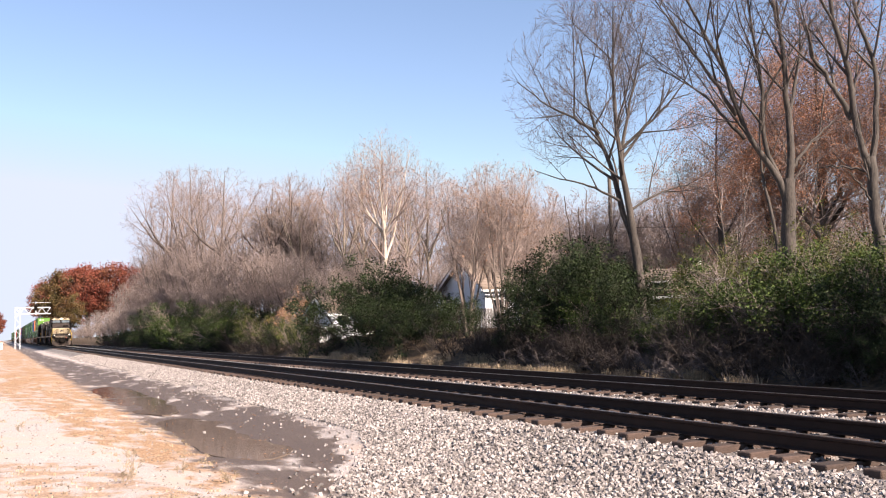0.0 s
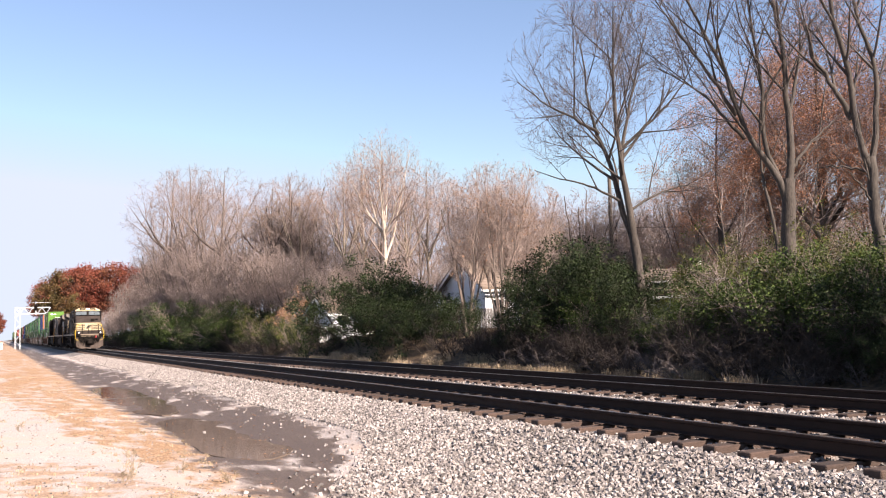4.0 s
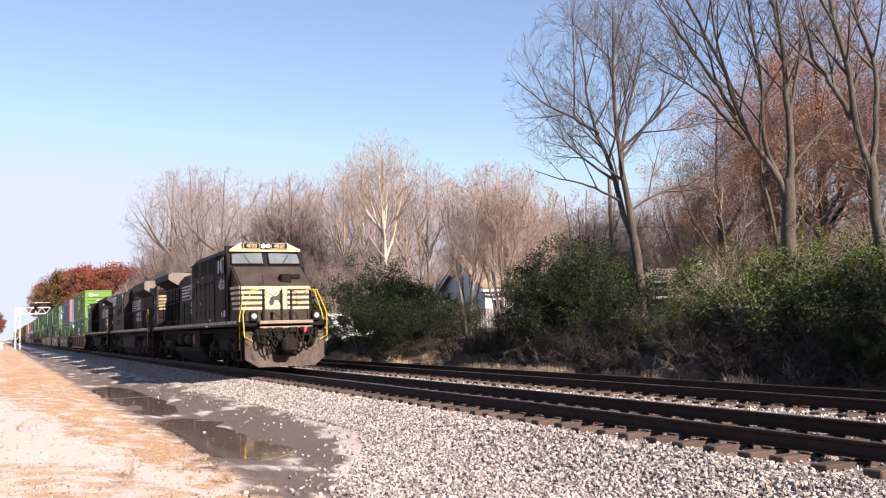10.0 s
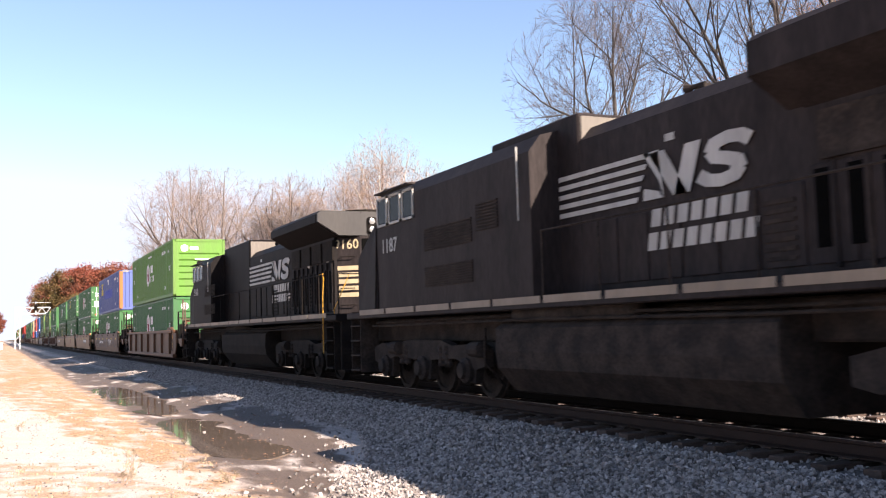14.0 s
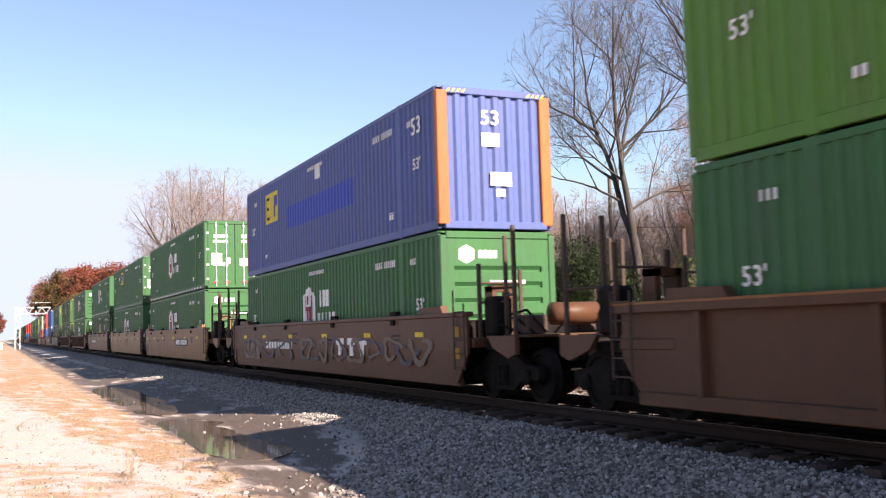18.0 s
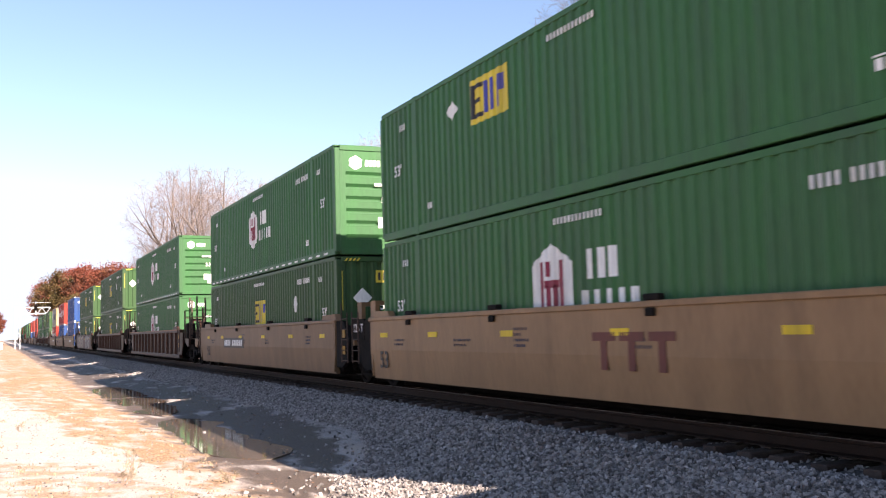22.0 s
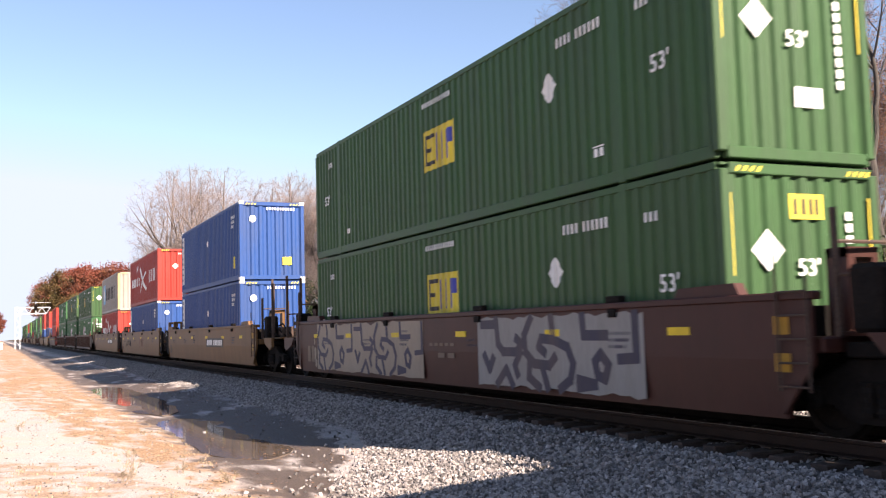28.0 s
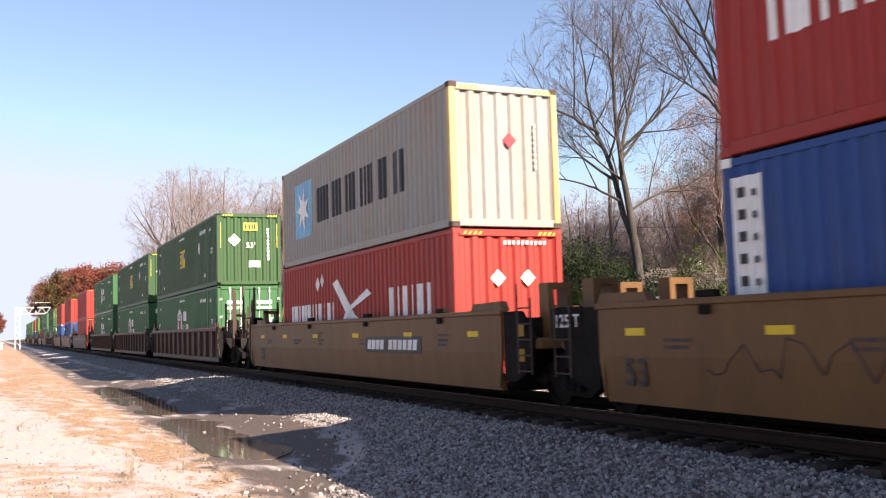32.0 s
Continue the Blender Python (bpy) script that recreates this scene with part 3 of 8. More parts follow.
def container(name, label, L, W, side, frame, end="ribs", end_mat=None, marks=(), end_kind="", post=None, casting=None, strip=False, H=2.896):
    """A freight container: frame, ribbed sides, roof, and the end that faces the way it runs."""
    root = tagged(new(name), label, "container", "containers on the train")
    hw, hl = W / 2, L / 2
    post = post or frame
    end_mat = end_mat or side
    x = hw - 0.006
    stops = [-hl + 0.16, hl - 0.16]
    if L > 14:
        stops = [-hl + 0.16, -6.16, -6.0, 6.0, 6.16, hl - 0.16]
    for s in (-1, 1):
        bm = B()
        for a, b in zip(stops[::2], stops[1::2]):
            corrugated(bm, "x", s * x, -s, a, b, 0.18, H - 0.10, 0.262, 0.034)
        part("side_panel", bm, side, root)
        part("top_rail", box(B(), s * (hw - 0.07), s * hw, -hl + 0.1, hl - 0.1, H - 0.11, H - 0.012, 0.01), frame, root)
        part("bottom_rail", box(B(), s * (hw - 0.09), s * hw, -hl + 0.1, hl - 0.1, 0.02, 0.19, 0.012), frame, root)
        for e in (-1, 1):
            part("corner_post", box(B(), s * (hw - (0.24 if post is M["orange"] else 0.14)), s * hw, e * (hl - 0.15), e * (hl - 0.002), 0.1, H - 0.1, 0.015), post, root)
        if L > 14:
            for y in (-6.08, 6.08):
                part("lifting_post", box(B(), s * (hw - 0.12), s * (hw + 0.004), y - 0.08, y + 0.08, 0.02, H - 0.01, 0.012), frame, root)
    # the lifting castings stand at the forty-foot places
    cast = None
    for y in ((-6.08, 6.08) if L > 14 else (-hl + 0.085, hl - 0.085)):
        for s in (-1, 1):
            for z in (0.0, H - 0.118):
                m = pose(s * (hw - 0.085), y, z)
                if cast is None:
                    cast = part("corner_casting", box(B(), -0.09, 0.09, -0.09, 0.09, 0, 0.118, 0.012), casting or frame, root)
                    cast.matrix_basis = m
                else:
                    same("corner_casting", cast, m, root)
    part("roof", box(B(), -hw + 0.03, hw - 0.03, -hl + 0.05, hl - 0.05, H - 0.05, H - 0.02), frame, root)
    part("floor_frame", box(B(), -hw + 0.09, hw - 0.09, -hl + 0.1, hl - 0.1, 0.05, 0.16), frame, root)
    part("end_header", box(B(), -hw + 0.14, hw - 0.14, -hl + 0.005, -hl + 0.12, H - 0.16, H - 0.02, 0.012), frame, root)
    part("end_sill", box(B(), -hw + 0.14, hw - 0.14, -hl + 0.005, -hl + 0.12, 0.02, 0.17, 0.012), frame, root)
    part("rear_end", corrugated(B(), "y", hl - 0.03, -1, -hw + 0.14, hw - 0.14, 0.1, H - 0.1, 0.29, 0.036), side, root)
    ye = -hl + 0.03
    if end == "corr":
        part("front_end", corrugated(B(), "y", ye, 1, -hw + 0.14, hw - 0.14, 0.17, H - 0.16, 0.30, 0.045), end_mat, root)
        bm = B()
        for s in (-1, 1):
            for k in range(4):
                a = s * (hw - 0.22 - 0.11 * k)
                end_plate(bm, -hl + 0.004, [(a, H - 0.13), (a + 0.05, H - 0.13), (a + 0.10, H - 0.06), (a + 0.05, H - 0.06)])
        part("warning_stripes", bm, M["logo_y"], root, "yellow slanted height stripes")
    elif end == "ribs":
        prof = [(ye + 0.08, 0.17), (ye, 0.17)]
        for z in (0.42, 0.78, 1.10, 1.42, 1.74, 2.06):
            prof += [(ye, z), (ye + 0.06, z + 0.015), (ye + 0.06, z + 0.05), (ye, z + 0.13)]
        prof += [(ye, H - 0.16), (ye + 0.08, H - 0.16)]
        part("front_end", prism(B(), prof, "x", -hw + 0.3, hw - 0.3), end_mat, root)
        for s in (-1, 1):
            part("end_panel", box(B(), s * (hw - 0.3), s * (hw - 0.14), ye, ye + 0.08, 0.17, H - 0.16), end_mat, root)
        part("hatch", box(B(), 0.78, 0.98, ye - 0.02, ye, 0.55, 0.92, 0.01), end_mat, root)
    else:
        for s in (-1, 1):
            d = part("door", box(B(), s * 0.01, s * (hw - 0.15), ye + 0.005, ye + 0.06, 0.17, H - 0.16, 0.01), end_mat, root)
            for z in (0.4, 0.9, 1.4, 1.9, 2.3):
                part("door_panel", box(B(), s * 0.12, s * (hw - 0.25), ye - 0.006, ye + 0.004, z, z + 0.22, 0.004), end_mat, d)
            for k in (0.25, 0.68):
                part("lock_rod", tube(B(), [(s * (0.12 + k), ye - 0.035, 0.1), (s * (0.12 + k), ye - 0.035, H - 0.08)], 0.019, 8), M["white"], d)
            bm = B()
            for k in (0.25, 0.68):
                for z in (0.3, 1.2, 2.0, H - 0.25):
                    box(bm, s * (0.12 + k) - 0.05, s * (0.12 + k) + 0.05, ye - 0.06, ye, z, z + 0.06)
            part("rod_bracket", bm, M["steel"], d)
            bm = B()
            for z in (0.35, 0.95, 1.6, 2.3):
                box(bm, s * (hw - 0.2), s * (hw - 0.08), ye - 0.03, ye, z, z + 0.1)
            part("hinge", bm, M["steel"], d)
            bm = B()
            for a in range(5):
                for z, h in ((2.15, 0.14), (1.95, 0.1), (0.95, 0.16)):
                    end_plate(bm, ye - 0.008, rect(s * 0.6 - 0.32 + 0.13 * a, z, s * 0.6 - 0.22 + 0.13 * a, z + h))
            part("door_lettering", bm, M["white"], d)
        bm = end_plate(B(), ye - 0.009, rect(-1.0, 1.0, -0.55, 1.5))
        end_plate(bm, ye - 0.009, rect(-0.4, 1.05, -0.2, 1.3))
        end_plate(bm, ye - 0.009, rect(0.2, 0.95, 0.58, 1.28))
        part("notice", bm, M["white"], root, "white notice panels on the doors")
        part("notice", end_plate(B(), ye - 0.009, rect(0.66, 0.97, 1.0, 1.27)), M["logo_y"], root, "yellow notice")
        words("53'", 0.26, M["white"], root, on_end(0.78, ye - 0.012, 1.42))
        bm = B()
        for a in (-0.95, -0.45, 0.3, 0.8):
            end_plate(bm, ye - 0.009, rect(a, 0.22, a + 0.22, 0.30))
        part("reflector", bm, M["red"], root)
    xo = -hw - 0.0005
    for mk in marks:
        mk(root, xo)
    if L > 14:
        small_marks(root, xo, L)
    if strip:
        bm = B()
        for i in range(22):
            side_plate(bm, xo, rect(-hl + 0.7 + i * 0.7, 0.07, -hl + 1.02 + i * 0.7, 0.12))
        part("reflective_strip", bm, M["white"], root, "dashed white reflective strip")
    if end_kind:
        end_marks(root, ye - 0.002, end_kind)
    return root


def emp_hi(root, x):
    emp_mark(root, x, 0.75, 1.22)
    part("hazard_diamond", ribbed(B(), x, [(-4.2, 1.54), (-3.95, 1.78), (-4.2, 2.02), (-4.45, 1.78)]), M["white"], root)


def emp_front(root, x):
    emp_mark(root, x, 3.55, 1.74)
    part("hazard_diamond", ribbed(B(), x, [(4.3, 1.98), (4.52, 2.2), (4.3, 2.42), (4.08, 2.2)]), M["white"], root)


def emp_far(root, x):
    emp_mark(root, x, 5.47, 1.55, 1.45, 0.95)
    part("overpainted_panel", ribbed(B(), x, rect(2.95, 1.15, -3.05, 1.81)), M["patch"], root, "brighter blue painted-over panel")
    part("notice", ribbed(B(), x, rect(0.12, 2.22, -0.3, 2.62)), M["white"], root)
    words("53", 0.5, M["white"], root, on_side(x - 0.004, -7.02, 2.1))


def maersk_mark(root, x):
    part("emblem", ribbed40(B(), x, rect(4.68, 0.76, 3.06, 2.34)), M["skyblue"], root, "pale blue square emblem")
    star = []
    for k in range(14):
        r = (0.66, 0.26)[k % 2]
        star.append((3.87 + r * math.cos(k * math.pi / 7), 1.55 + r * math.sin(k * math.pi / 7)))
    part("emblem_star", side_plate(B(), x - 0.007, star, 0.004), M["white"], root)
    bm = B()
    y = 2.6
    for w in ((0.2, 0.2, 0.2, 0.2), (0.25, 0.15, 0.25), (0.22, 0.5), (0.22, 0.18, 0.3), (0.3, 0.3), (0.25, 0.35)):
        for a in w:
            ribbed40(bm, x, rect(y, 1.04, y - a, 1.98))
            y -= a + 0.06
        y -= 0.27
    part("painted_word", bm, M["logo_k"], root, "large dark painted word")


def sud_mark(root, x, z=1.2, h=0.52):
    bm = B()
    y = 5.2
    for w in (0.10, 0.34, 0.10, 0.16, 0.10, 0.30, 0.10, 0.12, 0.30, 0.10, 0.3, 0.12):
        ribbed40(bm, x, rect(y, z, y - w, z + h))
        y -= w + 0.16
    y = -2.6
    for w in (0.36, 0.12, 0.26, 0.12, 0.34, 0.12):
        ribbed40(bm, x, rect(y, z, y - w, z + h * 1.35))
        y -= w + 0.2
    part("painted_word", bm, M["white"], root, "white painted words")
    bm = side_plate(B(), x, [(1.3, z + 1.0), (0.9, z + 1.1), (-0.4, z + 0.15), (-1.8, z - 0.28), (-1.5, z - 0.45), (-0.1, z - 0.05)])
    side_plate(bm, x - 0.007, [(0.7, z - 0.3), (1.2, z - 0.5), (0.2, z + 0.3), (-1.3, z + 0.75), (-1.6, z + 0.62), (-0.2, z + 0.3)], 0.004)
    part("emblem_swoosh", bm, M["white"], root, "white crossed swoosh emblem")
    bm = side_plate(B(), x, [(2.6, z + 0.85), (2.42, z + 1.05), (2.6, z + 1.25), (2.78, z + 1.05)])
    side_plate(bm, x, [(2.2, z + 0.95), (2.05, z + 1.12), (2.2, z + 1.3), (2.35, z + 1.12)])
    part("hazard_diamond", bm, M["white"], root)


def seaboard_mark(root, x):
    part("name_panel", ribbed40(B(), x, rect(5.95, 0.42, 5.45, 2.65)), M["white"], root, "upright white name panel")
    bm = B()
    for i in range(8):
        side_plate(bm, x - 0.007, rect(5.84, 0.58 + i * 0.26, 5.72, 0.70 + i * 0.26), 0.004)
        side_plate(bm, x - 0.007, rect(5.60, 0.58 + i * 0.26, 5.54, 0.66 + i * 0.26), 0.004)
    part("panel_lettering", bm, M["logo_k"], root)
    part("round_mark", side_plate(B(), x, [(-0.18 + 0.13 * math.cos(a), 1.83 + 0.13 * math.sin(a)) for a in [k * math.pi / 6 for k in range(12)]]), M["white"], root)
    part("notice", ribbed40(B(), x, rect(-4.95, 0.48, -5.25, 0.92)), M["logo_y"], root)
    bm = B()
    for r in range(3):
        for pts in bars(6 - r, -4.75, 2.35 - r * 0.17, 0.045, 0.11, 0.06):
            side_plate(bm, x, pts)
    part("small_lettering", bm, M["white"], root)


W53, L53, W40, L40 = 2.591, 16.154, 2.438, 12.192
BOX = {}
BOX["hub"] = container("container", "dark green ribbed long container with white hexagon emblem", L53, W53, M["hub"], M["hub"], "ribs", None, [hub_mark], "hub", strip=True)
BOX["hubdoor"] = container("container", "dark green long container, door end with white lock rods", L53, W53, M["hub"], M["hub"], "doors", None, [hub_mark], strip=True)
BOX["lime"] = container("container", "bright lime-green long container with white hexagon emblem", L53, W53, M["lime"], M["lime"], "ribs", M["lime"], [hub_mark], "hub")
BOX["emp"] = container("container", "leaf-green long container with yellow emblem panel", L53, W53, M["emp"], M["emp"], "corr", None, [emp_hi], "emp")
BOX["empdoor"] = container("container", "leaf-green long container with yellow emblem, door end", L53, W53, M["hub"], M["hub"], "doors", None, [emp_front])
BOX["blue53"] = container("container", "blue long container with orange end posts and overpainted panel", L53, W53, M["blue"], M["blue"], "corr", M["blue"], [emp_far], "blue53", M["orange"])
BOX["sea"] = container("container", "royal blue shipping container with upright white name panel", L40, W40, M["sea"], M["sea"], "corr", M["sea"], [seaboard_mark], "seaboard", casting=M["white"])
BOX["sud"] = container("container", "red shipping container with white painted words", L40, W40, M["redbox"], M["redbox"], "corr", M["redbox"], [sud_mark], "iso")
BOX["bluepl"] = container("container", "plain blue shipping container", L40, W40, M["sea"], M["sea"], "corr", M["sea"], [], "iso")
BOX["maersk"] = container("container", "pale grey shipping container, rust-stained, with dark painted word", L40, W40, M["greybox"], M["greybox"], "corr", M["greybox"], [maersk_mark], "maersk", M["rustpost"], M["rust"], H=2.87)
BOX["redpl"] = container("container", "plain red shipping container far down the train", L40, W40, M["redbox"], M["redbox"], "corr", M["redbox"], [], "iso")

# ---- wagons, each a well car for one stack of containers ----
SPIN, RUN = [], []


def wheelset(parent, y, r, x=0.755):
    bm = tube(B(), [(-0.9, 0, 0), (0.9, 0, 0)], 0.08, 8)
    for s in (-1, 1):
        lathe(bm, [(s * (x - 0.1), r * 0.25), (s * (x - 0.075), r + 0.028), (s * (x - 0.045), r + 0.028), (s * (x - 0.035), r), (s * (x + 0.06), r - 0.004), (s * (x + 0.07), r - 0.09), (s * (x + 0.03), r - 0.11), (s * (x + 0.03), 0.17), (s * (x + 0.10), 0.14)], "x", (0, 0, 0), 22)
        box(bm, s * (x + 0.07), s * (x + 0.115), -0.12, 0.12, -0.03, 0.03)
    ws = part("wheelset", bm, M["under"], parent, "worn steel wheels on their axle")
    ws.matrix_parent_inverse = Matrix.Translation((0, y, r))
    SPIN.append((ws, r))
    return ws


def bogie(parent, y, label="four-wheeled truck"):
    """Two-axle cast truck."""
    b = part("bogie", box(B(), -1.05, 1.05, y - 0.2, y + 0.2, 0.45, 0.78, 0.02), M["under"], parent, "dark cast-steel " + label)
    for s in (-1, 1):
        xx = s * 1.0
        pts = [(y - 1.25, 0.42), (y - 1.25, 0.62), (y - 0.85, 0.66), (y - 0.38, 0.88), (y + 0.38, 0.88), (y + 0.85, 0.66), (y + 1.25, 0.62), (y + 1.25, 0.42), (y + 0.7, 0.40), (y + 0.4, 0.22), (y - 0.4, 0.22), (y - 0.7, 0.40)]
        part("side_frame", prism(B(), pts, "x", xx - 0.07, xx + 0.07), M["under"], b)
    for s in (-1, 1):
        bm = B()
        for k in (-0.18, 0, 0.18):
            lathe(bm, [(0.30 + 0.05 * i, 0.08 if i % 2 else 0.065) for i in range(8)], "z", (s * 1.09, y + k, 0), 10)
        part("spring_nest", bm, M["under"], b)
        for k in (-0.9, 0.9):
            part("bearing_cap", lathe(B(), [(0, 0.13), (s * 0.05, 0.13), (s * 0.08, 0.06)], "x", (s * 1.07, y + k, 0.46), 12), M["under"], b)
    for k in (-0.9, 0.9):
        wheelset(b, y + k, 0.46)
    return b


def graffiti(bm_, x, y0, y1, z0, z1, seed, n):
    """Loops and blocks of sprayed paint along the sill."""
    rnd = random.Random(seed)
    for i in range(n):
        y = y1 + (y0 - y1) * (i + 0.5) / n + rnd.uniform(-0.15, 0.15)
        w, h = (y1 - y0) / n * rnd.uniform(0.35, 0.6), (z1 - z0) * rnd.uniform(0.6, 0.95)
        zc = (z0 + z1) / 2 + rnd.uniform(-0.06, 0.06)
        t = rnd.uniform(0.16, 0.4)
        k0 = rnd.uniform(0, 6.28)
        outer, inner = [], []
        m = 13
        for k in range(m):
            a = k0 + 5.1 * k / (m - 1)
            e = 1 + 0.25 * math.sin(3 * a + i)
            outer.append((y + w * 0.75 * e * math.cos(a), zc + h / 2 * e * 0.85 * math.sin(a)))
            inner.append((y + w * 0.75 * e * (1 - t) * math.cos(a), zc + h / 2 * e * 0.85 * (1 - t) * math.sin(a)))
        for k in range(m - 1):
            side_plate(bm_, x - 0.0004 * (i % 3), [outer[k], outer[k + 1], inner[k + 1], inner[k]], 0.003)


def well_car(style, paintm, front, rear, label, marks=(), seed=0):
    """A well car: deep side sills, end bulkheads, platforms, rails, ladders and trucks. front and rear: True for a coupler end, False for a shared truck."""
    root = tagged(new("well_car"), label, "railway car", "well cars of the train")
    xo = 1.5
    t = 1.60
    for s in (-1, 1):
        # deep side plate, cut back at its lower ends
        lo, hi = 0.30, t - 0.04
        fa, ra = 9.55 if front else 8.45, 9.55 if rear else 8.45
        fl, rl = fa - 0.45 if front else 8.35, ra - 0.45 if rear else 8.35
        pts = [(-fa, hi), (-fa, 0.84), (-fl, lo), (rl, lo), (ra, 0.84), (ra, hi)]
        if style == "smooth":
            # upright above, leaning inwards below the crease
            prof = [(s * (xo - 0.05), hi), (s * xo, hi), (s * xo, 0.88), (s * (xo - 0.06), lo - 0.05), (s * (xo - 0.16), lo - 0.05), (s * (xo - 0.05), 0.8)]
            side = part("side_sill", prism(B(), prof, "y", -fl, rl), paintm, root)
            for e, a, b in ((-1, fl, fa), (1, rl, ra)):
                part("sill_end", prism(B(), [(e * a, hi), (e * a, lo), (e * b, 0.84), (e * b, hi)], "x", s * (xo - 0.055), s * (xo - 0.004)), paintm, side)
            part("top_chord", box(B(), s * (xo - 0.13), s * (xo + 0.03), -fa - 0.05, ra + 0.05, t - 0.09, t, 0.015), paintm, side)
            for y in (-6.2, -2.1, 2.3, 6.0):
                part("container_guide", box(box(B(), s * (xo - 0.1), s * (xo + 0.02), y, y + 0.34, t, t + 0.09, 0.015), s * (xo + 0.004), s * (xo + 0.05), y + 0.08, y + 0.26, t - 0.2, t - 0.09, 0.01), M["under"] if s < 0 else paintm, side)
        else:
            bm = prism(B(), pts, "x", s * (xo - 0.16), s * (xo - 0.11))
            side = part("side_sill", bm, paintm, root)
            part("top_chord", box(B(), s * (xo - 0.17), s * (xo + 0.03), -fa - 0.05, ra + 0.05, t - 0.16, t - 0.02, 0.015), paintm, side)
            part("chord_edge", box(B(), s * (xo - 0.1), s * (xo + 0.034), -fa - 0.04, ra + 0.04, t - 0.055, t - 0.012, 0.01), M["chord"], side, "worn orange-brown chord edge")
            part("lower_chord", box(B(), s * (xo - 0.2), s * (xo - 0.02), -fl, rl, lo - 0.06, lo + 0.12, 0.015), paintm, side)
            rib = None
            gap = 2.62 if style == "wide" else 1.31
            for i in range(int(15.8 / gap) + 1):
                y = -7.86 + i * gap
                if rib is None:
                    rib = part("rib", prism(B(), [(s * (xo - 0.11), -0.07), (s * (xo - 0.005), -0.045), (s * (xo - 0.005), 0.045), (s * (xo - 0.11), 0.07)], "z", lo + 0.11, t - 0.13), M["rib_lit"] if style == "ribbed" else paintm, side)
                    rib.matrix_basis = pose(0, y, 0)
                else:
                    same("rib", rib, pose(0, y, 0), side)
        # raised guide wedges at the well's ends
        for e in (-1, 1):
            part("corner_guide", prism(B(), [(e * 8.5, t - 0.02), (e * 7.3, t - 0.02), (e * 7.4, t + 0.12), (e * 8.4, t + 0.14)], "x", s * (xo - 0.16), s * (xo - 0.02)), paintm, root)
    part("well_floor", box(B(), -1.3, 1.3, -8.3, 8.3, 0.22, 0.34), M["under"], root)
    for e, single in ((-1, front), (1, rear)):
        y0, y1 = e * 8.4, e * (11.35 if single else 9.55)
        part("end_platform", box(B(), -1.40, 1.40, y0, e * 9.6, 0.95, 1.12, 0.02), paintm, root)
        part("bulkhead", prism(B(), [(e * 8.45, 0.3), (e * 9.2, 0.95), (e * 9.2, 1.45), (e * 8.3, 1.45), (e * 8.3, 0.3)], "x", -1.3, 1.3), M["under"], root)
        part("draft_sill", box(B(), -0.36, 0.36, e * 9.0, y1, 0.72, 1.12, 0.02), M["under"], root)
        # warning panels and grab irons
        for s in (-1, 1):
            l = B()
            for yy in (9.12, 9.55):
                tube(l, [(s * 1.55, e * yy, 0.55), (s * 1.55, e * yy, 2.0 if e < 0 and yy < 9.3 else 1.75)], 0.016, 6)
            for z in (0.6, 0.85, 1.1, 1.35, 1.6):
                tube(l, [(s * 1.55, e * 9.12, z), (s * 1.55, e * 9.55, z)], 0.014, 6)
            part("ladder", l, M["rust"], root)
        bm = B()
        for z in (0.75, 1.15):
            side_plate(bm, -xo - 0.002, rect(e * 9.02, z, e * 9.24, z + 0.2))
        if e < 0:
            part("warning_panel", bm, M["warn"], root, "yellow warning panels")
        else:
            bm.free()
        if single:
            part("platform_grating", box(B(), -1.1, 1.1, e * 9.6, e * 11.1, 1.12, 1.17, 0.01), paintm, root)
            for s in (-1, 1):
                part("platform_side", prism(B(), [(e * 10.15, 1.16), (e * 11.15, 1.16), (e * 11.15, 0.86), (e * 10.9, 0.78), (e * 10.35, 0.95)], "x", s * 1.32, s * 1.40), paintm, root)
            part("coupler", box(box(B(), -0.12, 0.12, e * 11.2, e * 11.75, 0.78, 1.0, 0.02), -0.17, 0.17, e * 11.6, e * 11.92, 0.72, 1.06, 0.04), M["rust"], root)
            for xx, yy, h in ((-1.32, 9.75, 2.45), (-1.1, 10.35, 2.9), (-1.32, 11.05, 3.0), (1.2, 10.2, 2.9), (0.9, 11.0, 2.8), (-0.45, 9.7, 2.35)):
                part("railing_post", box(B(), xx - 0.035, xx + 0.035, e * yy - 0.03, e * yy + 0.03, 1.12, h, 0.008), M["rust"], root)
            for xa, ya, xb, yb, z in ((-1.32, 9.75, -0.45, 9.7, 2.1), (-1.32, 9.75, -1.1, 10.35, 1.75), (-1.1, 10.35, -1.32, 11.05, 1.85), (1.2, 10.2, 0.9, 11.0, 2.1)):
                part("railing_bar", tube(B(), [(xa, e * ya, z), (xb, e * yb, z)], 0.022, 6), M["rust"], root)
            bm = box(B(), -0.98, -0.88, e * 9.3, e * 9.6, 1.12, 2.05)
            box(bm, -0.62, -0.52, e * 9.3, e * 9.6, 1.12, 2.05)
            box(bm, -0.98, -0.52, e * 9.3, e * 9.6, 1.95, 2.06)
            part("stacking_frame", bm, paintm, root)
            part("brake_rigging", box(B(), -1.3, -0.92, e * 9.85, e * 10.25, 1.15, 1.85, 0.05), M["under"], root)
            for k, (xx, yy) in enumerate(((-1.2, 10.3), (-1.05, 10.55), (-0.9, 10.7))):
                part("brake_pipe", tube(B(), [(xx, e * 9.9, 1.3 + 0.1 * k), (xx, e * yy, 1.35 + 0.12 * k), (xx + 0.2, e * (yy + 0.3), 1.2)], 0.024, 6), M["under"], root)
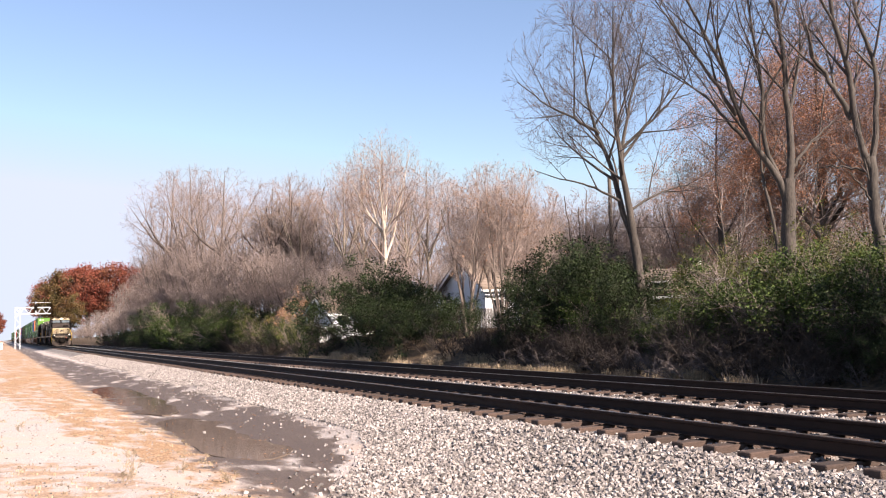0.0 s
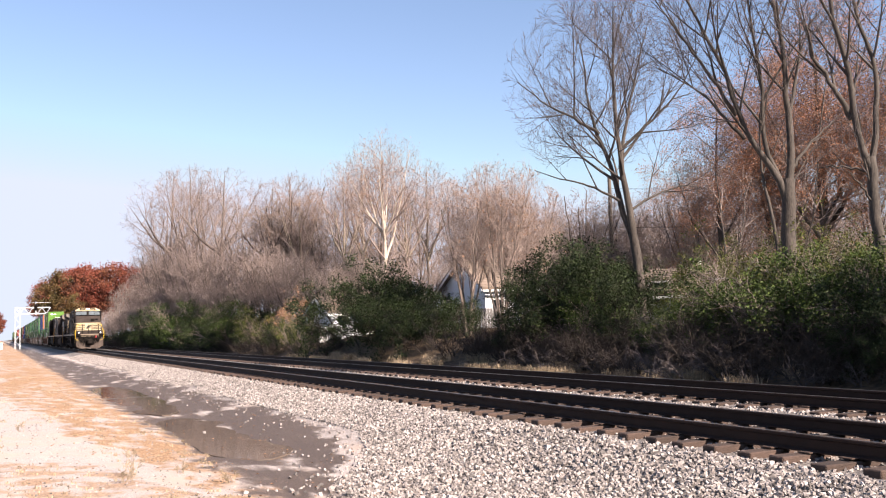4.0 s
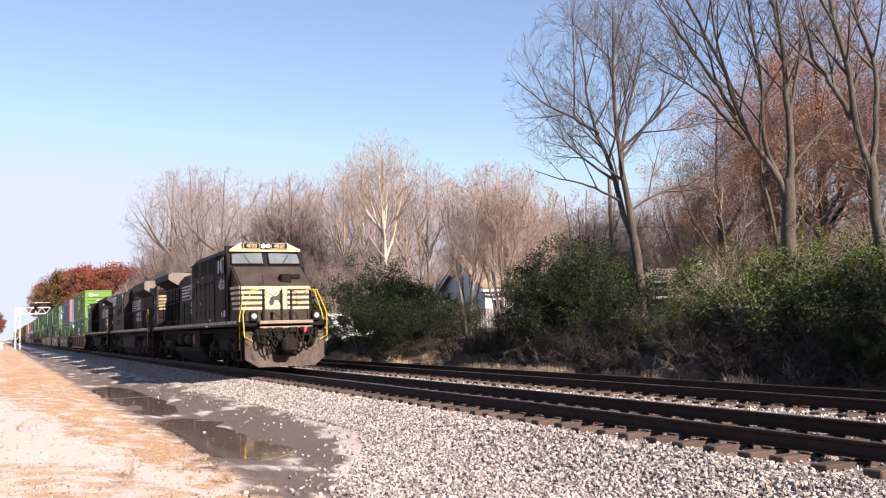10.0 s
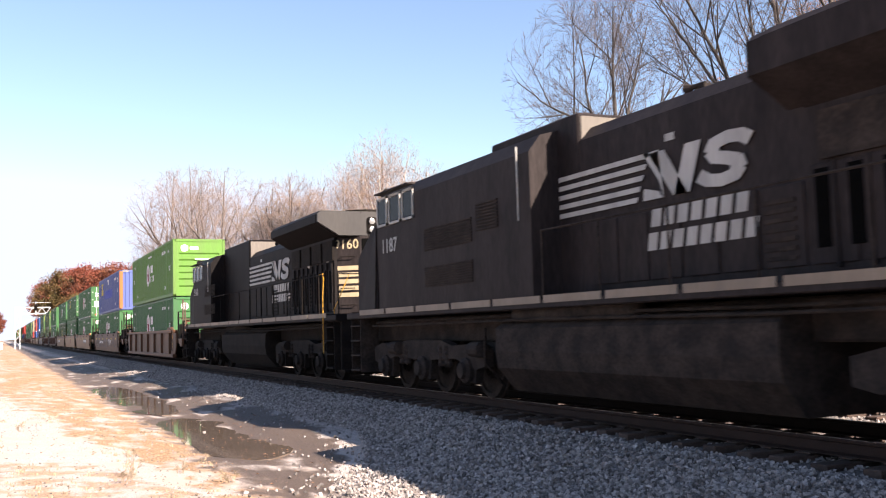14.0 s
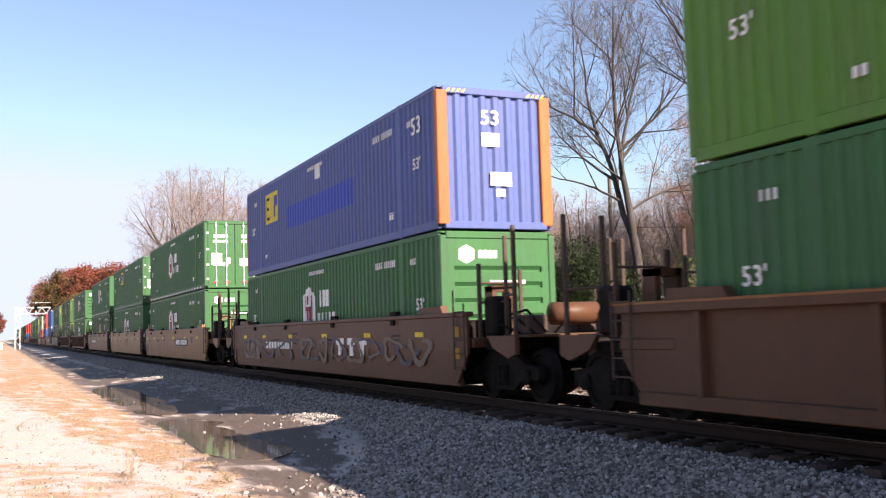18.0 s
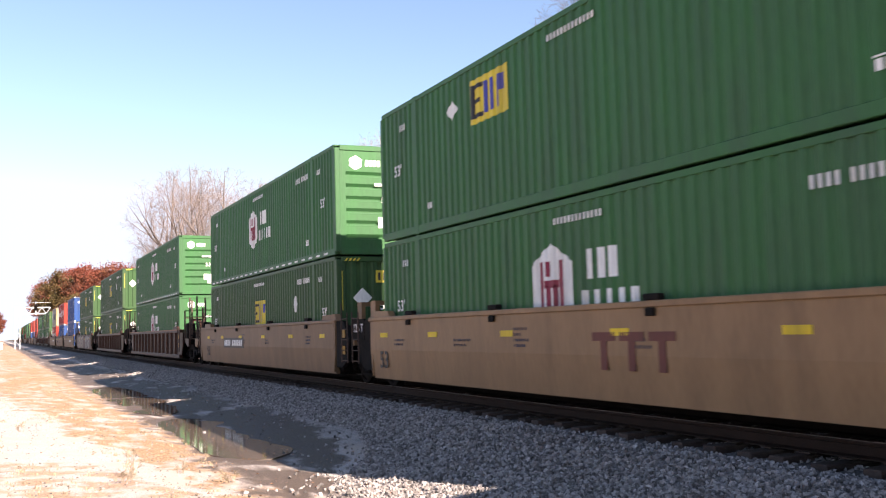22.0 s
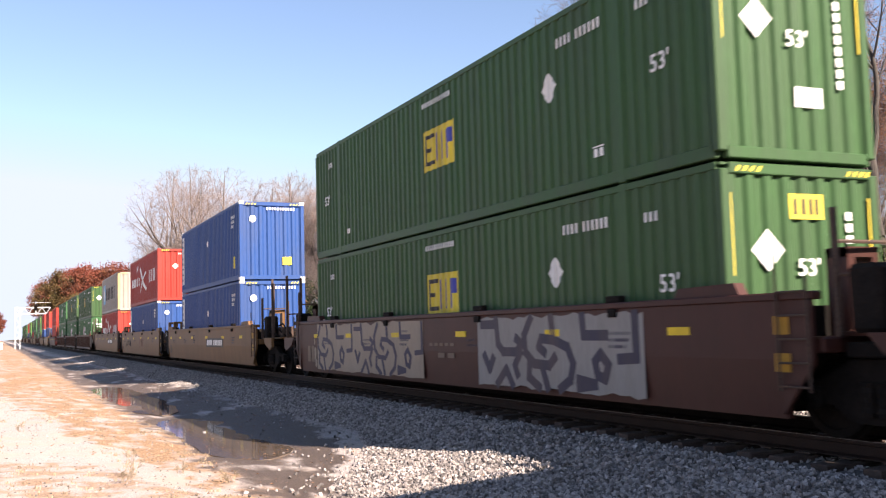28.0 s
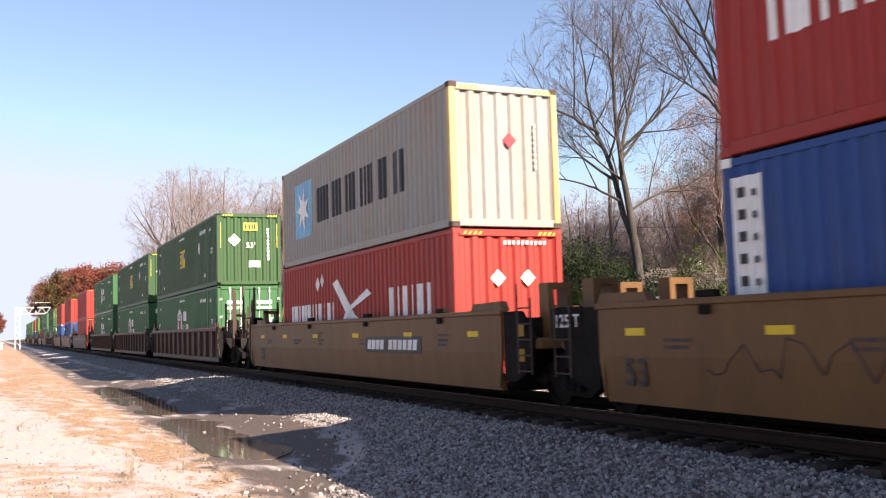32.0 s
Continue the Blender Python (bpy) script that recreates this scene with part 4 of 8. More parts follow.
            if e < 0:
                part("brake_reservoir", lathe(B(), [(-0.5, 0.05), (-0.45, 0.2), (0.45, 0.2), (0.5, 0.05)], "x", (0.2, e * 10.45, 1.52), 16), paintm, root, smooth=True)
            part("brake_valve", box(B(), -0.95, -0.55, e * 10.3, e * 10.8, 1.17, 1.5, 0.02), M["rust"], root)
            part("brake_lever", box(B(), 0.5, 0.9, e * 9.8, e * 10.1, 1.17, 1.42, 0.02), M["rust"], root)
            part("brake_wheel", lathe(B(), [(0, 0.26), (0.03, 0.28), (0.06, 0.26)], "y", (0.95, e * 10.9, 1.6), 18), M["rust"], root)
            bogie(root, e * 10.05)
            part("bolster_cover", box(B(), -1.2, 1.2, e * 9.7, e * 10.5, 0.9, 1.06, 0.02), M["under"], root)
        else:
            for xx in (-0.9, 0.5):
                bm = box(B(), xx - 0.22, xx + 0.22, e * 9.1, e * 9.4, 1.12, 1.3)
                box(bm, xx - 0.22, xx - 0.12, e * 9.1, e * 9.4, 1.3, 1.9)
                box(bm, xx + 0.12, xx + 0.22, e * 9.1, e * 9.4, 1.3, 1.9)
                box(bm, xx - 0.22, xx + 0.22, e * 9.1, e * 9.4, 1.9, 2.0)
                part("stacking_frame", bm, paintm, root)
            for s in (-1, 1):
                part("end_housing", prism(B(), [(e * 8.5, 0.42), (e * 8.5, 1.56), (e * 9.0, 1.56), (e * 9.45, 1.12), (e * 9.3, 0.6), (e * 8.9, 0.42)], "x", s * 1.36, s * 1.47), M["under"], root)
            if e > 0:
                bogie(root, e * 9.75)
                words("125 T", 0.27, M["white"], root, on_side(-1.49, 9.3, 1.28))
                part("load_plate", box(B(), -1.48, -1.44, 8.9, 9.75, 1.1, 1.58), M["under"], root)
    x = -xo - 0.004
    if style == "smooth":
        for y in (-7.2, -4.2, -1.0, 2.2, 5.2, 7.8):
            part("reflector", side_plate(B(), x, rect(y, 1.15, y - 0.42, 1.25)), M["yellow"], root, "yellow reflector on the sill")
        bm = B()
        rn = random.Random(5)
        for i in range(9):
            y = rn.uniform(-7.6, 7.4)
            for j in range(rn.randint(2, 4)):
                for pts in bars(rn.randint(4, 8), y, 0.98 + 0.09 * j, 0.03, 0.045, 0.035):
                    side_plate(bm, x, pts, 0.003)
        part("small_lettering", bm, M["spray2"], root, "rows of small dark stencilling")
    for mk in marks:
        mk(root, x)
    return root


def plate_mark(root, x, a=-1.9):
    """A black panel, its row of figures drawn as plain slanted bars, and the car's length."""
    part("number_panel", side_plate(B(), x, rect(a, 0.82, a - 3.2, 1.17)), M["logo_k"], root, "black panel")
    bm = B()
    for pts in bars(4, a - 0.14, 0.89, 0.2, 0.21, 0.06, 0.04) + bars(6, a - 1.42, 0.89, 0.2, 0.21, 0.07, 0.04):
        side_plate(bm, x - 0.007, pts, 0.004)
    part("panel_lettering", bm, M["white"], root)
    words("53", 0.5, M["logo_k"], root, on_side(x - 0.004, 7.6, 0.5))


def plate_back(root, x):
    plate_mark(root, x, 4.7)


def plate_mid(root, x):
    plate_mark(root, x, -1.25)


def ttx_mark(root, x):
    bm = B()
    for a in (-0.55, -1.2, -1.85):
        side_plate(bm, x, rect(a, 1.08, a - 0.55, 1.2))
        side_plate(bm, x, rect(a - 0.2, 0.68, a - 0.35, 1.08))
    part("painted_word", bm, M["maroon"], root, "faded maroon painted word")
    words("53", 0.5, M["logo_k"], root, on_side(x - 0.004, 7.6, 0.5))


def word_white(root, x):
    bm = B()
    for a in (-2.15, -3.0, -3.75):
        side_plate(bm, x, rect(a, 0.98, a - 0.6, 1.14))
        side_plate(bm, x, rect(a - 0.18, 0.72, a - 0.42, 0.98))
    for pts in bars(4, 4.8, 0.84, 0.24, 0.2, 0.1) + bars(6, 3.4, 0.84, 0.2, 0.2, 0.07):
        side_plate(bm, x, pts)
    part("painted_word", bm, M["white"], root, "white painted word")


def fill(x, y0, y1, z0, z1, seed, n=26):
    """A patch of sprayed ground colour with a wavy outline."""
    top = [(y0 + (y1 - y0) * i / n, z1 + 0.09 * noise.noise((i * 0.6, seed, 1))) for i in range(n + 1)]
    low = [(y0 + (y1 - y0) * i / n, z0 + 0.09 * noise.noise((i * 0.6, seed, 4))) for i in range(n + 1)]
    return side_plate(B(), x, low + top[::-1], 0.002)


def tags_brown(root, x):
    part("graffiti", fill(x, 5.6, 7.6, 0.5, 1.15, 4), M["spray4"], root, "faded sprayed graffiti")
    for seed, m, a, b in ((3, "spray2", -8, 8.2), (5, "spray4", -8, 1), (6, "spray4", 5.5, 8.2)):
        bm = B()
        graffiti(bm, x - 0.003 - 0.001 * seed, a, b, 0.45, 1.25, seed, 7)
        part("graffiti", bm, M[m], root, "faded sprayed graffiti")


def stroke(bm, x, line, w):
    """One sprayed line (y, z) of width w with blunt, overlapping joints."""
    for k, ((a0, b0), (a1, b1)) in enumerate(zip(line, line[1:])):
        g = math.hypot(a1 - a0, b1 - b0)
        u_, v_ = (a1 - a0) / g * w / 2, (b1 - b0) / g * w / 2
        p = [(a0 - u_ * 0.7 - v_, b0 - v_ * 0.7 + u_), (a1 + u_ * 0.7 - v_, b1 + v_ * 0.7 + u_), (a1 + u_ * 0.7 + v_, b1 + v_ * 0.7 - u_), (a0 - u_ * 0.7 + v_, b0 - v_ * 0.7 - u_)]
        side_plate(bm, x - 0.0005 * (k % 2), p, 0.003)


# outlines of the sprayed letters, each in a box one unit wide and high
CURL = [[(0.15, 1.0), (0.0, 0.75), (0.02, 0.5), (0.2, 0.34), (0.5, 0.32), (0.62, 0.44)], [(0.56, 1.0), (0.6, 0.68), (0.36, 0.7), (0.3, 0.58), (0.42, 0.5)], [(0.6, 0.68), (0.86, 0.58), (0.96, 0.36), (0.9, 0.14), (0.7, 0.0)], [(0.1, 0.32), (0.08, 0.14), (0.3, 0.0)], [(0.36, 0.3), (0.46, 0.0)]]
HOOK = [[(0.1, 1.0), (0.12, 0.74), (0.5, 0.74)], [(0.4, 0.5), (0.3, 0.4), (0.34, 0.22), (0.46, 0.18), (0.52, 0.36), (0.4, 0.5)], [(0.95, 1.0), (0.96, 0.46), (0.7, 0.44)], [(0.0, 0.15), (0.3, 0.1), (0.0, 0.05)]]
FORK = [[(0.05, 0.92), (0.4, 0.92)], [(0.4, 1.0), (0.44, 0.62), (0.56, 0.5), (0.86, 0.5), (0.98, 0.62), (0.86, 0.7)], [(0.1, 0.44), (0.22, 0.22), (0.32, 0.4)], [(0.4, 0.0), (0.62, 0.24), (0.76, 0.0)], [(0.95, 0.5), (0.82, 0.3), (0.88, 0.16)]]


def letters(root, x, y0, w, kinds, material, thick, label):
    """A row of outlined letters from y0 towards the front of the car."""
    bm = B()
    for i, kind in enumerate(kinds):
        for line in kind:
            stroke(bm, x, [(y0 - (i + a * 0.96) * w, 0.36 + b * 1.08) for a, b in line], thick)
    part("graffiti", bm, material, root, label)


def tags_red(root, x):
    part("graffiti", fill(x, -6.7, -1.9, 0.34, 1.46, 6), M["spray1"], root, "sprayed silver graffiti")
    part("graffiti", fill(x, 0.5, 7.5, 0.34, 1.48, 8), M["spray5"], root, "bold sprayed beige letters")
    letters(root, x - 0.003, 7.45, 1.4, (CURL, HOOK, FORK, CURL, HOOK), M["spray6"], 0.1, "dark blue outlines of sprayed letters")
    letters(root, x - 0.003, -2.0, 1.55, (FORK, CURL, HOOK), M["spray2"], 0.15, "dark outlines of sprayed letters")
    bm = B()
    for y, z, w in ((7.7, 0.75, 0.12), (7.75, 1.05, 0.06), (7.62, 0.5, 0.08), (6.9, 1.5, 0.1), (5.9, 1.5, 0.07)):
        side_plate(bm, x, [(y + w * math.cos(a), z + w * 1.5 * math.sin(a)) for a in (0.2, 1.2, 2.3, 3.3, 4.4, 5.4)], 0.003)
    part("graffiti", bm, M["spray5"], root, "pale sprayed flecks")
    bm = B()
    for pts in bars(2, 8.35, 0.52, 0.26, 0.42, 0.08) + bars(5, 0.2, 0.98, 0.16, 0.06, 0.08) + bars(2, -0.2, 0.76, 0.3, 0.09, 0.14):
        side_plate(bm, x, pts)
    part("small_lettering", bm, M["spray4"], root, "faded stencilling")


def scrawl(root, x):
    bm = B()
    rnd = random.Random(4)
    p = (6.2, 0.75)
    for i in range(16):
        q_ = (p[0] - rnd.uniform(0.08, 0.28), 0.85 + rnd.uniform(-0.22, 0.3))
        tube(bm, [(x, *p), (x, *q_)], 0.007, 4)
        p = q_
    part("graffiti", bm, M["spray2"], root, "thin scrawled dark line")


CAR = {}


def car(style, paint_, front, rear, label, marks=()):
    """A well car, or a copy of the first of its kind."""
    key = (style, paint_, front, rear, marks)
    if key not in CAR:
        CAR[key] = well_car(style, M[paint_], front, rear, label, marks)
        return CAR[key]
    src = CAR[key]
    ob = copy_thing(src, Matrix())
    SPIN.extend((b, 0.46) for b in ob.children_recursive if b.name.startswith("wheelset"))
    return ob


def runs(ob, u, z=0.0):
    """ob rides with the train, u metres behind the place of its run."""
    ob.matrix_basis = pose(NEAR, u - gone(0), z)
    RUN.append((ob, u, z))


USED = set()


def load(kind, u, z):
    ob = BOX[kind]
    if kind in USED:
        ob = copy_thing(ob, Matrix())
    USED.add(kind)
    runs(ob, u, z)


TANL, BRNL = "tan steel well car with smooth deep side sills", "brown well car with upright ribs along its sides"
# place along the train, style, paint, coupler at the front, at the rear, marks, lower box, upper box
TRAIN = [
    (112.3, "wide", "rustbr", True, True, BRNL, (), "hub", "lime"),
    (136.0, "smooth", "rustbr", True, True, "brown well car covered with faded graffiti", (tags_brown, word_white), "hub", "blue53"),
    (159.9, "smooth", "tanbr", True, False, "dusty brown-tan steel well car with smooth deep side sills", (plate_mark,), "hub", "hubdoor"),
    (179.35, "smooth", "tanlt", False, False, TANL, (ttx_mark,), "hub", "empdoor"),
    (198.8, "smooth", "tanmid", False, True, TANL, (plate_back,), "emp", "hub"),
    (222.65, "ribbed", "brown", True, True, BRNL, (), "hub", "hub"),
    (246.3, "ribbed", "brown", True, True, BRNL, (), "emp", "emp"),
    (270.1, "smooth", "dred", True, True, "oxide-red well car covered with silver graffiti", (tags_red,), "emp", "emp"),
    (293.9, "smooth", "tan", True, False, TANL, (plate_mid,), "sea", "sea"),
    (314.0, "smooth", "tan", False, False, TANL, (ttx_mark, scrawl), "sea", "sud"),
    (333.8, "smooth", "tan", False, True, TANL, (plate_mark,), "sud", "maersk"),
    (357.5, "ribbed", "brown", True, False, BRNL, (), "hubdoor", "emp"),
    (377.05, "ribbed", "brown", False, False, BRNL, (), "hub", "emp"),
    (396.45, "ribbed", "brown", False, True, BRNL, (), "hub", "hub"),
    (420.2, "smooth", "brown", True, True, "plain brown well car", (), "redpl", "redpl"),
    (443.9, "smooth", "tan", True, False, TANL, (), "bluepl", "redpl"),
    (463.5, "smooth", "tan", False, True, TANL, (), "sea", "redpl"),
    (487.2, "ribbed", "brown", True, True, BRNL, (), "hub", "emp"),
    (510.9, "smooth", "tan", True, False, TANL, (), "hub", "hub"),
    (530.5, "smooth", "tan", False, True, TANL, (), "redpl", "emp"),
    (554.2, "ribbed", "brown", True, True, BRNL, (), "hub", "lime"),
    (577.9, "smooth", "tan", True, True, TANL, (), "sea", "redpl"),
    (601.6, "ribbed", "brown", True, True, BRNL, (), "hub", "hub"),
    (625.3, "smooth", "tan", True, True, TANL, (), "hub", "emp"),
    (649.0, "ribbed", "brown", True, True, BRNL, (), "emp", "hub"),
]
for u, style, pt, fr, rr, lab, mk, low, high in TRAIN:
    runs(car(style, pt, fr, rr, lab, mk), u)
    load(low, u, 0.345)
    h = 2.87 if low == "maersk" else 2.896
    load(high, u, 0.345 + h + 0.012)


# ---- the three engines ----
def engine_bogie(root, y, name="bogie"):
    """Three-axle truck with its frame, springs, brake cylinders and wheels."""
    b = part(name, box(B(), -1.1, 1.1, y - 0.4, y + 0.4, 0.6, 0.95), M["under"], root, "grimy six-wheeled engine truck")
    for s in (-1, 1):
        pts = [(y - 2.75, 0.62), (y - 2.75, 0.92), (y - 2.3, 1.02), (y - 1.4, 0.98), (y - 0.9, 1.08), (y + 0.9, 1.08), (y + 1.4, 0.98), (y + 2.3, 1.02), (y + 2.75, 0.92), (y + 2.75, 0.62), (y + 2.4, 0.55), (y + 1.5, 0.74), (y + 0.5, 0.70), (y - 0.5, 0.70), (y - 1.5, 0.74), (y - 2.4, 0.55)]
        part("side_frame", prism(B(), pts, "x", s * 1.12, s * 1.30), M["under"], b)
        for k in (-2.02, 0.0, 2.02):
            part("pedestal", prism(B(), [(y + k - 0.36, 0.72), (y + k - 0.28, 0.30), (y + k + 0.28, 0.30), (y + k + 0.36, 0.72)], "x", s * 1.12, s * 1.27), M["under"], b)
    for s in (-1, 1):
        for k in (-2.02, 0.0, 2.02):
            part("journal_box", lathe(B(), [(0, 0.24), (s * 0.08, 0.24), (s * 0.12, 0.16), (s * 0.18, 0.14)], "x", (s * 1.27, y + k, 0.53), 14), M["under"], b)
        for k in (-1.0, 1.0):
            bm = B()
            for d in (-0.14, 0.14):
                lathe(bm, [(0.58 + 0.05 * i, 0.1 if i % 2 else 0.08) for i in range(9)], "z", (s * 1.25, y + k + d, 0), 10)
            part("coil_spring", bm, M["under"], b)
        for k in (-2.6, 1.3):
            part("brake_cylinder", lathe(B(), [(-0.22, 0.08), (-0.2, 0.14), (0.2, 0.14), (0.22, 0.08)], "y", (s * 1.36, y + k, 0.92), 12), M["under"], b)
        part("sand_pipe", tube(B(), [(s * 1.35, y - 2.9, 1.3), (s * 1.35, y - 2.85, 0.7), (s * 0.9, y - 2.75, 0.25)], 0.025, 6), M["under"], b)
    for k in (-2.02, 0.0, 2.02):
        part("traction_motor", box(B(), -0.6, 0.6, y + k - 0.62, y + k + 0.3, 0.16, 0.8, 0.06), M["under"], b)
        wheelset(b, y + k, 0.533)


def rail_run(root, pts, r, m, name="handrail", label=""):
    return part(name, tube(B(), pts, r, 6), m, root, label)


def steps(root, y, d, s, m):
    """Corner steps with their side plates; d: which way the ladder faces."""
    for k in (-0.32, 0.29):
        part("step_side", box(B(), s * 1.08, s * 1.52, y + k, y + k + 0.03, 0.35, 1.75), m, root)
    for z in (0.38, 0.72, 1.06, 1.40):
        part("step", box(B(), s * 1.12, s * 1.55, y - 0.29, y + 0.29, z, z + 0.035), m, root)


def stripes_on_side(root, x, y0, y1, z0, z1, n, slant, m):
    bm = B()
    h = (z1 - z0) / (2 * n - 1)
    for i in range(n):
        z = z0 + 2 * i * h
        k0, k1 = slant * (z - z0), slant * (z + h - z0)
        side_plate(bm, x, [(y0, z), (y1 + k0, z), (y1 + k1, z + h), (y0, z + h)])
    part("stripe_band", bm, m, root, "pale speed stripes")


def side_logo(root, x, y, y_strip, z=3.0):
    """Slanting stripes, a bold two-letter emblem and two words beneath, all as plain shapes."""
    stripes_on_side(root, x, y_strip, y + 0.25, z, z + 0.66, 5, -0.5, M["greyw"])
    bm = B()
    # the first sign: a broad slanting zigzag that begins in a horse's neck; the second: a thick double bend
    for pts in ([(0.10, 0.0), (-0.34, 0.0), (-0.24, 0.10), (0.07, 0.17)], [(0.07, 0.66), (-0.28, 0.66), (-0.36, 0.0), (-0.27, 0.24)], [(-0.06, 0.64), (-0.40, 0.64), (-0.86, 0.0), (-0.56, 0.0)], [(-0.58, 0.0), (-0.90, 0.0), (-1.16, 0.64), (-0.84, 0.64)]):
        side_plate(bm, x, [(y + a, z + b) for a, b in pts])
    line = [(-2.02, 0.50), (-1.90, 0.56), (-1.66, 0.58), (-1.42, 0.54), (-1.34, 0.44), (-1.42, 0.36), (-1.62, 0.32), (-1.80, 0.27), (-1.84, 0.18), (-1.74, 0.09), (-1.50, 0.06), (-1.26, 0.09), (-1.12, 0.16)]
    for k in range(len(line) - 1):
        (a0, b0), (a1, b1) = line[k], line[k + 1]
        g = math.hypot(a1 - a0, b1 - b0)
        u_, v_ = (a1 - a0) / g, (b1 - b0) / g
        w_ = 0.10
        a0, b0, a1, b1 = a0 - 0.03 * u_, b0 - 0.03 * v_, a1 + 0.03 * u_, b1 + 0.03 * v_
        side_plate(bm, x - 0.0004 * (k % 2), [(y + a0 - v_ * w_ * 1.4, z + b0 + u_ * w_ * 0.8), (y + a1 - v_ * w_ * 1.4, z + b1 + u_ * w_ * 0.8), (y + a1 + v_ * w_ * 1.4, z + b1 - u_ * w_ * 0.8), (y + a0 + v_ * w_ * 1.4, z + b0 - u_ * w_ * 0.8)])
    part("two_part_emblem", bm, M["greyw"], root, "bold slanting two-part emblem, worn")
    bm = B()
    for pts in bars(7, y - 0.05, z - 0.38, 0.2, 0.24, 0.08, 0.05) + bars(8, y + 0.05, z - 0.7, 0.2, 0.24, 0.075, 0.05):
        side_plate(bm, x, pts)
    part("painted_word", bm, M["greyw"], root, "two painted words in worn pale letters")


def engine(label, u, facing, number, cab, block_z, hood_z, rad, tall, logo, flare, cyl_tanks, he=10.0):
    """A road engine. facing 1: cab first; -1: long hood first. Places along it are given from its middle, cab end negative."""
    root = tagged(new("locomotive"), label, "locomotive", "engines of the train")
    f = facing

    def yy(a):
        return f * a

    blk = M["black"]
    # frame, deck, pale sill stripe
    part("frame", box(B(), -0.9, 0.9, -10.6, 10.6, 1.05, 1.56, 0.03), M["under"], root)
    part("walkway_deck", box(B(), -1.55, 1.55, -10.75, 10.75, 1.58, 1.72, 0.015), blk, root)
    bm = B()
    for i in range(12):
        a = -10.0 + i * 1.66
        box(bm, -1.562, -1.548, a, a + 1.55, 1.66, 1.775)
    part("sill_stripe", bm, M["sill"], root, "dirty pale stripe along the walkway edge")
    # hood
    hb, ht = 1.72, hood_z
    prof = [(-0.93, hb), (-0.93, ht - 0.22), (-0.72, ht), (0.72, ht), (0.93, ht - 0.22), (0.93, hb)]
    part("long_hood", prism(B(), prof, "y", yy(cab[1] - 0.05), yy(he - 0.4)), blk, root)
    # rounded end of the hood
    hx = 0.93
    end = [(-hx, yy(he - 0.6)), (-hx, yy(he - 0.48)), (-0.335, yy(he)), (0.335, yy(he)), (hx, yy(he - 0.48)), (hx, yy(he - 0.6))]
    part("hood_end", prism(B(), end, "z", hb, ht + (0.15 if f < 0 else 0.0)), blk if f > 0 else M["dusty_black"], root)
    # hood doors, grilles and louvres
    k = max(cab[1] + 0.5, tall[1] + 0.3)
    while k < he - 0.8:
        part("hood_door", box(B(), -0.955, -0.925, yy(k), yy(k + 0.62), 1.9, 2.85 if k < rad[0] else 3.0, 0.008), blk, root)
        k += 0.72
    bm = B()
    for k in (2.6, 4.4, 5.6, 6.7):
        for i in range(7):
            box(bm, -0.972, -0.93, yy(k), yy(k + 0.5), 1.98 + i * 0.11, 2.03 + i * 0.11)
    part("louvre_panel", bm, M["under"], root)
    bm = B()
    for k, z in ((cab[1] + 1.2, 2.3), (2.0, 2.25), (6.4, 3.15), (8.2, 3.2), (4.9, 2.1), (0.8, 3.75)):
        side_plate(bm, -0.935, rect(yy(k), z, yy(k) - 0.2, z + 0.1))
    part("notice", bm, M["greyw"], root, "small pale stencil plates")
    side_logo(root, -0.958, logo[0], logo[1])
    # radiators overhanging the hood
    r0, r1 = rad
    z1, z0 = flare
    w = 1.53
    prof = [(-0.93, z0), (-w, z0 + 0.36), (-w, z1), (-w + 0.12, z1 + 0.1), (w - 0.12, z1 + 0.1), (w, z1), (w, z0 + 0.36), (0.93, z0)]
    part("radiator_wing", prism(B(), prof, "y", yy(r0), yy(r1)), blk, root, "overhanging radiator wings")
    cap = [(-0.92, z0 + 0.02), (-w + 0.02, z0 + 0.37), (-w + 0.02, z1), (-w + 0.13, z1 + 0.09), (w - 0.13, z1 + 0.09), (w - 0.02, z1), (w - 0.02, z0 + 0.37), (0.92, z0 + 0.02)]
    # the wings' leading end is coloured paler than their sides
    ends = [(r0 - (0.03 if f > 0 else 0.25), r0), (r1, r1 + 0.12)]
    part("wing_end", prism(B(), cap, "y", yy(ends[0][0]), yy(ends[0][1])), M["block_pale"] if f > 0 else blk, root, "paler grey end of the wings" if f > 0 else "")
    part("wing_end", prism(B(), cap, "y", yy(ends[1][0]), yy(ends[1][1])), blk if f > 0 else M["wing_grey"] if he < 9.5 else M["block_pale"], root, "" if f > 0 else "paler grey end of the wings")
    for i in range(4):
        a = r0 + 0.2 + i * (r1 - r0 - 0.3) / 4
        part("radiator_screen", box(B(), -0.99, -0.93, yy(a), yy(a + (r1 - r0) / 4 - 0.25), z0 - 0.62, z0 - 0.08), M["under"], root)
    # slots as black boxes set proud: the shade inside them is their colour
    k = r0 + 0.1
    while k < min(r1, he - 0.5):
        part("vent_slot", box(B(), -0.962, -0.92, yy(k), yy(k + 0.2), 2.08, 3.12 if f > 0 else 2.95, 0.004), M["slot"], root)
        part("door_edge", box(B(), -0.985, -0.93, yy(k + 0.26), yy(k + 0.30), 1.85, z0 - 0.66, 0.004), blk, root)
        k += 0.46
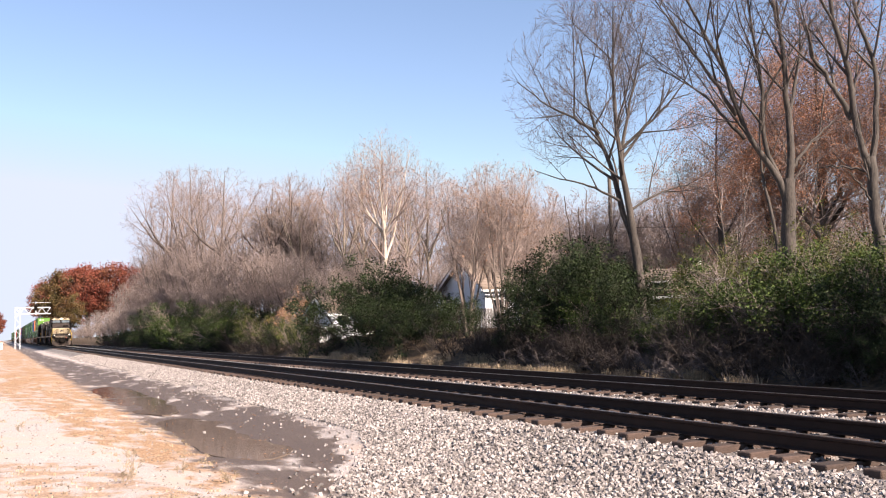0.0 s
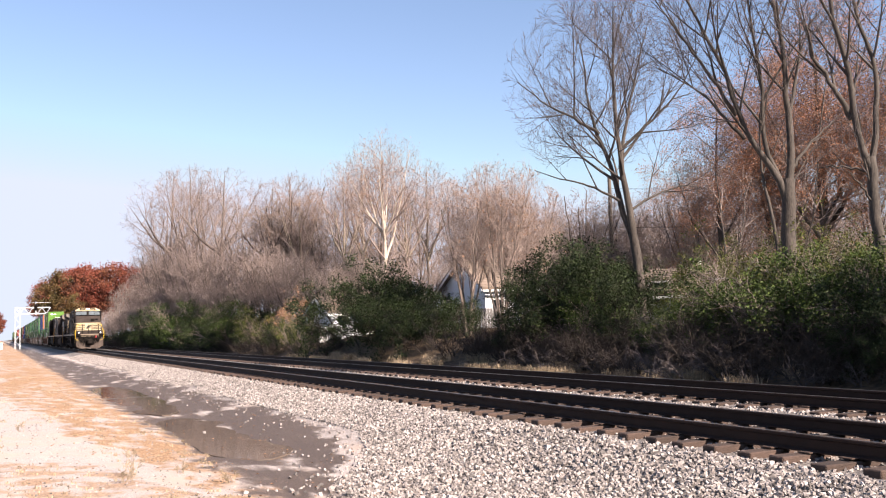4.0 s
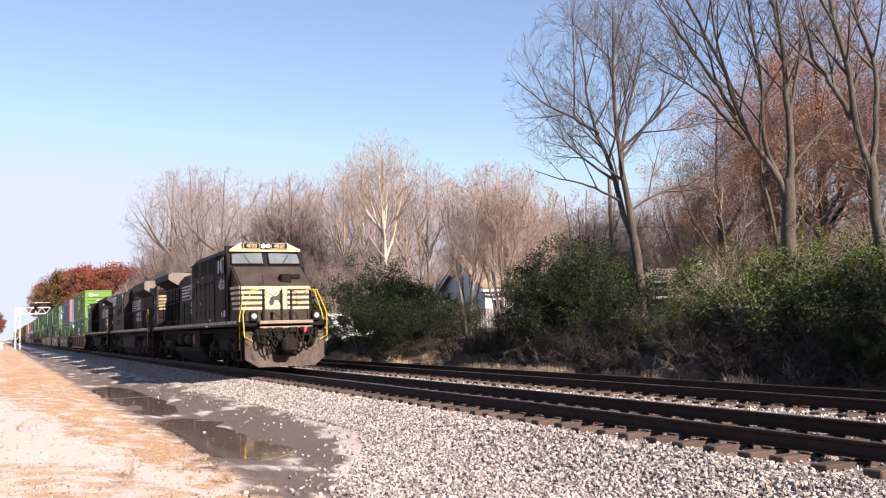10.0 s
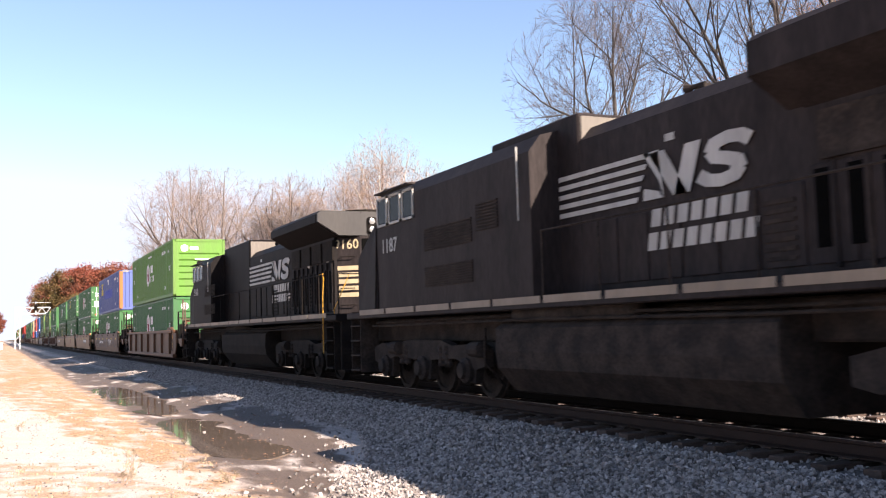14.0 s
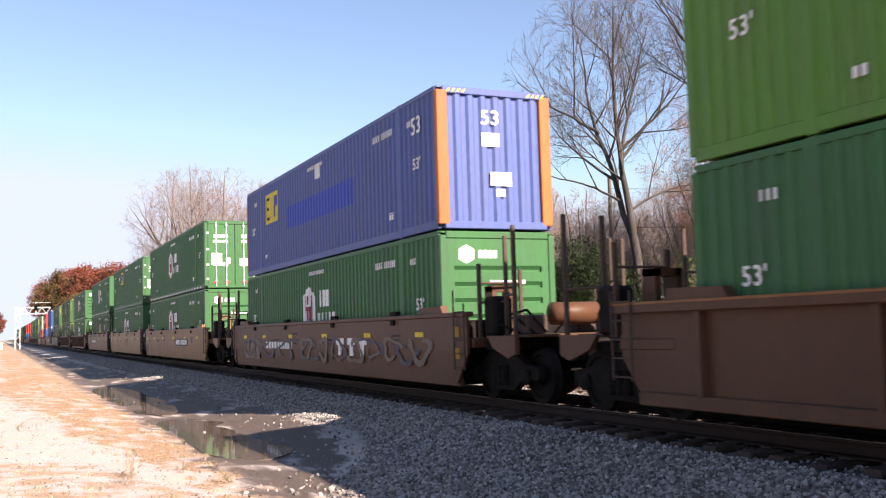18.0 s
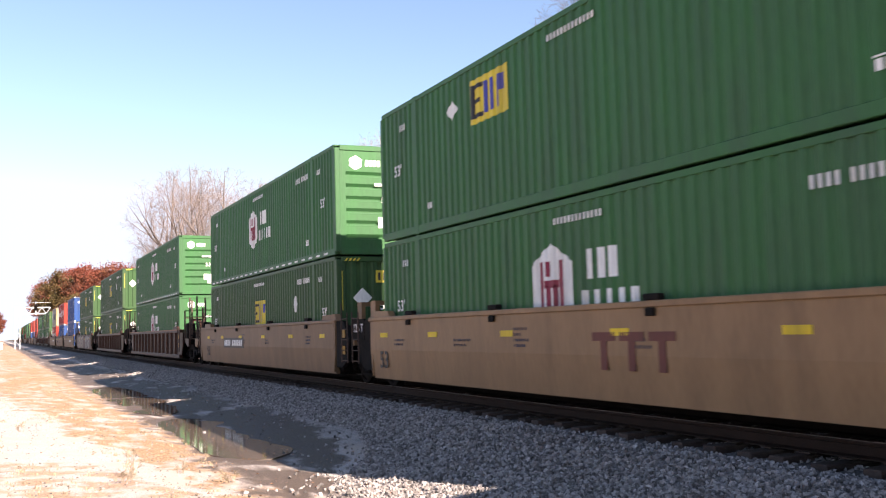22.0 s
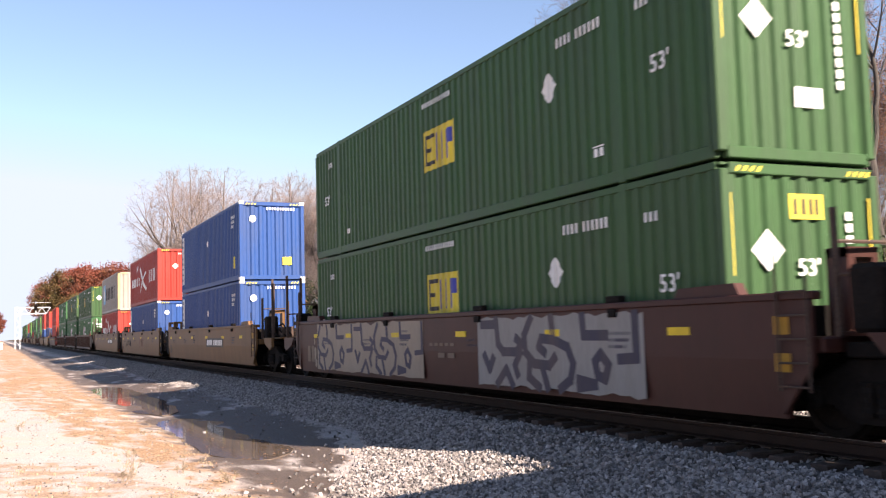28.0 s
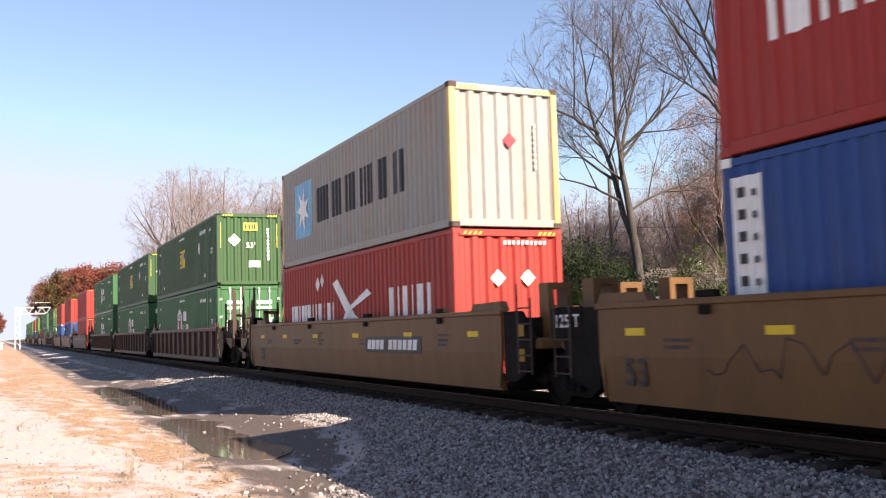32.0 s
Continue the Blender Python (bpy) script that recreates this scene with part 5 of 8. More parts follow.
    # tall blocks and roof gear
    if tall[1] > tall[0]:
        part("equipment_block", box(B(), -0.952, 0.952, yy(tall[0]), yy(tall[1]), 1.72, block_z + 0.12, 0.03), blk, root)
        # a plate paler than the block's black sides
        part("block_face", box(B(), -0.9, 0.9, yy(tall[1] - 0.01), yy(tall[1] + 0.02), ht - 0.3, block_z + 0.06, 0.004), M["block_pale"], root, "pale grey-brown end of the equipment block")
    part("exhaust_stack", box(B(), -0.45, 0.45, yy(2.7), yy(3.9), ht - 0.02, ht + 0.26, 0.06), M["rust"], root)
    hn = B()
    for k in (-0.25, 0.0, 0.25):
        lathe(hn, [(0.0, 0.03), (f * -0.3, 0.04), (f * -0.42, 0.09)], "y", (k, yy(0.9), ht + 0.22), 10)
    box(hn, -0.35, 0.35, yy(0.85), yy(0.97), ht, ht + 0.2)
    part("horn", hn, M["under"], root)
    for k in (r0 + 0.9, r0 + 2.4, r0 + 3.9):
        part("roof_fan", lathe(B(), [(z1 + 0.08, 0.6), (z1 + 0.16, 0.6), (z1 + 0.17, 0.5)], "z", (0, yy(k), 0), 18), M["under"], root)
    # cab
    c0, c1 = cab
    zt = block_z
    prof = [(-1.5, 1.6), (-1.5, zt - 0.42), (-1.28, zt - 0.14), (-0.7, zt), (0.7, zt), (1.28, zt - 0.14), (1.5, zt - 0.42), (1.5, 1.6)]
    part("cab", prism(B(), prof, "y", yy(c0 + (0.16 if f > 0 else 0.35)), yy(c1)), blk, root, "black cab and equipment housing")
    front = [(c0 - 0.22, 1.6), (c0 - 0.22, 3.78), (c0 + 0.14, zt - 0.12), (c0 + 0.36, zt - 0.04), (c0 + 0.36, 1.6)]
    part("cab_front", prism(B(), [(yy(a), b) for a, b in front], "x", -1.46 if f > 0 else -1.32, 1.46 if f > 0 else 1.32), blk, root)
    # side windows
    for a, b in ((0.18, 0.86), (0.9, 1.5)) if f > 0 else ((0.35, 0.95), (1.05, 1.7), (1.8, 2.4)):
        win = part("side_window", box(B(), -1.515, -1.49, yy(c0 + a + 0.05), yy(c0 + b - 0.05), 3.62, 4.14, 0.01), M["glass"], root)
        fr = B()
        for p, q_, r, s_ in ((a, a + 0.05, 3.56, 4.2), (b - 0.05, b, 3.56, 4.2), (a, b, 3.56, 3.61), (a, b, 4.15, 4.2)):
            box(fr, -1.53, -1.5, yy(c0 + p), yy(c0 + q_), r, s_)
        part("window_frame", fr, M["under"] if f > 0 else M["greyw"], win)
    if f > 0:
        fr = B()
        for a in (0.18, 0.46):
            box(fr, -1.545, -1.53, yy(c0 + a), yy(c0 + a + 0.05), 3.58, 4.18)
        box(fr, -1.545, -1.53, yy(c0 + 0.52), yy(c0 + 0.74), 3.7, 4.14)
        part("window_visor", fr, M["greyw"], root, "pale window edges and blind")
    part("sunshade", box(B(), -1.68, -1.5, yy(c0 + (0.0 if f > 0 else 0.6)), yy(c0 + (1.6 if f > 0 else 2.5)), 4.24, 4.27), blk, root)
    bm = B()
    gr = () if f > 0 else ((2.9, 2.84, 0.45), (2.9, 2.13, 0.4), (5.2, 3.0, 0.5))
    for k, z, h in gr:
        if c0 + k + 1.0 < c1:
            for i in range(9):
                box(bm, -1.525, -1.495, yy(c0 + k), yy(c0 + k + (2.1 if z < 3 else 0.8)), z + i * h / 9, z + (i + 0.6) * h / 9)
    if f > 0:
        housing_side(root)
        for k in (2.15, 2.75, 3.65, 4.25, 5.45, 5.95):
            for i in range(11):
                box(bm, -1.522, -1.495, yy(c0 + k), yy(c0 + k + 0.5), 3.72 + i * 0.05, 3.745 + i * 0.05)
    part("side_grille", bm, M["under"], root)
    part("cab_grab_iron", tube(B(), [(-1.56, yy(c1 - 0.3), 3.0), (-1.56, yy(c1 - 0.3), 4.2)], 0.014, 6), M["greyw"], root)
    words(number, 0.5 if f > 0 else 0.42, M["greyw"], root, on_side(-1.507, yy(c0 + (0.68 if f > 0 else 1.0)), 3.0 if f > 0 else 2.98), "road_number")
    # nose
    n0 = c0 - 1.55
    nose = [(n0, 1.6), (n0, 3.0), (n0 + 0.12, 3.12), (c0 - 0.2, 3.82), (c0 - 0.15, 1.6)]
    nb = prism(B(), [(yy(a), b) for a, b in nose], "x", -1.42, 1.42)
    for v in nb.verts:
        if v.co.y * f < c0 - 1.2:
            v.co.x *= 0.93
        if v.co.z > 3.5:
            v.co.x *= 0.93
    bmesh.ops.bevel(nb, geom=nb.edges[:], offset=0.05, segments=2, affect="EDGES")
    # the lead engine's nose is paler and browner than its cab
    part("nose", nb, M["nose_brown"] if f > 0 else blk, root, "grey-brown nose" if f > 0 else "")
    if f > 0:
        lead_face(root, n0, c0, zt, number)
    else:
        tail_face(root, number, ht, z1, he)
    # tank between the trucks
    prof = [(-1.38, 0.62), (-1.42, 0.9), (-1.40, 1.28), (-1.2, 1.45), (1.2, 1.45), (1.40, 1.28), (1.42, 0.9), (1.38, 0.62), (1.05, 0.22), (-1.05, 0.22)]
    if cyl_tanks:
        part("fuel_tank", prism(B(), [(x, min(z, 0.78) if z > 0.7 else z) for x, z in prof], "y", yy(-2.9), yy(4.0)), M["under"], root, "grimy fuel tank")
        for a, b in ((-0.6, 1.2), (1.5, 3.3)):
            part("air_reservoir", lathe(B(), [(yy(a), 0.1), (yy(a + 0.08), 0.27), (yy(b - 0.08), 0.27), (yy(b), 0.1)], "y", (-1.18, 0, 1.12), 16), M["under"], root, smooth=True)
        part("battery_box", box(B(), -1.45, -0.9, yy(-2.6), yy(-0.9), 0.75, 1.5, 0.03), M["under"], root)
        part("fuel_gauge", side_plate(B(), -1.452, rect(yy(-1.2), 0.95, yy(-1.2) - 0.18, 1.3)), M["red"], root)
    else:
        tk = prism(B(), prof, "y", yy(-3.4), yy(3.2))
        part("fuel_tank", tk, M["under"], root, "long rounded fuel tank")
        part("air_reservoir", lathe(B(), [(yy(-3.0), 0.08), (yy(-2.9), 0.17), (yy(0.4), 0.17), (yy(0.5), 0.08)], "y", (-1.2, 0, 1.52), 14), M["under"], root, smooth=True)
    # pipes under the walkway
    bm = B()
    for x, z in ((-1.3, 1.5), (-1.38, 1.42)):
        tube(bm, [(x, -9.4, z), (x, -3, z - 0.04), (x, 2, z), (x, 9.4, z - 0.02)], 0.025, 6)
    part("side_pipe", bm, M["under"], root)
    for e in (-1, 1):
        engine_bogie(root, e * 6.8)
        part("coupler", box(box(B(), -0.13, 0.13, e * 10.6, e * 11.05, 0.76, 1.0, 0.02), -0.19, 0.19, e * 10.9, e * 11.24, 0.70, 1.06, 0.05), M["under"], root)
        for s in (-1, 1):
            steps(root, e * 10.2, e, s, M["under"])
        for i, x in enumerate((-0.75, -0.6, 0.55, 0.7)):
            part("air_hose", tube(B(), [(x, e * 10.75, 1.2), (x + 0.03, e * 11.0, 0.95), (x * 0.8, e * 11.1, 0.6 + 0.05 * i)], 0.025, 6), M["under"], root)
    # handrails along the walkways, with their stanchions
    for s in (-1, 1):
        a0, a1 = cab[1] + 0.3, 9.5
        rail_run(root, [(s * 1.5, yy(a0), 2.95 if f > 0 else 2.78), (s * 1.5, yy(a1), 2.78)], 0.017, M["under"])
        k = a0
        while k < a1 + 0.1:
            part("stanchion", tube(B(), [(s * 1.5, yy(k), 1.7), (s * 1.5, yy(k), 2.8)], 0.016, 6), M["under"], root)
            k += 1.55
    runs(root, u)
    return root


def housing_side(root):
    """Doors, seams, grab irons, rail and small plates on the cab's side and the housing behind it."""
    for a, b in ((-5.95, -5.15), (-5.1, -4.3), (-4.2, -3.3), (-3.25, -2.4), (-2.3, -1.2)):
        d = part("housing_door", box(B(), -1.518, -1.498, a, b, 1.95, 3.5, 0.008), M["black"], root)
        part("latch", box(B(), -1.535, -1.518, b - 0.12, b - 0.05, 2.6, 2.72, 0.005), M["under"], d)
        for z in (2.15, 3.2):
            part("hinge", box(B(), -1.532, -1.518, a + 0.03, a + 0.10, z, z + 0.12, 0.004), M["under"], d)
    part("seam_batten", box(B(), -1.52, -1.498, -6.14, -6.08, 1.75, 4.26, 0.004), M["black"], root)
    part("seam_batten", box(B(), -1.515, -1.498, -8.0, -1.1, 3.55, 3.59, 0.004), M["black"], root)
    part("rain_strip", box(B(), -1.54, -1.495, -8.0, -1.05, 4.27, 4.30, 0.004), M["under"], root)
    rail_run(root, [(-1.58, -1.2, 2.86), (-1.58, -1.95, 2.82), (-1.58, -2.15, 3.32), (-1.58, -5.9, 3.36)], 0.016, M["under"])
    for y in (-2.2, -3.4, -4.6, -5.8):
        part("rail_bracket", box(B(), -1.585, -1.5, y - 0.015, y + 0.015, 3.32, 3.36), M["under"], root)
    for y in (-6.3, -7.9):
        part("grab_iron", tube(B(), [(-1.5, y, 2.1), (-1.57, y, 2.1), (-1.57, y, 3.3), (-1.5, y, 3.3)], 0.013, 6), M["under"], root)
    bm = B()
    for y, z, w, h in ((-7.75, 1.95, 0.3, 0.24), (-7.4, 1.95, 0.12, 0.2), (-7.3, 3.36, 0.16, 0.05), (-1.5, 3.35, 0.1, 0.09), (-2.75, 3.5, 0.12, 0.06), (-3.7, 3.62, 0.14, 0.05), (-3.2, 2.55, 0.08, 0.1), (-5.0, 1.84, 0.28, 0.06)):
        side_plate(bm, -1.52, rect(y, z, y - w, z + h), 0.004)
    part("notice", bm, M["greyw"], root, "small pale stencil plates")
    part("step_light", box(B(), -1.57, -1.545, -4.9, -4.55, 1.60, 1.66, 0.005), M["white"], root, "small white plate at the sill")


def lead_face(root, n0, c0, zt, number):
    """Windscreens, number boards, lights, stripes, plough, rails and hoses on the leading end."""
    # windscreens follow the sloped front
    for s in (-1, 1):
        p = [(s * 0.10, c0 - 0.19, 3.90), (s * 1.32, c0 - 0.19, 3.90), (s * 1.27, c0 + 0.06, 4.32), (s * 0.10, c0 + 0.06, 4.36)]
        bm = B()
        a = [bm.verts.new((x, y - 0.035, z)) for x, y, z in p]
        b = [bm.verts.new((x, y + 0.02, z)) for x, y, z in p]
        bm.faces.new(a), bm.faces.new(b[::-1])
        for i in range(4):
            bm.faces.new((a[i], a[(i + 1) % 4], b[(i + 1) % 4], b[i]))
        g = part("windscreen", bm, M["screen"], root)
        fr = B()
        for i in range(4):
            q0, q1 = Vector(p[i]), Vector(p[(i + 1) % 4])
            tube(fr, [q0 - Vector((0, 0.03, 0)), q1 - Vector((0, 0.03, 0))], 0.028, 6)
        part("window_seal", fr, M["under"], g)
        part("wiper", tube(B(), [(s * 0.6, c0 - 0.27, 3.88), (s * 0.85, c0 - 0.14, 4.25)], 0.012, 5), M["under"], g)
    # cream brow with two number boards and the headlights
    brow = [(c0 - 0.06, 4.38), (c0 - 0.08, 4.46), (c0 + 0.12, zt + 0.04), (c0 + 0.5, zt + 0.05), (c0 + 0.5, 4.40)]
    bm = prism(B(), brow, "x", -1.36, 1.36)
    for v in bm.verts:
        if v.co.z > 4.55:
            v.co.x *= 0.66
    part("cab_brow", bm, M["cream"], root, "cream front edge of the cab roof")
    for s in (-1, 1):
        nb = part("number_board", box(B(), s * 0.2, s * 0.86, c0 - 0.10, c0 + 0.04, 4.47, 4.72, 0.015), M["black"], root)
        bd = B()
        for a, b, c_, d_ in ((0.215, 0.845, 4.485, 4.5), (0.215, 0.845, 4.69, 4.705), (0.215, 0.23, 4.5, 4.69), (0.83, 0.845, 4.5, 4.69)):
            box(bd, s * a, s * b, c0 - 0.112, c0 - 0.10, c_, d_)
        part("number_board_rim", bd, M["cream"], nb)
        words(number, 0.19, M["cream"], root, on_end(s * 0.53, c0 - 0.112, 4.53), "road_number")
    hl = part("headlight", box(B(), -0.19, 0.19, c0 - 0.10, c0 + 0.05, 4.45, 4.72, 0.03), M["black"], root)
    for s in (-1, 1):
        part("lamp_glass", lathe(B(), [(0, 0.085), (-0.03, 0.085), (-0.035, 0.05)], "y", (s * 0.095, c0 - 0.10, 4.59), 16), M["lens"], hl)
        part("bulb", lathe(B(), [(0, 0.06), (-0.02, 0.06), (-0.03, 0.02)], "y", (s * 0.095, c0 - 0.13, 4.59), 12), M["lamp"], hl, "lit headlight")
    yf = n0 - 0.004
    # stripes across the nose
    bm = B()
    end_plate(bm, yf, rect(-1.27, 2.90, 1.27, 3.0))
    for i in range(4):
        z = 2.16 + i * 0.19
        end_plate(bm, yf, rect(-1.27, z, -0.42, z + 0.10))
        end_plate(bm, yf, rect(0.42, z, 1.27, z + 0.10))
    end_plate(bm, yf, rect(-0.40, 2.16, 0.40, 2.896))
    part("stripe_band", bm, M["cream"], root, "cream stripes and panel across the nose")
    part("nose_emblem", end_plate(B(), yf - 0.007, [(-0.22, 2.3), (-0.12, 2.32), (-0.06, 2.5), (0.06, 2.48), (0.14, 2.34), (0.2, 2.36), (0.16, 2.56), (0.24, 2.72), (0.14, 2.78), (0.04, 2.66), (-0.2, 2.62), (-0.28, 2.42)], 0.004), M["logo_k"], root, "dark plain emblem on the cream panel")
    bm = B()
    for i in range(5):
        z = 2.16 + i * 0.19
        side_plate(bm, -1.425, [(n0 + 0.4, z), (n0 + 0.7 + 0.1 * i, z), (n0 + 0.75 + 0.1 * i, z + 0.10), (n0 + 0.4, z + 0.10)])
    part("stripe_band", bm, M["cream"], root, "cream stripes wrapping onto the nose side")
    bm = B()
    for i in range(5):
        z = 2.16 + i * 0.19
        prism(bm, [(-1.324, n0 + 0.04), (-1.425, n0 + 0.4), (-1.419, n0 + 0.4), (-1.318, n0 + 0.04)], "z", z, z + 0.10)
    part("stripe_band", bm, M["cream"], root, "cream stripes round the nose corner")
    d = part("nose_door", box(B(), 0.24, 0.62, n0 + 0.12, n0 + 0.5, 3.14, 3.46, 0.02), M["under"], root)
    part("nose_panel", box(B(), 0.7, 1.0, n0 + 0.35, n0 + 0.5, 3.3, 3.45, 0.01), M["black"], root)
    for x, z0, z1 in ((-0.5, 3.05, 3.4), (0.2, 2.5, 2.95), (0.75, 2.3, 2.7)):
        part("grab_iron", tube(B(), [(x, n0 - 0.03, z0), (x, n0 - 0.08, z0 + 0.03), (x, n0 - 0.08, z1 - 0.03), (x, n0 - 0.03, z1)], 0.014, 6), M["under"], root)
    # platform, anticlimber, ditch lights
    part("front_platform", box(B(), -1.5, 1.5, -10.75, n0, 1.55, 1.72, 0.02), M["under"], root)
    part("anticlimber", box(box(B(), -0.95, 0.95, -11.0, -10.7, 1.62, 1.74, 0.02), -0.95, 0.95, -10.95, -10.7, 1.46, 1.54, 0.02), M["sill"], root, "dirty tan anticlimber")
    for s in (-1, 1):
        dl = part("ditch_light", box(B(), s * 0.98, s * 1.26, -10.85, -10.6, 1.72, 2.08, 0.03), M["black"], root)
        part("lamp_glass", lathe(B(), [(0, 0.10), (-0.03, 0.10), (-0.04, 0.05)], "y", (s * 1.12, -10.85, 1.9), 16), M["lens"], dl)
        part("bulb", lathe(B(), [(0, 0.05), (-0.02, 0.05), (-0.03, 0.02)], "y", (s * 1.12, -10.885, 1.9), 12), M["lamp_dim"], dl, "lit ditch light")
    for x in (-0.75, -0.1, 0.25, 0.95):
        part("platform_post", box(B(), x - 0.04, x + 0.04, -10.72, -10.66, 1.72, 2.82, 0.01), M["under"], root)
    for x0, x1 in ((-0.75, -0.1), (0.25, 0.95)):
        rail_run(root, [(x0, -10.69, 2.8), ((x0 + x1) / 2, -10.69, 2.62), (x1, -10.69, 2.8)], 0.014, M["under"], "safety_chain")
    # plough
    pl = [(-1.42, 0.42), (-1.42, 1.36), (1.42, 1.36), (1.42, 0.42), (1.0, 0.14), (-1.0, 0.14)]
    bm = prism(B(), pl, "y", -10.72, -10.62)
    for v in bm.verts:
        if abs(v.co.x) < 1.2:
            v.co.y -= 0.22
    part("plough", bm, mat("plough_steel", (0.080, 0.062, 0.053), 0.8, 0, 0.3, 2, 14, 0.15, (1, 1, 0.4), (0.045, 0.034, 0.029), spec=0.15), root, "dusty brown pilot plough")
    part("draft_pocket", box(B(), -0.42, 0.42, -10.98, -10.6, 0.55, 1.45, 0.04), M["under"], root)
    part("marker_lamp", lathe(B(), [(0, 0.12), (-0.04, 0.12), (-0.06, 0.05)], "y", (0.62, -10.92, 1.42), 16), M["red"], root, "red round target")
    rnd = random.Random(3)
    for i, (xa, xb, dip) in enumerate(((-1.05, -0.75, 0.5), (-0.95, -0.35, 0.75), (-0.6, -0.3, 0.62), (-0.5, 0.1, 0.45), (0.3, 0.6, 0.72), (0.35, 0.9, 0.6), (0.75, 1.05, 0.5), (-0.1, 0.35, 0.85))):
        pts = []
        for k in range(9):
            t = k / 8
            pts.append((xa + (xb - xa) * t, -10.92 - 0.16 * math.sin(math.pi * t) - 0.02 * i, 1.42 - dip * math.sin(math.pi * t) ** 0.8 + 0.08 * t))
        part("hose", tube(B(), pts, 0.028, 6), M["under"], root, "black rubber air hose")
    for x0, x1, z0, z1, y in ((-1.1, -0.5, 1.2, 1.46, -10.95), (0.5, 1.15, 1.16, 1.44, -10.95), (-0.45, -0.1, 1.3, 1.5, -11.02), (0.05, 0.42, 1.28, 1.5, -11.05), (-0.9, -0.7, 0.9, 1.2, -10.98), (0.8, 1.0, 0.85, 1.18, -10.98)):
        part("pilot_fitting", box(B(), x0, x1, y, -10.7, z0, z1, 0.05), M["under"], root)
    part("uncoupling_lever", tube(B(), [(-1.35, -10.95, 1.3), (-0.7, -11.05, 1.22), (-0.2, -11.1, 1.1), (0.3, -11.1, 1.18), (1.35, -10.95, 1.3)], 0.02, 6), M["under"], root)
    for x in (-0.9, -0.62, 0.55, 0.85):
        part("hose_receptacle", box(B(), x - 0.08, x + 0.08, -11.0, -10.75, 1.36, 1.5, 0.02), M["under"], root)
    part("coupler_knuckle", box(B(), -0.26, 0.26, -11.42, -11.0, 0.62, 1.16, 0.09), M["under"], root, "dark heavy coupler knuckle")
    # yellow corner rails
    for s in (-1, 1):
        rail_run(root, [(s * 1.52, -10.35, 0.75), (s * 1.52, -10.35, 1.85), (s * 1.3, -10.1, 2.78), (s * 0.95, -10.2, 2.82)], 0.015, M["yellow"], "corner_handrail", "yellow corner handrail")
        rail_run(root, [(s * 1.2, -10.95, 1.05), (s * 1.48, -10.9, 1.2), (s * 1.5, -10.85, 2.0), (s * 1.18, -10.75, 2.8), (s * 0.9, -10.7, 2.84)], 0.015, M["yellow"], "corner_handrail", "yellow corner handrail")


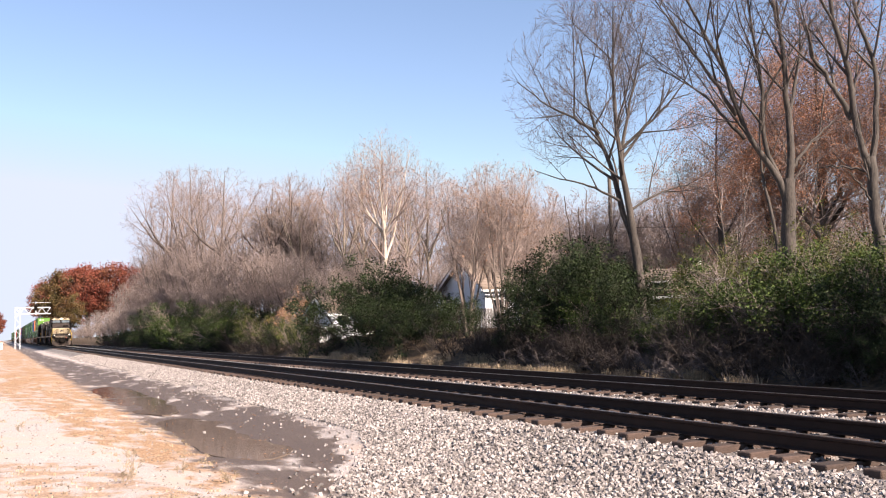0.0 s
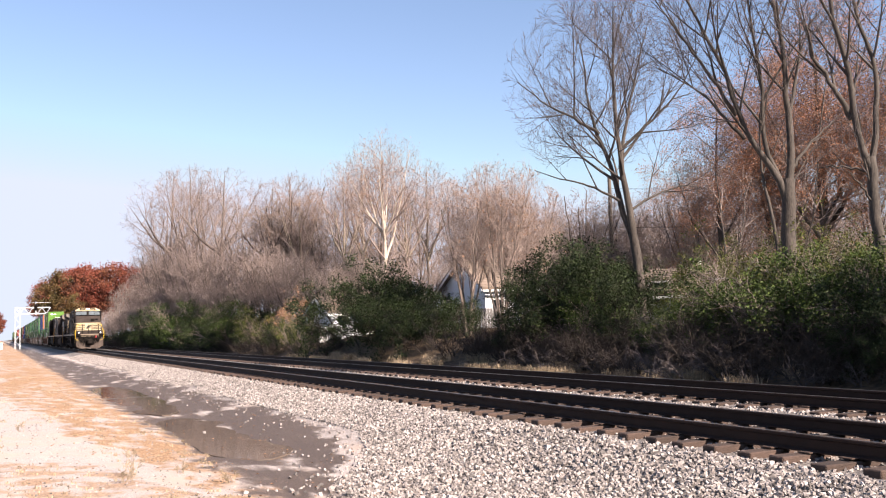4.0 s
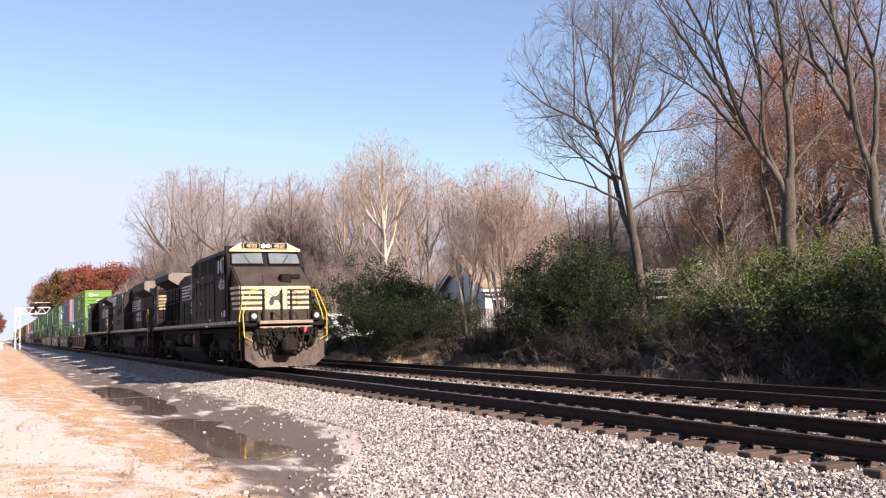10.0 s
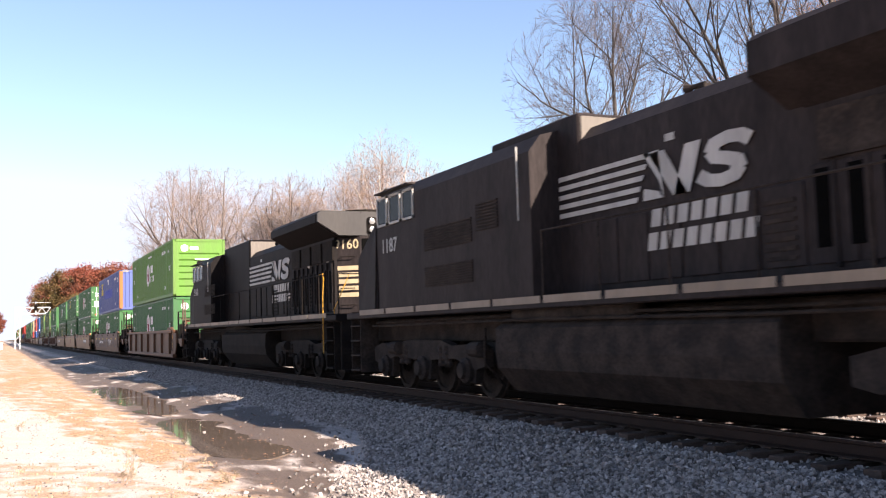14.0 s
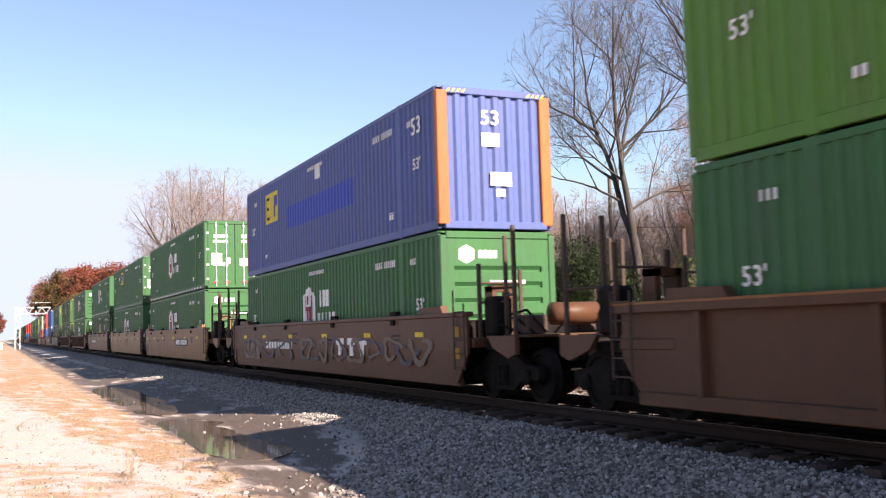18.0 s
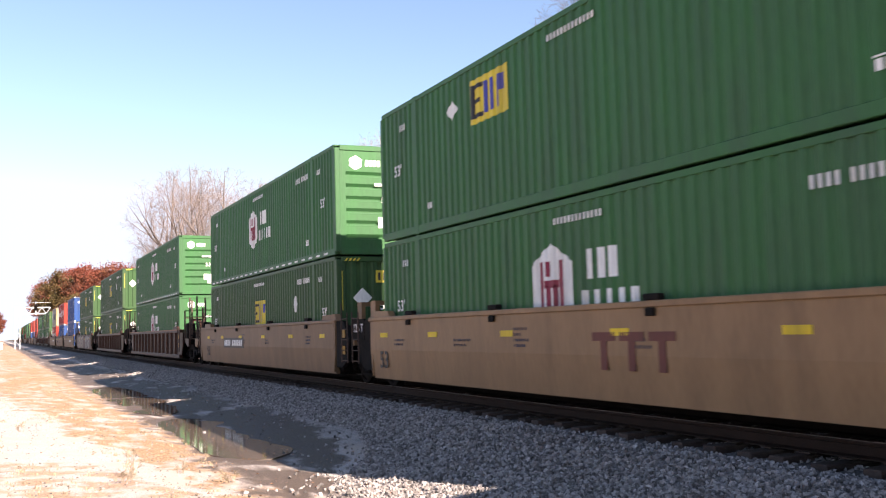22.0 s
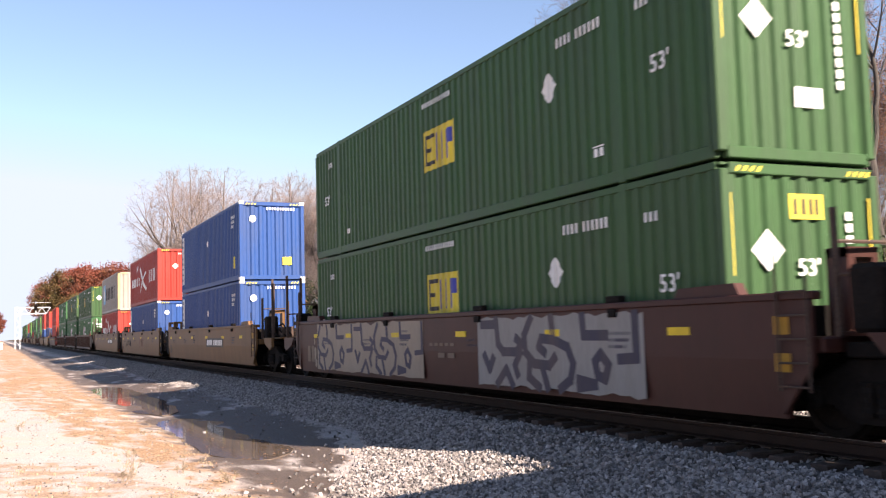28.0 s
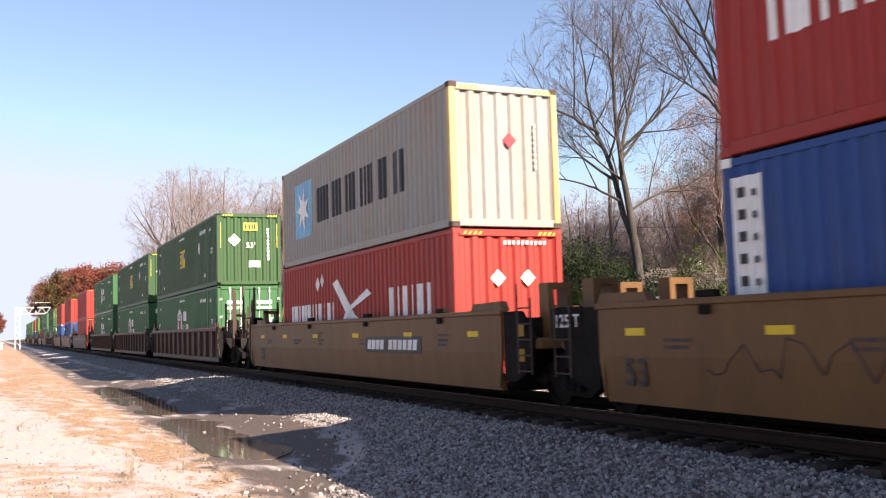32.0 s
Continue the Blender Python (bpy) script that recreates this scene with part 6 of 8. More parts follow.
def tail_face(root, number, ht, z1, he):
    """The rear end of the long hood, which leads when the engine runs backwards."""
    y = -he - 0.004
    low = he < 9.5
    zt = ht + 0.15
    zs = 2.22 if low else 2.80

    def slope(k, z, out, s=-1):
        """A point on the slanting corner of the hood end; k: from the side (0) to the flat end (1)."""
        return s * (0.93 - 0.595 * k + 0.628 * out), 0.48 - he - 0.48 * k - 0.778 * out, z

    part("emblem_panel", end_plate(B(), y, rect(-0.33, zs, 0.33, zs + 0.85)), M["cream"], root, "cream panel on the hood end")
    if low:
        for pts in ([(-0.2, 0.0), (0.02, 0.0), (0.1, 0.42), (-0.06, 0.5)], [(-0.06, 0.5), (0.1, 0.42), (0.2, 0.72), (0.02, 0.8)], [(0.02, 0.8), (0.12, 0.74), (0.3, 0.56), (0.24, 0.5)], [(0.06, 0.3), (0.1, 0.42), (0.3, 0.22), (0.28, 0.0)]):
            part("end_emblem", end_plate(B(), y - 0.007, [(a, zs + 0.02 + b) for a, b in pts], 0.004), M["block_pale"], root)
        part("end_door", box(B(), -0.28, 0.12, y - 0.02, y, 3.36, 3.78, 0.01), M["slot"], root)
    else:
        part("end_door", box(B(), -0.16, 0.16, y - 0.02, y, zs + 0.28, zs + 0.75, 0.01), M["under"], root)
    for s in (-1, 1):
        bm = B()
        for i in range(5):
            p = [slope(0.0, 0, 0.001, s)[:2], slope(1.0, 0, 0.001, s)[:2], slope(1.0, 0, 0.007, s)[:2], slope(0.0, 0, 0.007, s)[:2]]
            prism(bm, p, "z", zs + i * 0.18, zs + i * 0.18 + 0.115)
        part("stripe_band", bm, M["cream"], root, "cream stripes round the hood corner")
        p = slope(0.5, 3.52 if low else 3.98, 0.009, s)
        words(number, 0.36 if low else 0.32, M["cream"], root, Matrix.Translation(p) @ Matrix.Rotation(s * math.atan2(0.48, 0.595), 4, "Z") @ on_end(0, 0, 0), "road_number", 0.92 if low else 0.85)
    if low:
        hl = part("headlight", box(B(), -0.13, 0.13, y - 0.07, y, 3.9, 4.36, 0.05), M["under"], root)
        spots = ((0.0, 4.02), (0.0, 4.24))
    else:
        hl = part("headlight", box(B(), -0.21, 0.21, y - 0.07, y, 3.88, 4.2, 0.05), M["greyw"], root, "pale headlight housing")
        spots = ((-0.1, 4.04), (0.1, 4.04))
    for k, z in spots:
        part("lamp_glass", lathe(B(), [(0, 0.085), (-0.03, 0.085), (-0.045, 0.03)], "y", (k, y - 0.07, z), 16), M["lens"], hl)
    for z in (2.0, 2.45, 3.3, 3.82, 4.3):
        part("grab_iron", tube(B(), [slope(0.3, z, 0.0), slope(0.3, z, 0.07), slope(0.8, z, 0.07), slope(0.8, z, 0.0)], 0.013, 6), M["under"], root)
    for x in (-0.3, 0.3):
        part("roof_rail", tube(B(), [(x, y, zt), (x, y - 0.02, zt + 0.12), (x * 0.5, y + 0.1, zt + 0.12)], 0.013, 6), M["under"], root)
    part("end_platform", box(B(), -1.5, 1.5, -10.75, 0.1 - he, 1.55, 1.72, 0.02), M["under"], root)
    for x in (-1.45, -0.7, 0.7, 1.45):
        part("end_stanchion", tube(B(), [(x, -10.7, 1.7), (x, -10.7, 2.75)], 0.018, 6), M["under"], root)
    for x in (-1.45, 0.7):
        part("end_railing", tube(B(), [(x, -10.7, 2.74), (x + 0.75, -10.7, 2.74)], 0.017, 6), M["under"], root)
    part("footboard", box(B(), -1.4, 1.4, -10.95, -10.65, 0.3, 0.36), M["under"], root)
    part("pilot", box(B(), -1.4, 1.4, -10.75, -10.65, 0.36, 1.55), M["under"], root)
    for s in (-1, 1):
        c = -9.72 if low else -10.0
        rail_run(root, [(s * 1.5, c + 0.45, 2.79), (s * 1.5, c + 0.12, 2.8), (s * 1.52, c, 2.68), (s * 1.53, c + 0.06, 2.15), (s * 1.56, c - 0.04, 1.7), (s * 1.56, c - 0.04, 0.75)], 0.014, M["warn"], "corner_handrail", "yellow-orange corner handrail")
        rail_run(root, [(s * 1.5, -10.5, 0.7), (s * 1.5, -10.5, 1.85), (s * 1.1, -10.55, 2.75)], 0.013, M["warn"], "corner_handrail", "yellow corner handrail")
        rail_run(root, [(s * 0.75, -10.9, 0.6), (s * 0.75, -10.8, 1.75), (s * 0.45, -10.7, 2.7)], 0.013, M["warn"], "corner_handrail", "yellow corner handrail")


engine("black road engine with cream nose stripes and lit headlights, cab first", 43.9, 1, "4020", (-8.05, -1.05), 4.68, 4.22, (5.25, 9.6), (0.0, 0.0), (2.3, 4.5), (4.34, 3.72), True)
# the second engine is dustier than the others
CLEAN = M["black"], M["under"]
M["black"], M["under"] = M["dusty_black"], M["dusty_under"]
engine("black road engine running long hood first, flared radiators", 66.35, -1, "1187", (-9.0, -1.9), 4.5, 4.38, (3.3, 8.3), (-4.2, -1.3), (-0.4, 2.35), (4.42, 3.66), False, 9.65)
M["black"], M["under"] = CLEAN
engine("black road engine running long hood first, deep overhanging radiator block", 88.7, -1, "9160", (-9.15, -5.0), 4.56, 4.22, (4.7, 9.15), (-5.0, -0.75), (-2.45, 0.7), (4.42, 3.84), False, 9.25)


# ---- trees and undergrowth ----
M.update(
    bark=mat("grey_brown_bark", (0.066, 0.054, 0.046), 0.9, 0, 0.35, 2, 25, 0.8, (1, 1, 0.3), (0.030, 0.024, 0.020)),
    twig=mat("brown_twigs", (0.225, 0.175, 0.158), 0.9, 0, 0.25, 0.4, 6, 0),
    darktwig=mat("dark_bramble", (0.036, 0.026, 0.021), 0.9, 0, 0.3, 0.6, 6, 0),
    greytwig=mat("grey_twigs", (0.090, 0.073, 0.072), 0.9, 0, 0.25, 0.4, 6, 0),
    pinktwig=mat("pale_pinkish_twigs", (0.275, 0.213, 0.190), 0.9, 0, 0.25, 0.4, 6, 0),
    barkpale=mat("light_brown_bark", (0.13, 0.103, 0.090), 0.9, 0, 0.3, 3, 25, 0.4, (1, 1, 0.3), (0.08, 0.06, 0.05)),
    white_bark=mat("white_sycamore_bark", (0.46, 0.40, 0.34), 0.8, 0, 0.25, 1.2, 10, 0.2, tint=(0.20, 0.155, 0.12)),
    pale=mat("pale_sycamore_bark", (0.27, 0.225, 0.18), 0.85, 0, 0.3, 1.5, 12, 0.3, tint=(0.12, 0.095, 0.07)),
    orange_leaf=mat("russet_leaves", (0.34, 0.16, 0.09), 0.75, 0, 0.25, 0.5, 5, 0, tint=(0.28, 0.15, 0.10), leaf=0.45, spec=0.15),
    tan_leaf=mat("tan_leaves", (0.32, 0.18, 0.11), 0.8, 0, 0.25, 0.5, 5, 0, leaf=0.45, spec=0.15),
    red_leaf=mat("deep_red_leaves", (0.18, 0.045, 0.032), 0.75, 0, 0.25, 0.12, 5, 0, tint=(0.12, 0.06, 0.03), leaf=0.45, spec=0.15),
    olive_leaf=mat("olive_leaves", (0.075, 0.060, 0.022), 0.7, 0, 0.3, 0.2, 5, 0, tint=(0.10, 0.045, 0.02), leaf=0.45, spec=0.15),
    lime_leaf=mat("yellow_green_leaves", (0.085, 0.092, 0.021), 0.55, 0, 0.3, 0.6, 5, 0, tint=(0.05, 0.06, 0.016), leaf=0.5, spec=0.15),
    green_leaf=mat("evergreen_leaves", (0.050, 0.076, 0.016), 0.55, 0, 0.3, 0.6, 5, 0, tint=(0.028, 0.042, 0.013), leaf=0.5, spec=0.15),
    dark_leaf=mat("dark_evergreen_leaves", (0.022, 0.034, 0.012), 0.6, 0, 0.3, 0.6, 5, 0, leaf=0.5, spec=0.15),
    straw=mat("dry_grass", (0.33, 0.25, 0.165), 0.85, 0, 0.25, 1, 5, 0, leaf=0.4),
)


class Tree:
    """Branches grown by rule from a seed: a trunk, its limbs, and the twigs of the crown."""

    def __init__(self, seed, fine=2):
        self.rnd = random.Random(seed)
        self.fine = fine
        self.trunk, self.limbs, self.twigs, self.tips = ([], []), [], ([], []), []

    def limb(self, into, pts, r0, r1, sides):
        v, f = into
        rings = []
        for i, p in enumerate(pts):
            d = (pts[min(i + 1, len(pts) - 1)] - pts[max(i - 1, 0)]).normalized()
            u = d.orthogonal().normalized()
            w = d.cross(u)
            r = r0 + (r1 - r0) * i / (len(pts) - 1)
            b = len(v)
            for k in range(sides):
                a = 6.28318 * k / sides
                q_ = p + r * (math.cos(a) * u + math.sin(a) * w)
                v.append((q_.x, q_.y, q_.z))
            rings.append(b)
        for a, b in zip(rings, rings[1:]):
            for k in range(sides):
                k2 = (k + 1) % sides
                f.append((a + k, a + k2, b + k2, b + k))

    def grow(self, p, d, length, r, level, spec):
        """spec, level by level: children, child's length, angle, rise, wobble, sides, first child at, end radius."""
        rnd = self.rnd
        kids, ratio, angle, rise, wob, sides, first, taper = spec[level]
        n = 8 if level == 0 else 7 if level == 1 else 4 if level == 2 else 3
        pts, dirs = [p.copy()], []
        for i in range(n):
            d = (d + Vector((rnd.gauss(0, wob), rnd.gauss(0, wob), rnd.gauss(0, wob) + rise))).normalized()
            dirs.append(d.copy())
            pts.append(pts[-1] + d * (length / n))
        end = max(r * taper, 0.0035)
        if level == 0:
            into = self.trunk
        elif level < self.fine:
            into = ([], [])
            self.limbs.append(into)
        else:
            into = self.twigs
        self.limb(into, pts, r, end, sides)
        if level + 1 >= len(spec):
            self.tips.append(pts[-1])
            self.tips.append(pts[-2])
            return
        for c in range(kids):
            t = first + (1 - first) * ((c + rnd.random()) / kids)
            i = min(n - 1, int(t * n))
            q_ = pts[i].lerp(pts[i + 1], t * n - i)
            az = rnd.uniform(0, 6.283)
            u = dirs[i].orthogonal().normalized()
            w = dirs[i].cross(u)
            side = math.cos(az) * u + math.sin(az) * w
            an = radians(angle * rnd.uniform(0.6, 1.3))
            cd = (dirs[i] * math.cos(an) + side * math.sin(an)).normalized()
            here = r + (end - r) * t
            self.grow(q_, cd, length * ratio * rnd.uniform(0.65, 1.2) * (1.15 - 0.4 * t), max(0.0035, here * (0.66 if level == 0 else 0.46)), level + 1, spec)

    def wood(self, bark, fine, root):
        raw("trunk", *self.trunk, bark, root)
        for lv, lf in self.limbs:
            raw("limb", lv, lf, bark, root)
        tagged(raw("twig_crown", *self.twigs, fine, root), kind="stuff")


def leaf_mesh(name, pts, per, jitter, size, seed, material, parent, flat=0.0):
    """Many small leaves, each a bent pair of triangles with its own tilt."""
    rng = np.random.default_rng(seed)
    c = np.repeat(np.array([tuple(p) for p in pts]), per, axis=0)
    c = c + rng.normal(0, jitter, c.shape)
    n = len(c)
    a = rng.normal(size=(n, 3))
    a /= np.linalg.norm(a, axis=1, keepdims=True)
    b = rng.normal(size=(n, 3))
    b -= a * (a * b).sum(1, keepdims=True)
    b /= np.linalg.norm(b, axis=1, keepdims=True)
    k = np.cross(a, b)
    s = rng.uniform(size * 0.6, size * 1.3, (n, 1))
    v = np.stack([c - a * s, c + b * s * 0.5 + k * s * 0.2, c + a * s, c - b * s * 0.5 + k * s * 0.2], 1).reshape(-1, 3)
    f = (np.arange(n)[:, None] * 4 + np.arange(4)[None]).tolist()
    return raw(name, v.tolist(), f, material, parent)


UP = Vector((0, 0, 1))


def raw_np(name, v, q_, material, parent=None):
    """A mesh of quads from arrays."""
    me = bpy.data.meshes.new(name)
    n = len(q_)
    me.vertices.add(len(v))
    me.vertices.foreach_set("co", np.asarray(v, np.float32).ravel())
    me.loops.add(4 * n)
    me.loops.foreach_set("vertex_index", np.asarray(q_, np.int32).ravel())
    me.polygons.add(n)
    me.polygons.foreach_set("loop_start", np.arange(0, 4 * n, 4, dtype=np.int32))
    me.update(calc_edges=True)
    me.materials.append(material)
    ob = new(name, me)
    ob.parent = parent
    return ob


def rods(P, R, sides):
    """Tapered rods along the lines P with the radii R, as points and quads."""
    b, n = P.shape[:2]
    d = np.empty_like(P)
    d[:, 1:-1] = P[:, 2:] - P[:, :-2]
    d[:, 0], d[:, -1] = P[:, 1] - P[:, 0], P[:, -1] - P[:, -2]
    d /= np.linalg.norm(d, axis=2, keepdims=True) + 1e-9
    ref = np.where(np.abs(d[:, :1, 2:]) < 0.8, np.array([[[0, 0, 1.0]]]), np.array([[[1.0, 0, 0]]]))
    u = np.cross(d, np.broadcast_to(ref, d.shape))
    u /= np.linalg.norm(u, axis=2, keepdims=True) + 1e-9
    w = np.cross(d, u)
    a = np.arange(sides) * 2 * math.pi / sides
    ring = P[:, :, None] + R[:, :, None, None] * (np.cos(a)[None, None, :, None] * u[:, :, None] + np.sin(a)[None, None, :, None] * w[:, :, None])
    i, k = np.meshgrid(np.arange(n - 1), np.arange(sides), indexing="ij")
    k2 = (k + 1) % sides
    one = np.stack([i * sides + k, i * sides + k2, (i + 1) * sides + k2, (i + 1) * sides + k], -1).reshape(-1, 4)
    return ring.reshape(-1, 3), (one[None] + (np.arange(b) * n * sides)[:, None, None]).reshape(-1, 4)


def resample(line, n):
    """n points on a smooth line through the given ones."""
    L = np.array(line, float)
    s = np.concatenate([[0], np.cumsum(np.linalg.norm(np.diff(L, axis=0), axis=1))])
    t = np.linspace(0, s[-1], n * 4)
    fine = np.stack([np.interp(t, s, L[:, k]) for k in range(3)], 1)
    for _ in range(3):
        fine[2:-2] = (fine[:-4] + fine[1:-3] + fine[2:-2] + fine[3:-1] + fine[4:]) / 5
    return fine[np.linspace(0, len(fine) - 1, n).round().astype(int)]


def ramify(seed, stems, blobs, levels, tip):
    """Stems (line, first and last radius), then level by level branches that stay inside the crown's blobs.
    A level: spacing, angle, longest, rise, wobble, points, first child at, lift."""
    rng = np.random.default_rng(seed)
    n0 = 14
    P = np.stack([resample(ln, n0) for ln, _, _ in stems])
    P[:, 1:-1] += rng.normal(0, 0.02, P[:, 1:-1].shape)
    R = np.stack([r0 + (r1 - r0) * np.linspace(0, 1, n0) ** 0.8 for _, r0, r1 in stems])
    out = [(P, R)]
    for spacing, angle, longest, rise, wob, n, first, lift_ in levels:
        m = P.shape[1]
        total = np.linalg.norm(np.diff(P, axis=1), axis=2).sum(1)
        K = np.floor(total * (1 - first) / spacing + rng.random(len(P))).astype(int)
        par = np.repeat(np.arange(len(P)), K)
        idx = np.arange(len(par)) - np.repeat(np.cumsum(K) - K, K)
        t = first + (1 - first) * (idx + rng.random(len(par))) / K[par]
        g = t * (m - 1)
        i = np.minimum(g.astype(int), m - 2)
        fr = (g - i)[:, None]
        p = P[par, i] * (1 - fr) + P[par, i + 1] * fr
        ax = P[par, i + 1] - P[par, i]
        ax /= np.linalg.norm(ax, axis=1, keepdims=True) + 1e-9
        rp = R[par, i] * (1 - fr[:, 0]) + R[par, i + 1] * fr[:, 0]
        u = np.cross(ax, np.array([0.31, 0.87, 0.38]))
        u /= np.linalg.norm(u, axis=1, keepdims=True) + 1e-9
        w = np.cross(ax, u)
        az = 2.4 * idx + rng.uniform(0, 6.28, len(P))[par] + rng.normal(0, 0.45, len(par))
        an = np.radians(angle) * rng.uniform(0.7, 1.3, len(par))
        d = ax * np.cos(an)[:, None] + (u * np.cos(az)[:, None] + w * np.sin(az)[:, None]) * np.sin(an)[:, None]
        d[:, 2] += lift_
        d /= np.linalg.norm(d, axis=1, keepdims=True)
        far = np.zeros(len(p))
        for c, r in blobs:
            o, e = (p - np.array(c)) / np.array(r), d / np.array(r)
            a, b, k = (e * e).sum(1), (o * e).sum(1), (o * o).sum(1) - 1
            disc = b * b - a * k
            root = np.sqrt(np.maximum(disc, 0))
            ok = (disc > 0) & ((-b - root) / a < 0.8)
            far = np.maximum(far, np.where(ok, (-b + root) / a, 0))
        lump = 0.86 + 0.18 * np.sin(1.7 * p[:, 0] + seed) * np.cos(1.4 * p[:, 1] + 2.1 * p[:, 2])
        L = np.minimum(longest * (1.1 - 0.5 * t) * rng.uniform(0.6, 1.15, len(p)), far * lump * rng.uniform(0.85, 1.08, len(p)))
        keep = L > 0.16 * longest
        p, d, L, rp = p[keep], d[keep], L[keep], rp[keep]
        r0 = np.maximum(np.minimum(rp * 0.7, 0.0125 * L ** 1.15 + tip), tip)
        Q = np.empty((len(p), n, 3))
        Q[:, 0] = p
        for j in range(1, n):
            d = d + rng.normal(0, wob, d.shape) + np.array([0, 0, rise])
            d /= np.linalg.norm(d, axis=1, keepdims=True)
            Q[:, j] = Q[:, j - 1] + d * (L / (n - 1))[:, None]
        P, R = Q, r0[:, None] + (tip * 0.7 - r0)[:, None] * np.linspace(0, 1, n)[None]
        out.append((P, R))
    return out


TALL = {}


def grown(label, x, y, z, seed, stems, blobs, levels, tip, bark, fine_mat, leaf=None, per=1, lsize=0.08, jitter=0.15, keep=1.0, own=1, turn=0):
    """A tree: its first stem the trunk, the other stems and main boughs limbs, all finer wood one crown of twigs."""
    root = tagged(new("tree"), label, "tree", "trees beyond the tracks")
    got = ramify(seed, stems, blobs, levels, tip)
    if own:
        for k in range(len(stems)):
            raw_np("limb" if k else "trunk", *rods(got[0][0][k:k + 1], got[0][1][k:k + 1], 9), bark, root)
    else:
        raw_np("trunk", *rods(got[0][0], got[0][1], 7), bark, root)
    fine = got[1:]
    if own > 1:
        for k in range(len(got[1][0])):
            raw_np("limb", *rods(got[1][0][k:k + 1], got[1][1][k:k + 1], 6), bark, root)
        fine = got[2:]
    vs, qs, at_ = [], [], 0
    for k, (P, R) in enumerate(fine):
        v, q_ = rods(P, R, 5 if k == 0 and own < 2 else 4 if k == 0 else 3)
        vs.append(v)
        qs.append(q_ + at_)
        at_ += len(v)
    tagged(raw_np("twig_crown", np.concatenate(vs), np.concatenate(qs), fine_mat, root), kind="stuff")
    TALL[root.name] = max(float(P[:, :, 2].max()) for P, R in got)
    if leaf:
        tips = got[-1][0][:, 1:].reshape(-1, 3)
        rng = np.random.default_rng(seed + 1)
        clump = np.array([noise.noise(p * np.array([0.55, 0.55, 0.9])) for p in tips])
        tips = tips[(rng.random(len(tips)) < keep) & (clump > (-0.22 if keep > 0.6 else -0.02))]
        tagged(leaf_mesh("foliage", tips, per, jitter, lsize, seed, leaf, root), kind="stuff")
    root.matrix_basis = pose(x, y, z, 0, 0, turn)
    return root


AC, DP = Vector((0.908, -0.419, 0)), Vector((0.419, 0.908, 0))


def at(side, up, deep=0.0):
    return (AC * side + DP * deep + Vector((0, 0, up)))[:]


def run_of(pairs, deep=0.0):
    """A line of (aside, up), going off in depth towards its end."""
    return [at(a, b, deep * i / max(1, len(pairs) - 1)) for i, (a, b) in enumerate(pairs)]


FINE = [(0.60, 46, 4.4, 0.035, 0.05, 7, 0.2, 0.12), (0.34, 40, 2.0, 0.03, 0.07, 5, 0.28, 0.12), (0.17, 40, 0.95, 0.02, 0.09, 4, 0.2, 0.1), (0.13, 38, 0.46, 0.0, 0.10, 3, 0.15, 0.05)]
OPEN = [(0.55, 34, 3.6, 0.05, 0.05, 7, 0.25, 0.25), (0.36, 36, 1.9, 0.04, 0.08, 5, 0.2, 0.15), (0.25, 40, 0.9, 0.02, 0.10, 4, 0.15, 0.1), (0.24, 40, 0.45, 0.0, 0.12, 3, 0.1, 0.05)]

# the bare trees at the bank's top
grown("tall bare grey-barked tree with a round crown of fine twigs", 21.7, 29.75, 0.9, 23,
      [(run_of([(0.08, -0.6), (0.12, 1.27), (0.08, 2.55), (-0.05, 3.51)]), 0.23, 0.17),
       (run_of([(-0.05, 3.4), (-0.44, 4.81), (-0.93, 6.87), (-1.32, 7.91), (-1.49, 8.85), (-1.7, 11.27)], 0.5), 0.14, 0.02),
       (run_of([(-0.05, 3.4), (-0.16, 4.37), (-0.44, 6.43), (-0.59, 7.88), (-0.66, 9.81), (-0.53, 12.35)], -0.4), 0.16, 0.02),
       (run_of([(-0.44, 6.3), (-0.05, 8.37), (0.41, 10.11), (0.93, 11.86)], 0.6), 0.085, 0.018),
       (run_of([(-1.2, 7.6), (-2.46, 8.33), (-3.31, 8.7), (-4.3, 9.48)], -0.8), 0.075, 0.014),
       (run_of([(-0.5, 6.9), (0.7, 7.9), (1.7, 8.9), (2.4, 10.2)], -0.9), 0.07, 0.014),
       (run_of([(-0.2, 4.6), (0.8, 5.2), (1.9, 5.6), (3.0, 5.5)], 0.8), 0.06, 0.012),
       (run_of([(-0.5, 5.0), (-1.6, 5.7), (-2.7, 6.0), (-3.6, 6.4)], 0.9), 0.06, 0.012)],
      [(at(-0.96, 9.35), (4.0, 4.0, 3.95)), (at(0.9, 6.2), (2.6, 2.4, 1.6))], FINE, 0.0050, M["bark"], M["greytwig"], own=2)
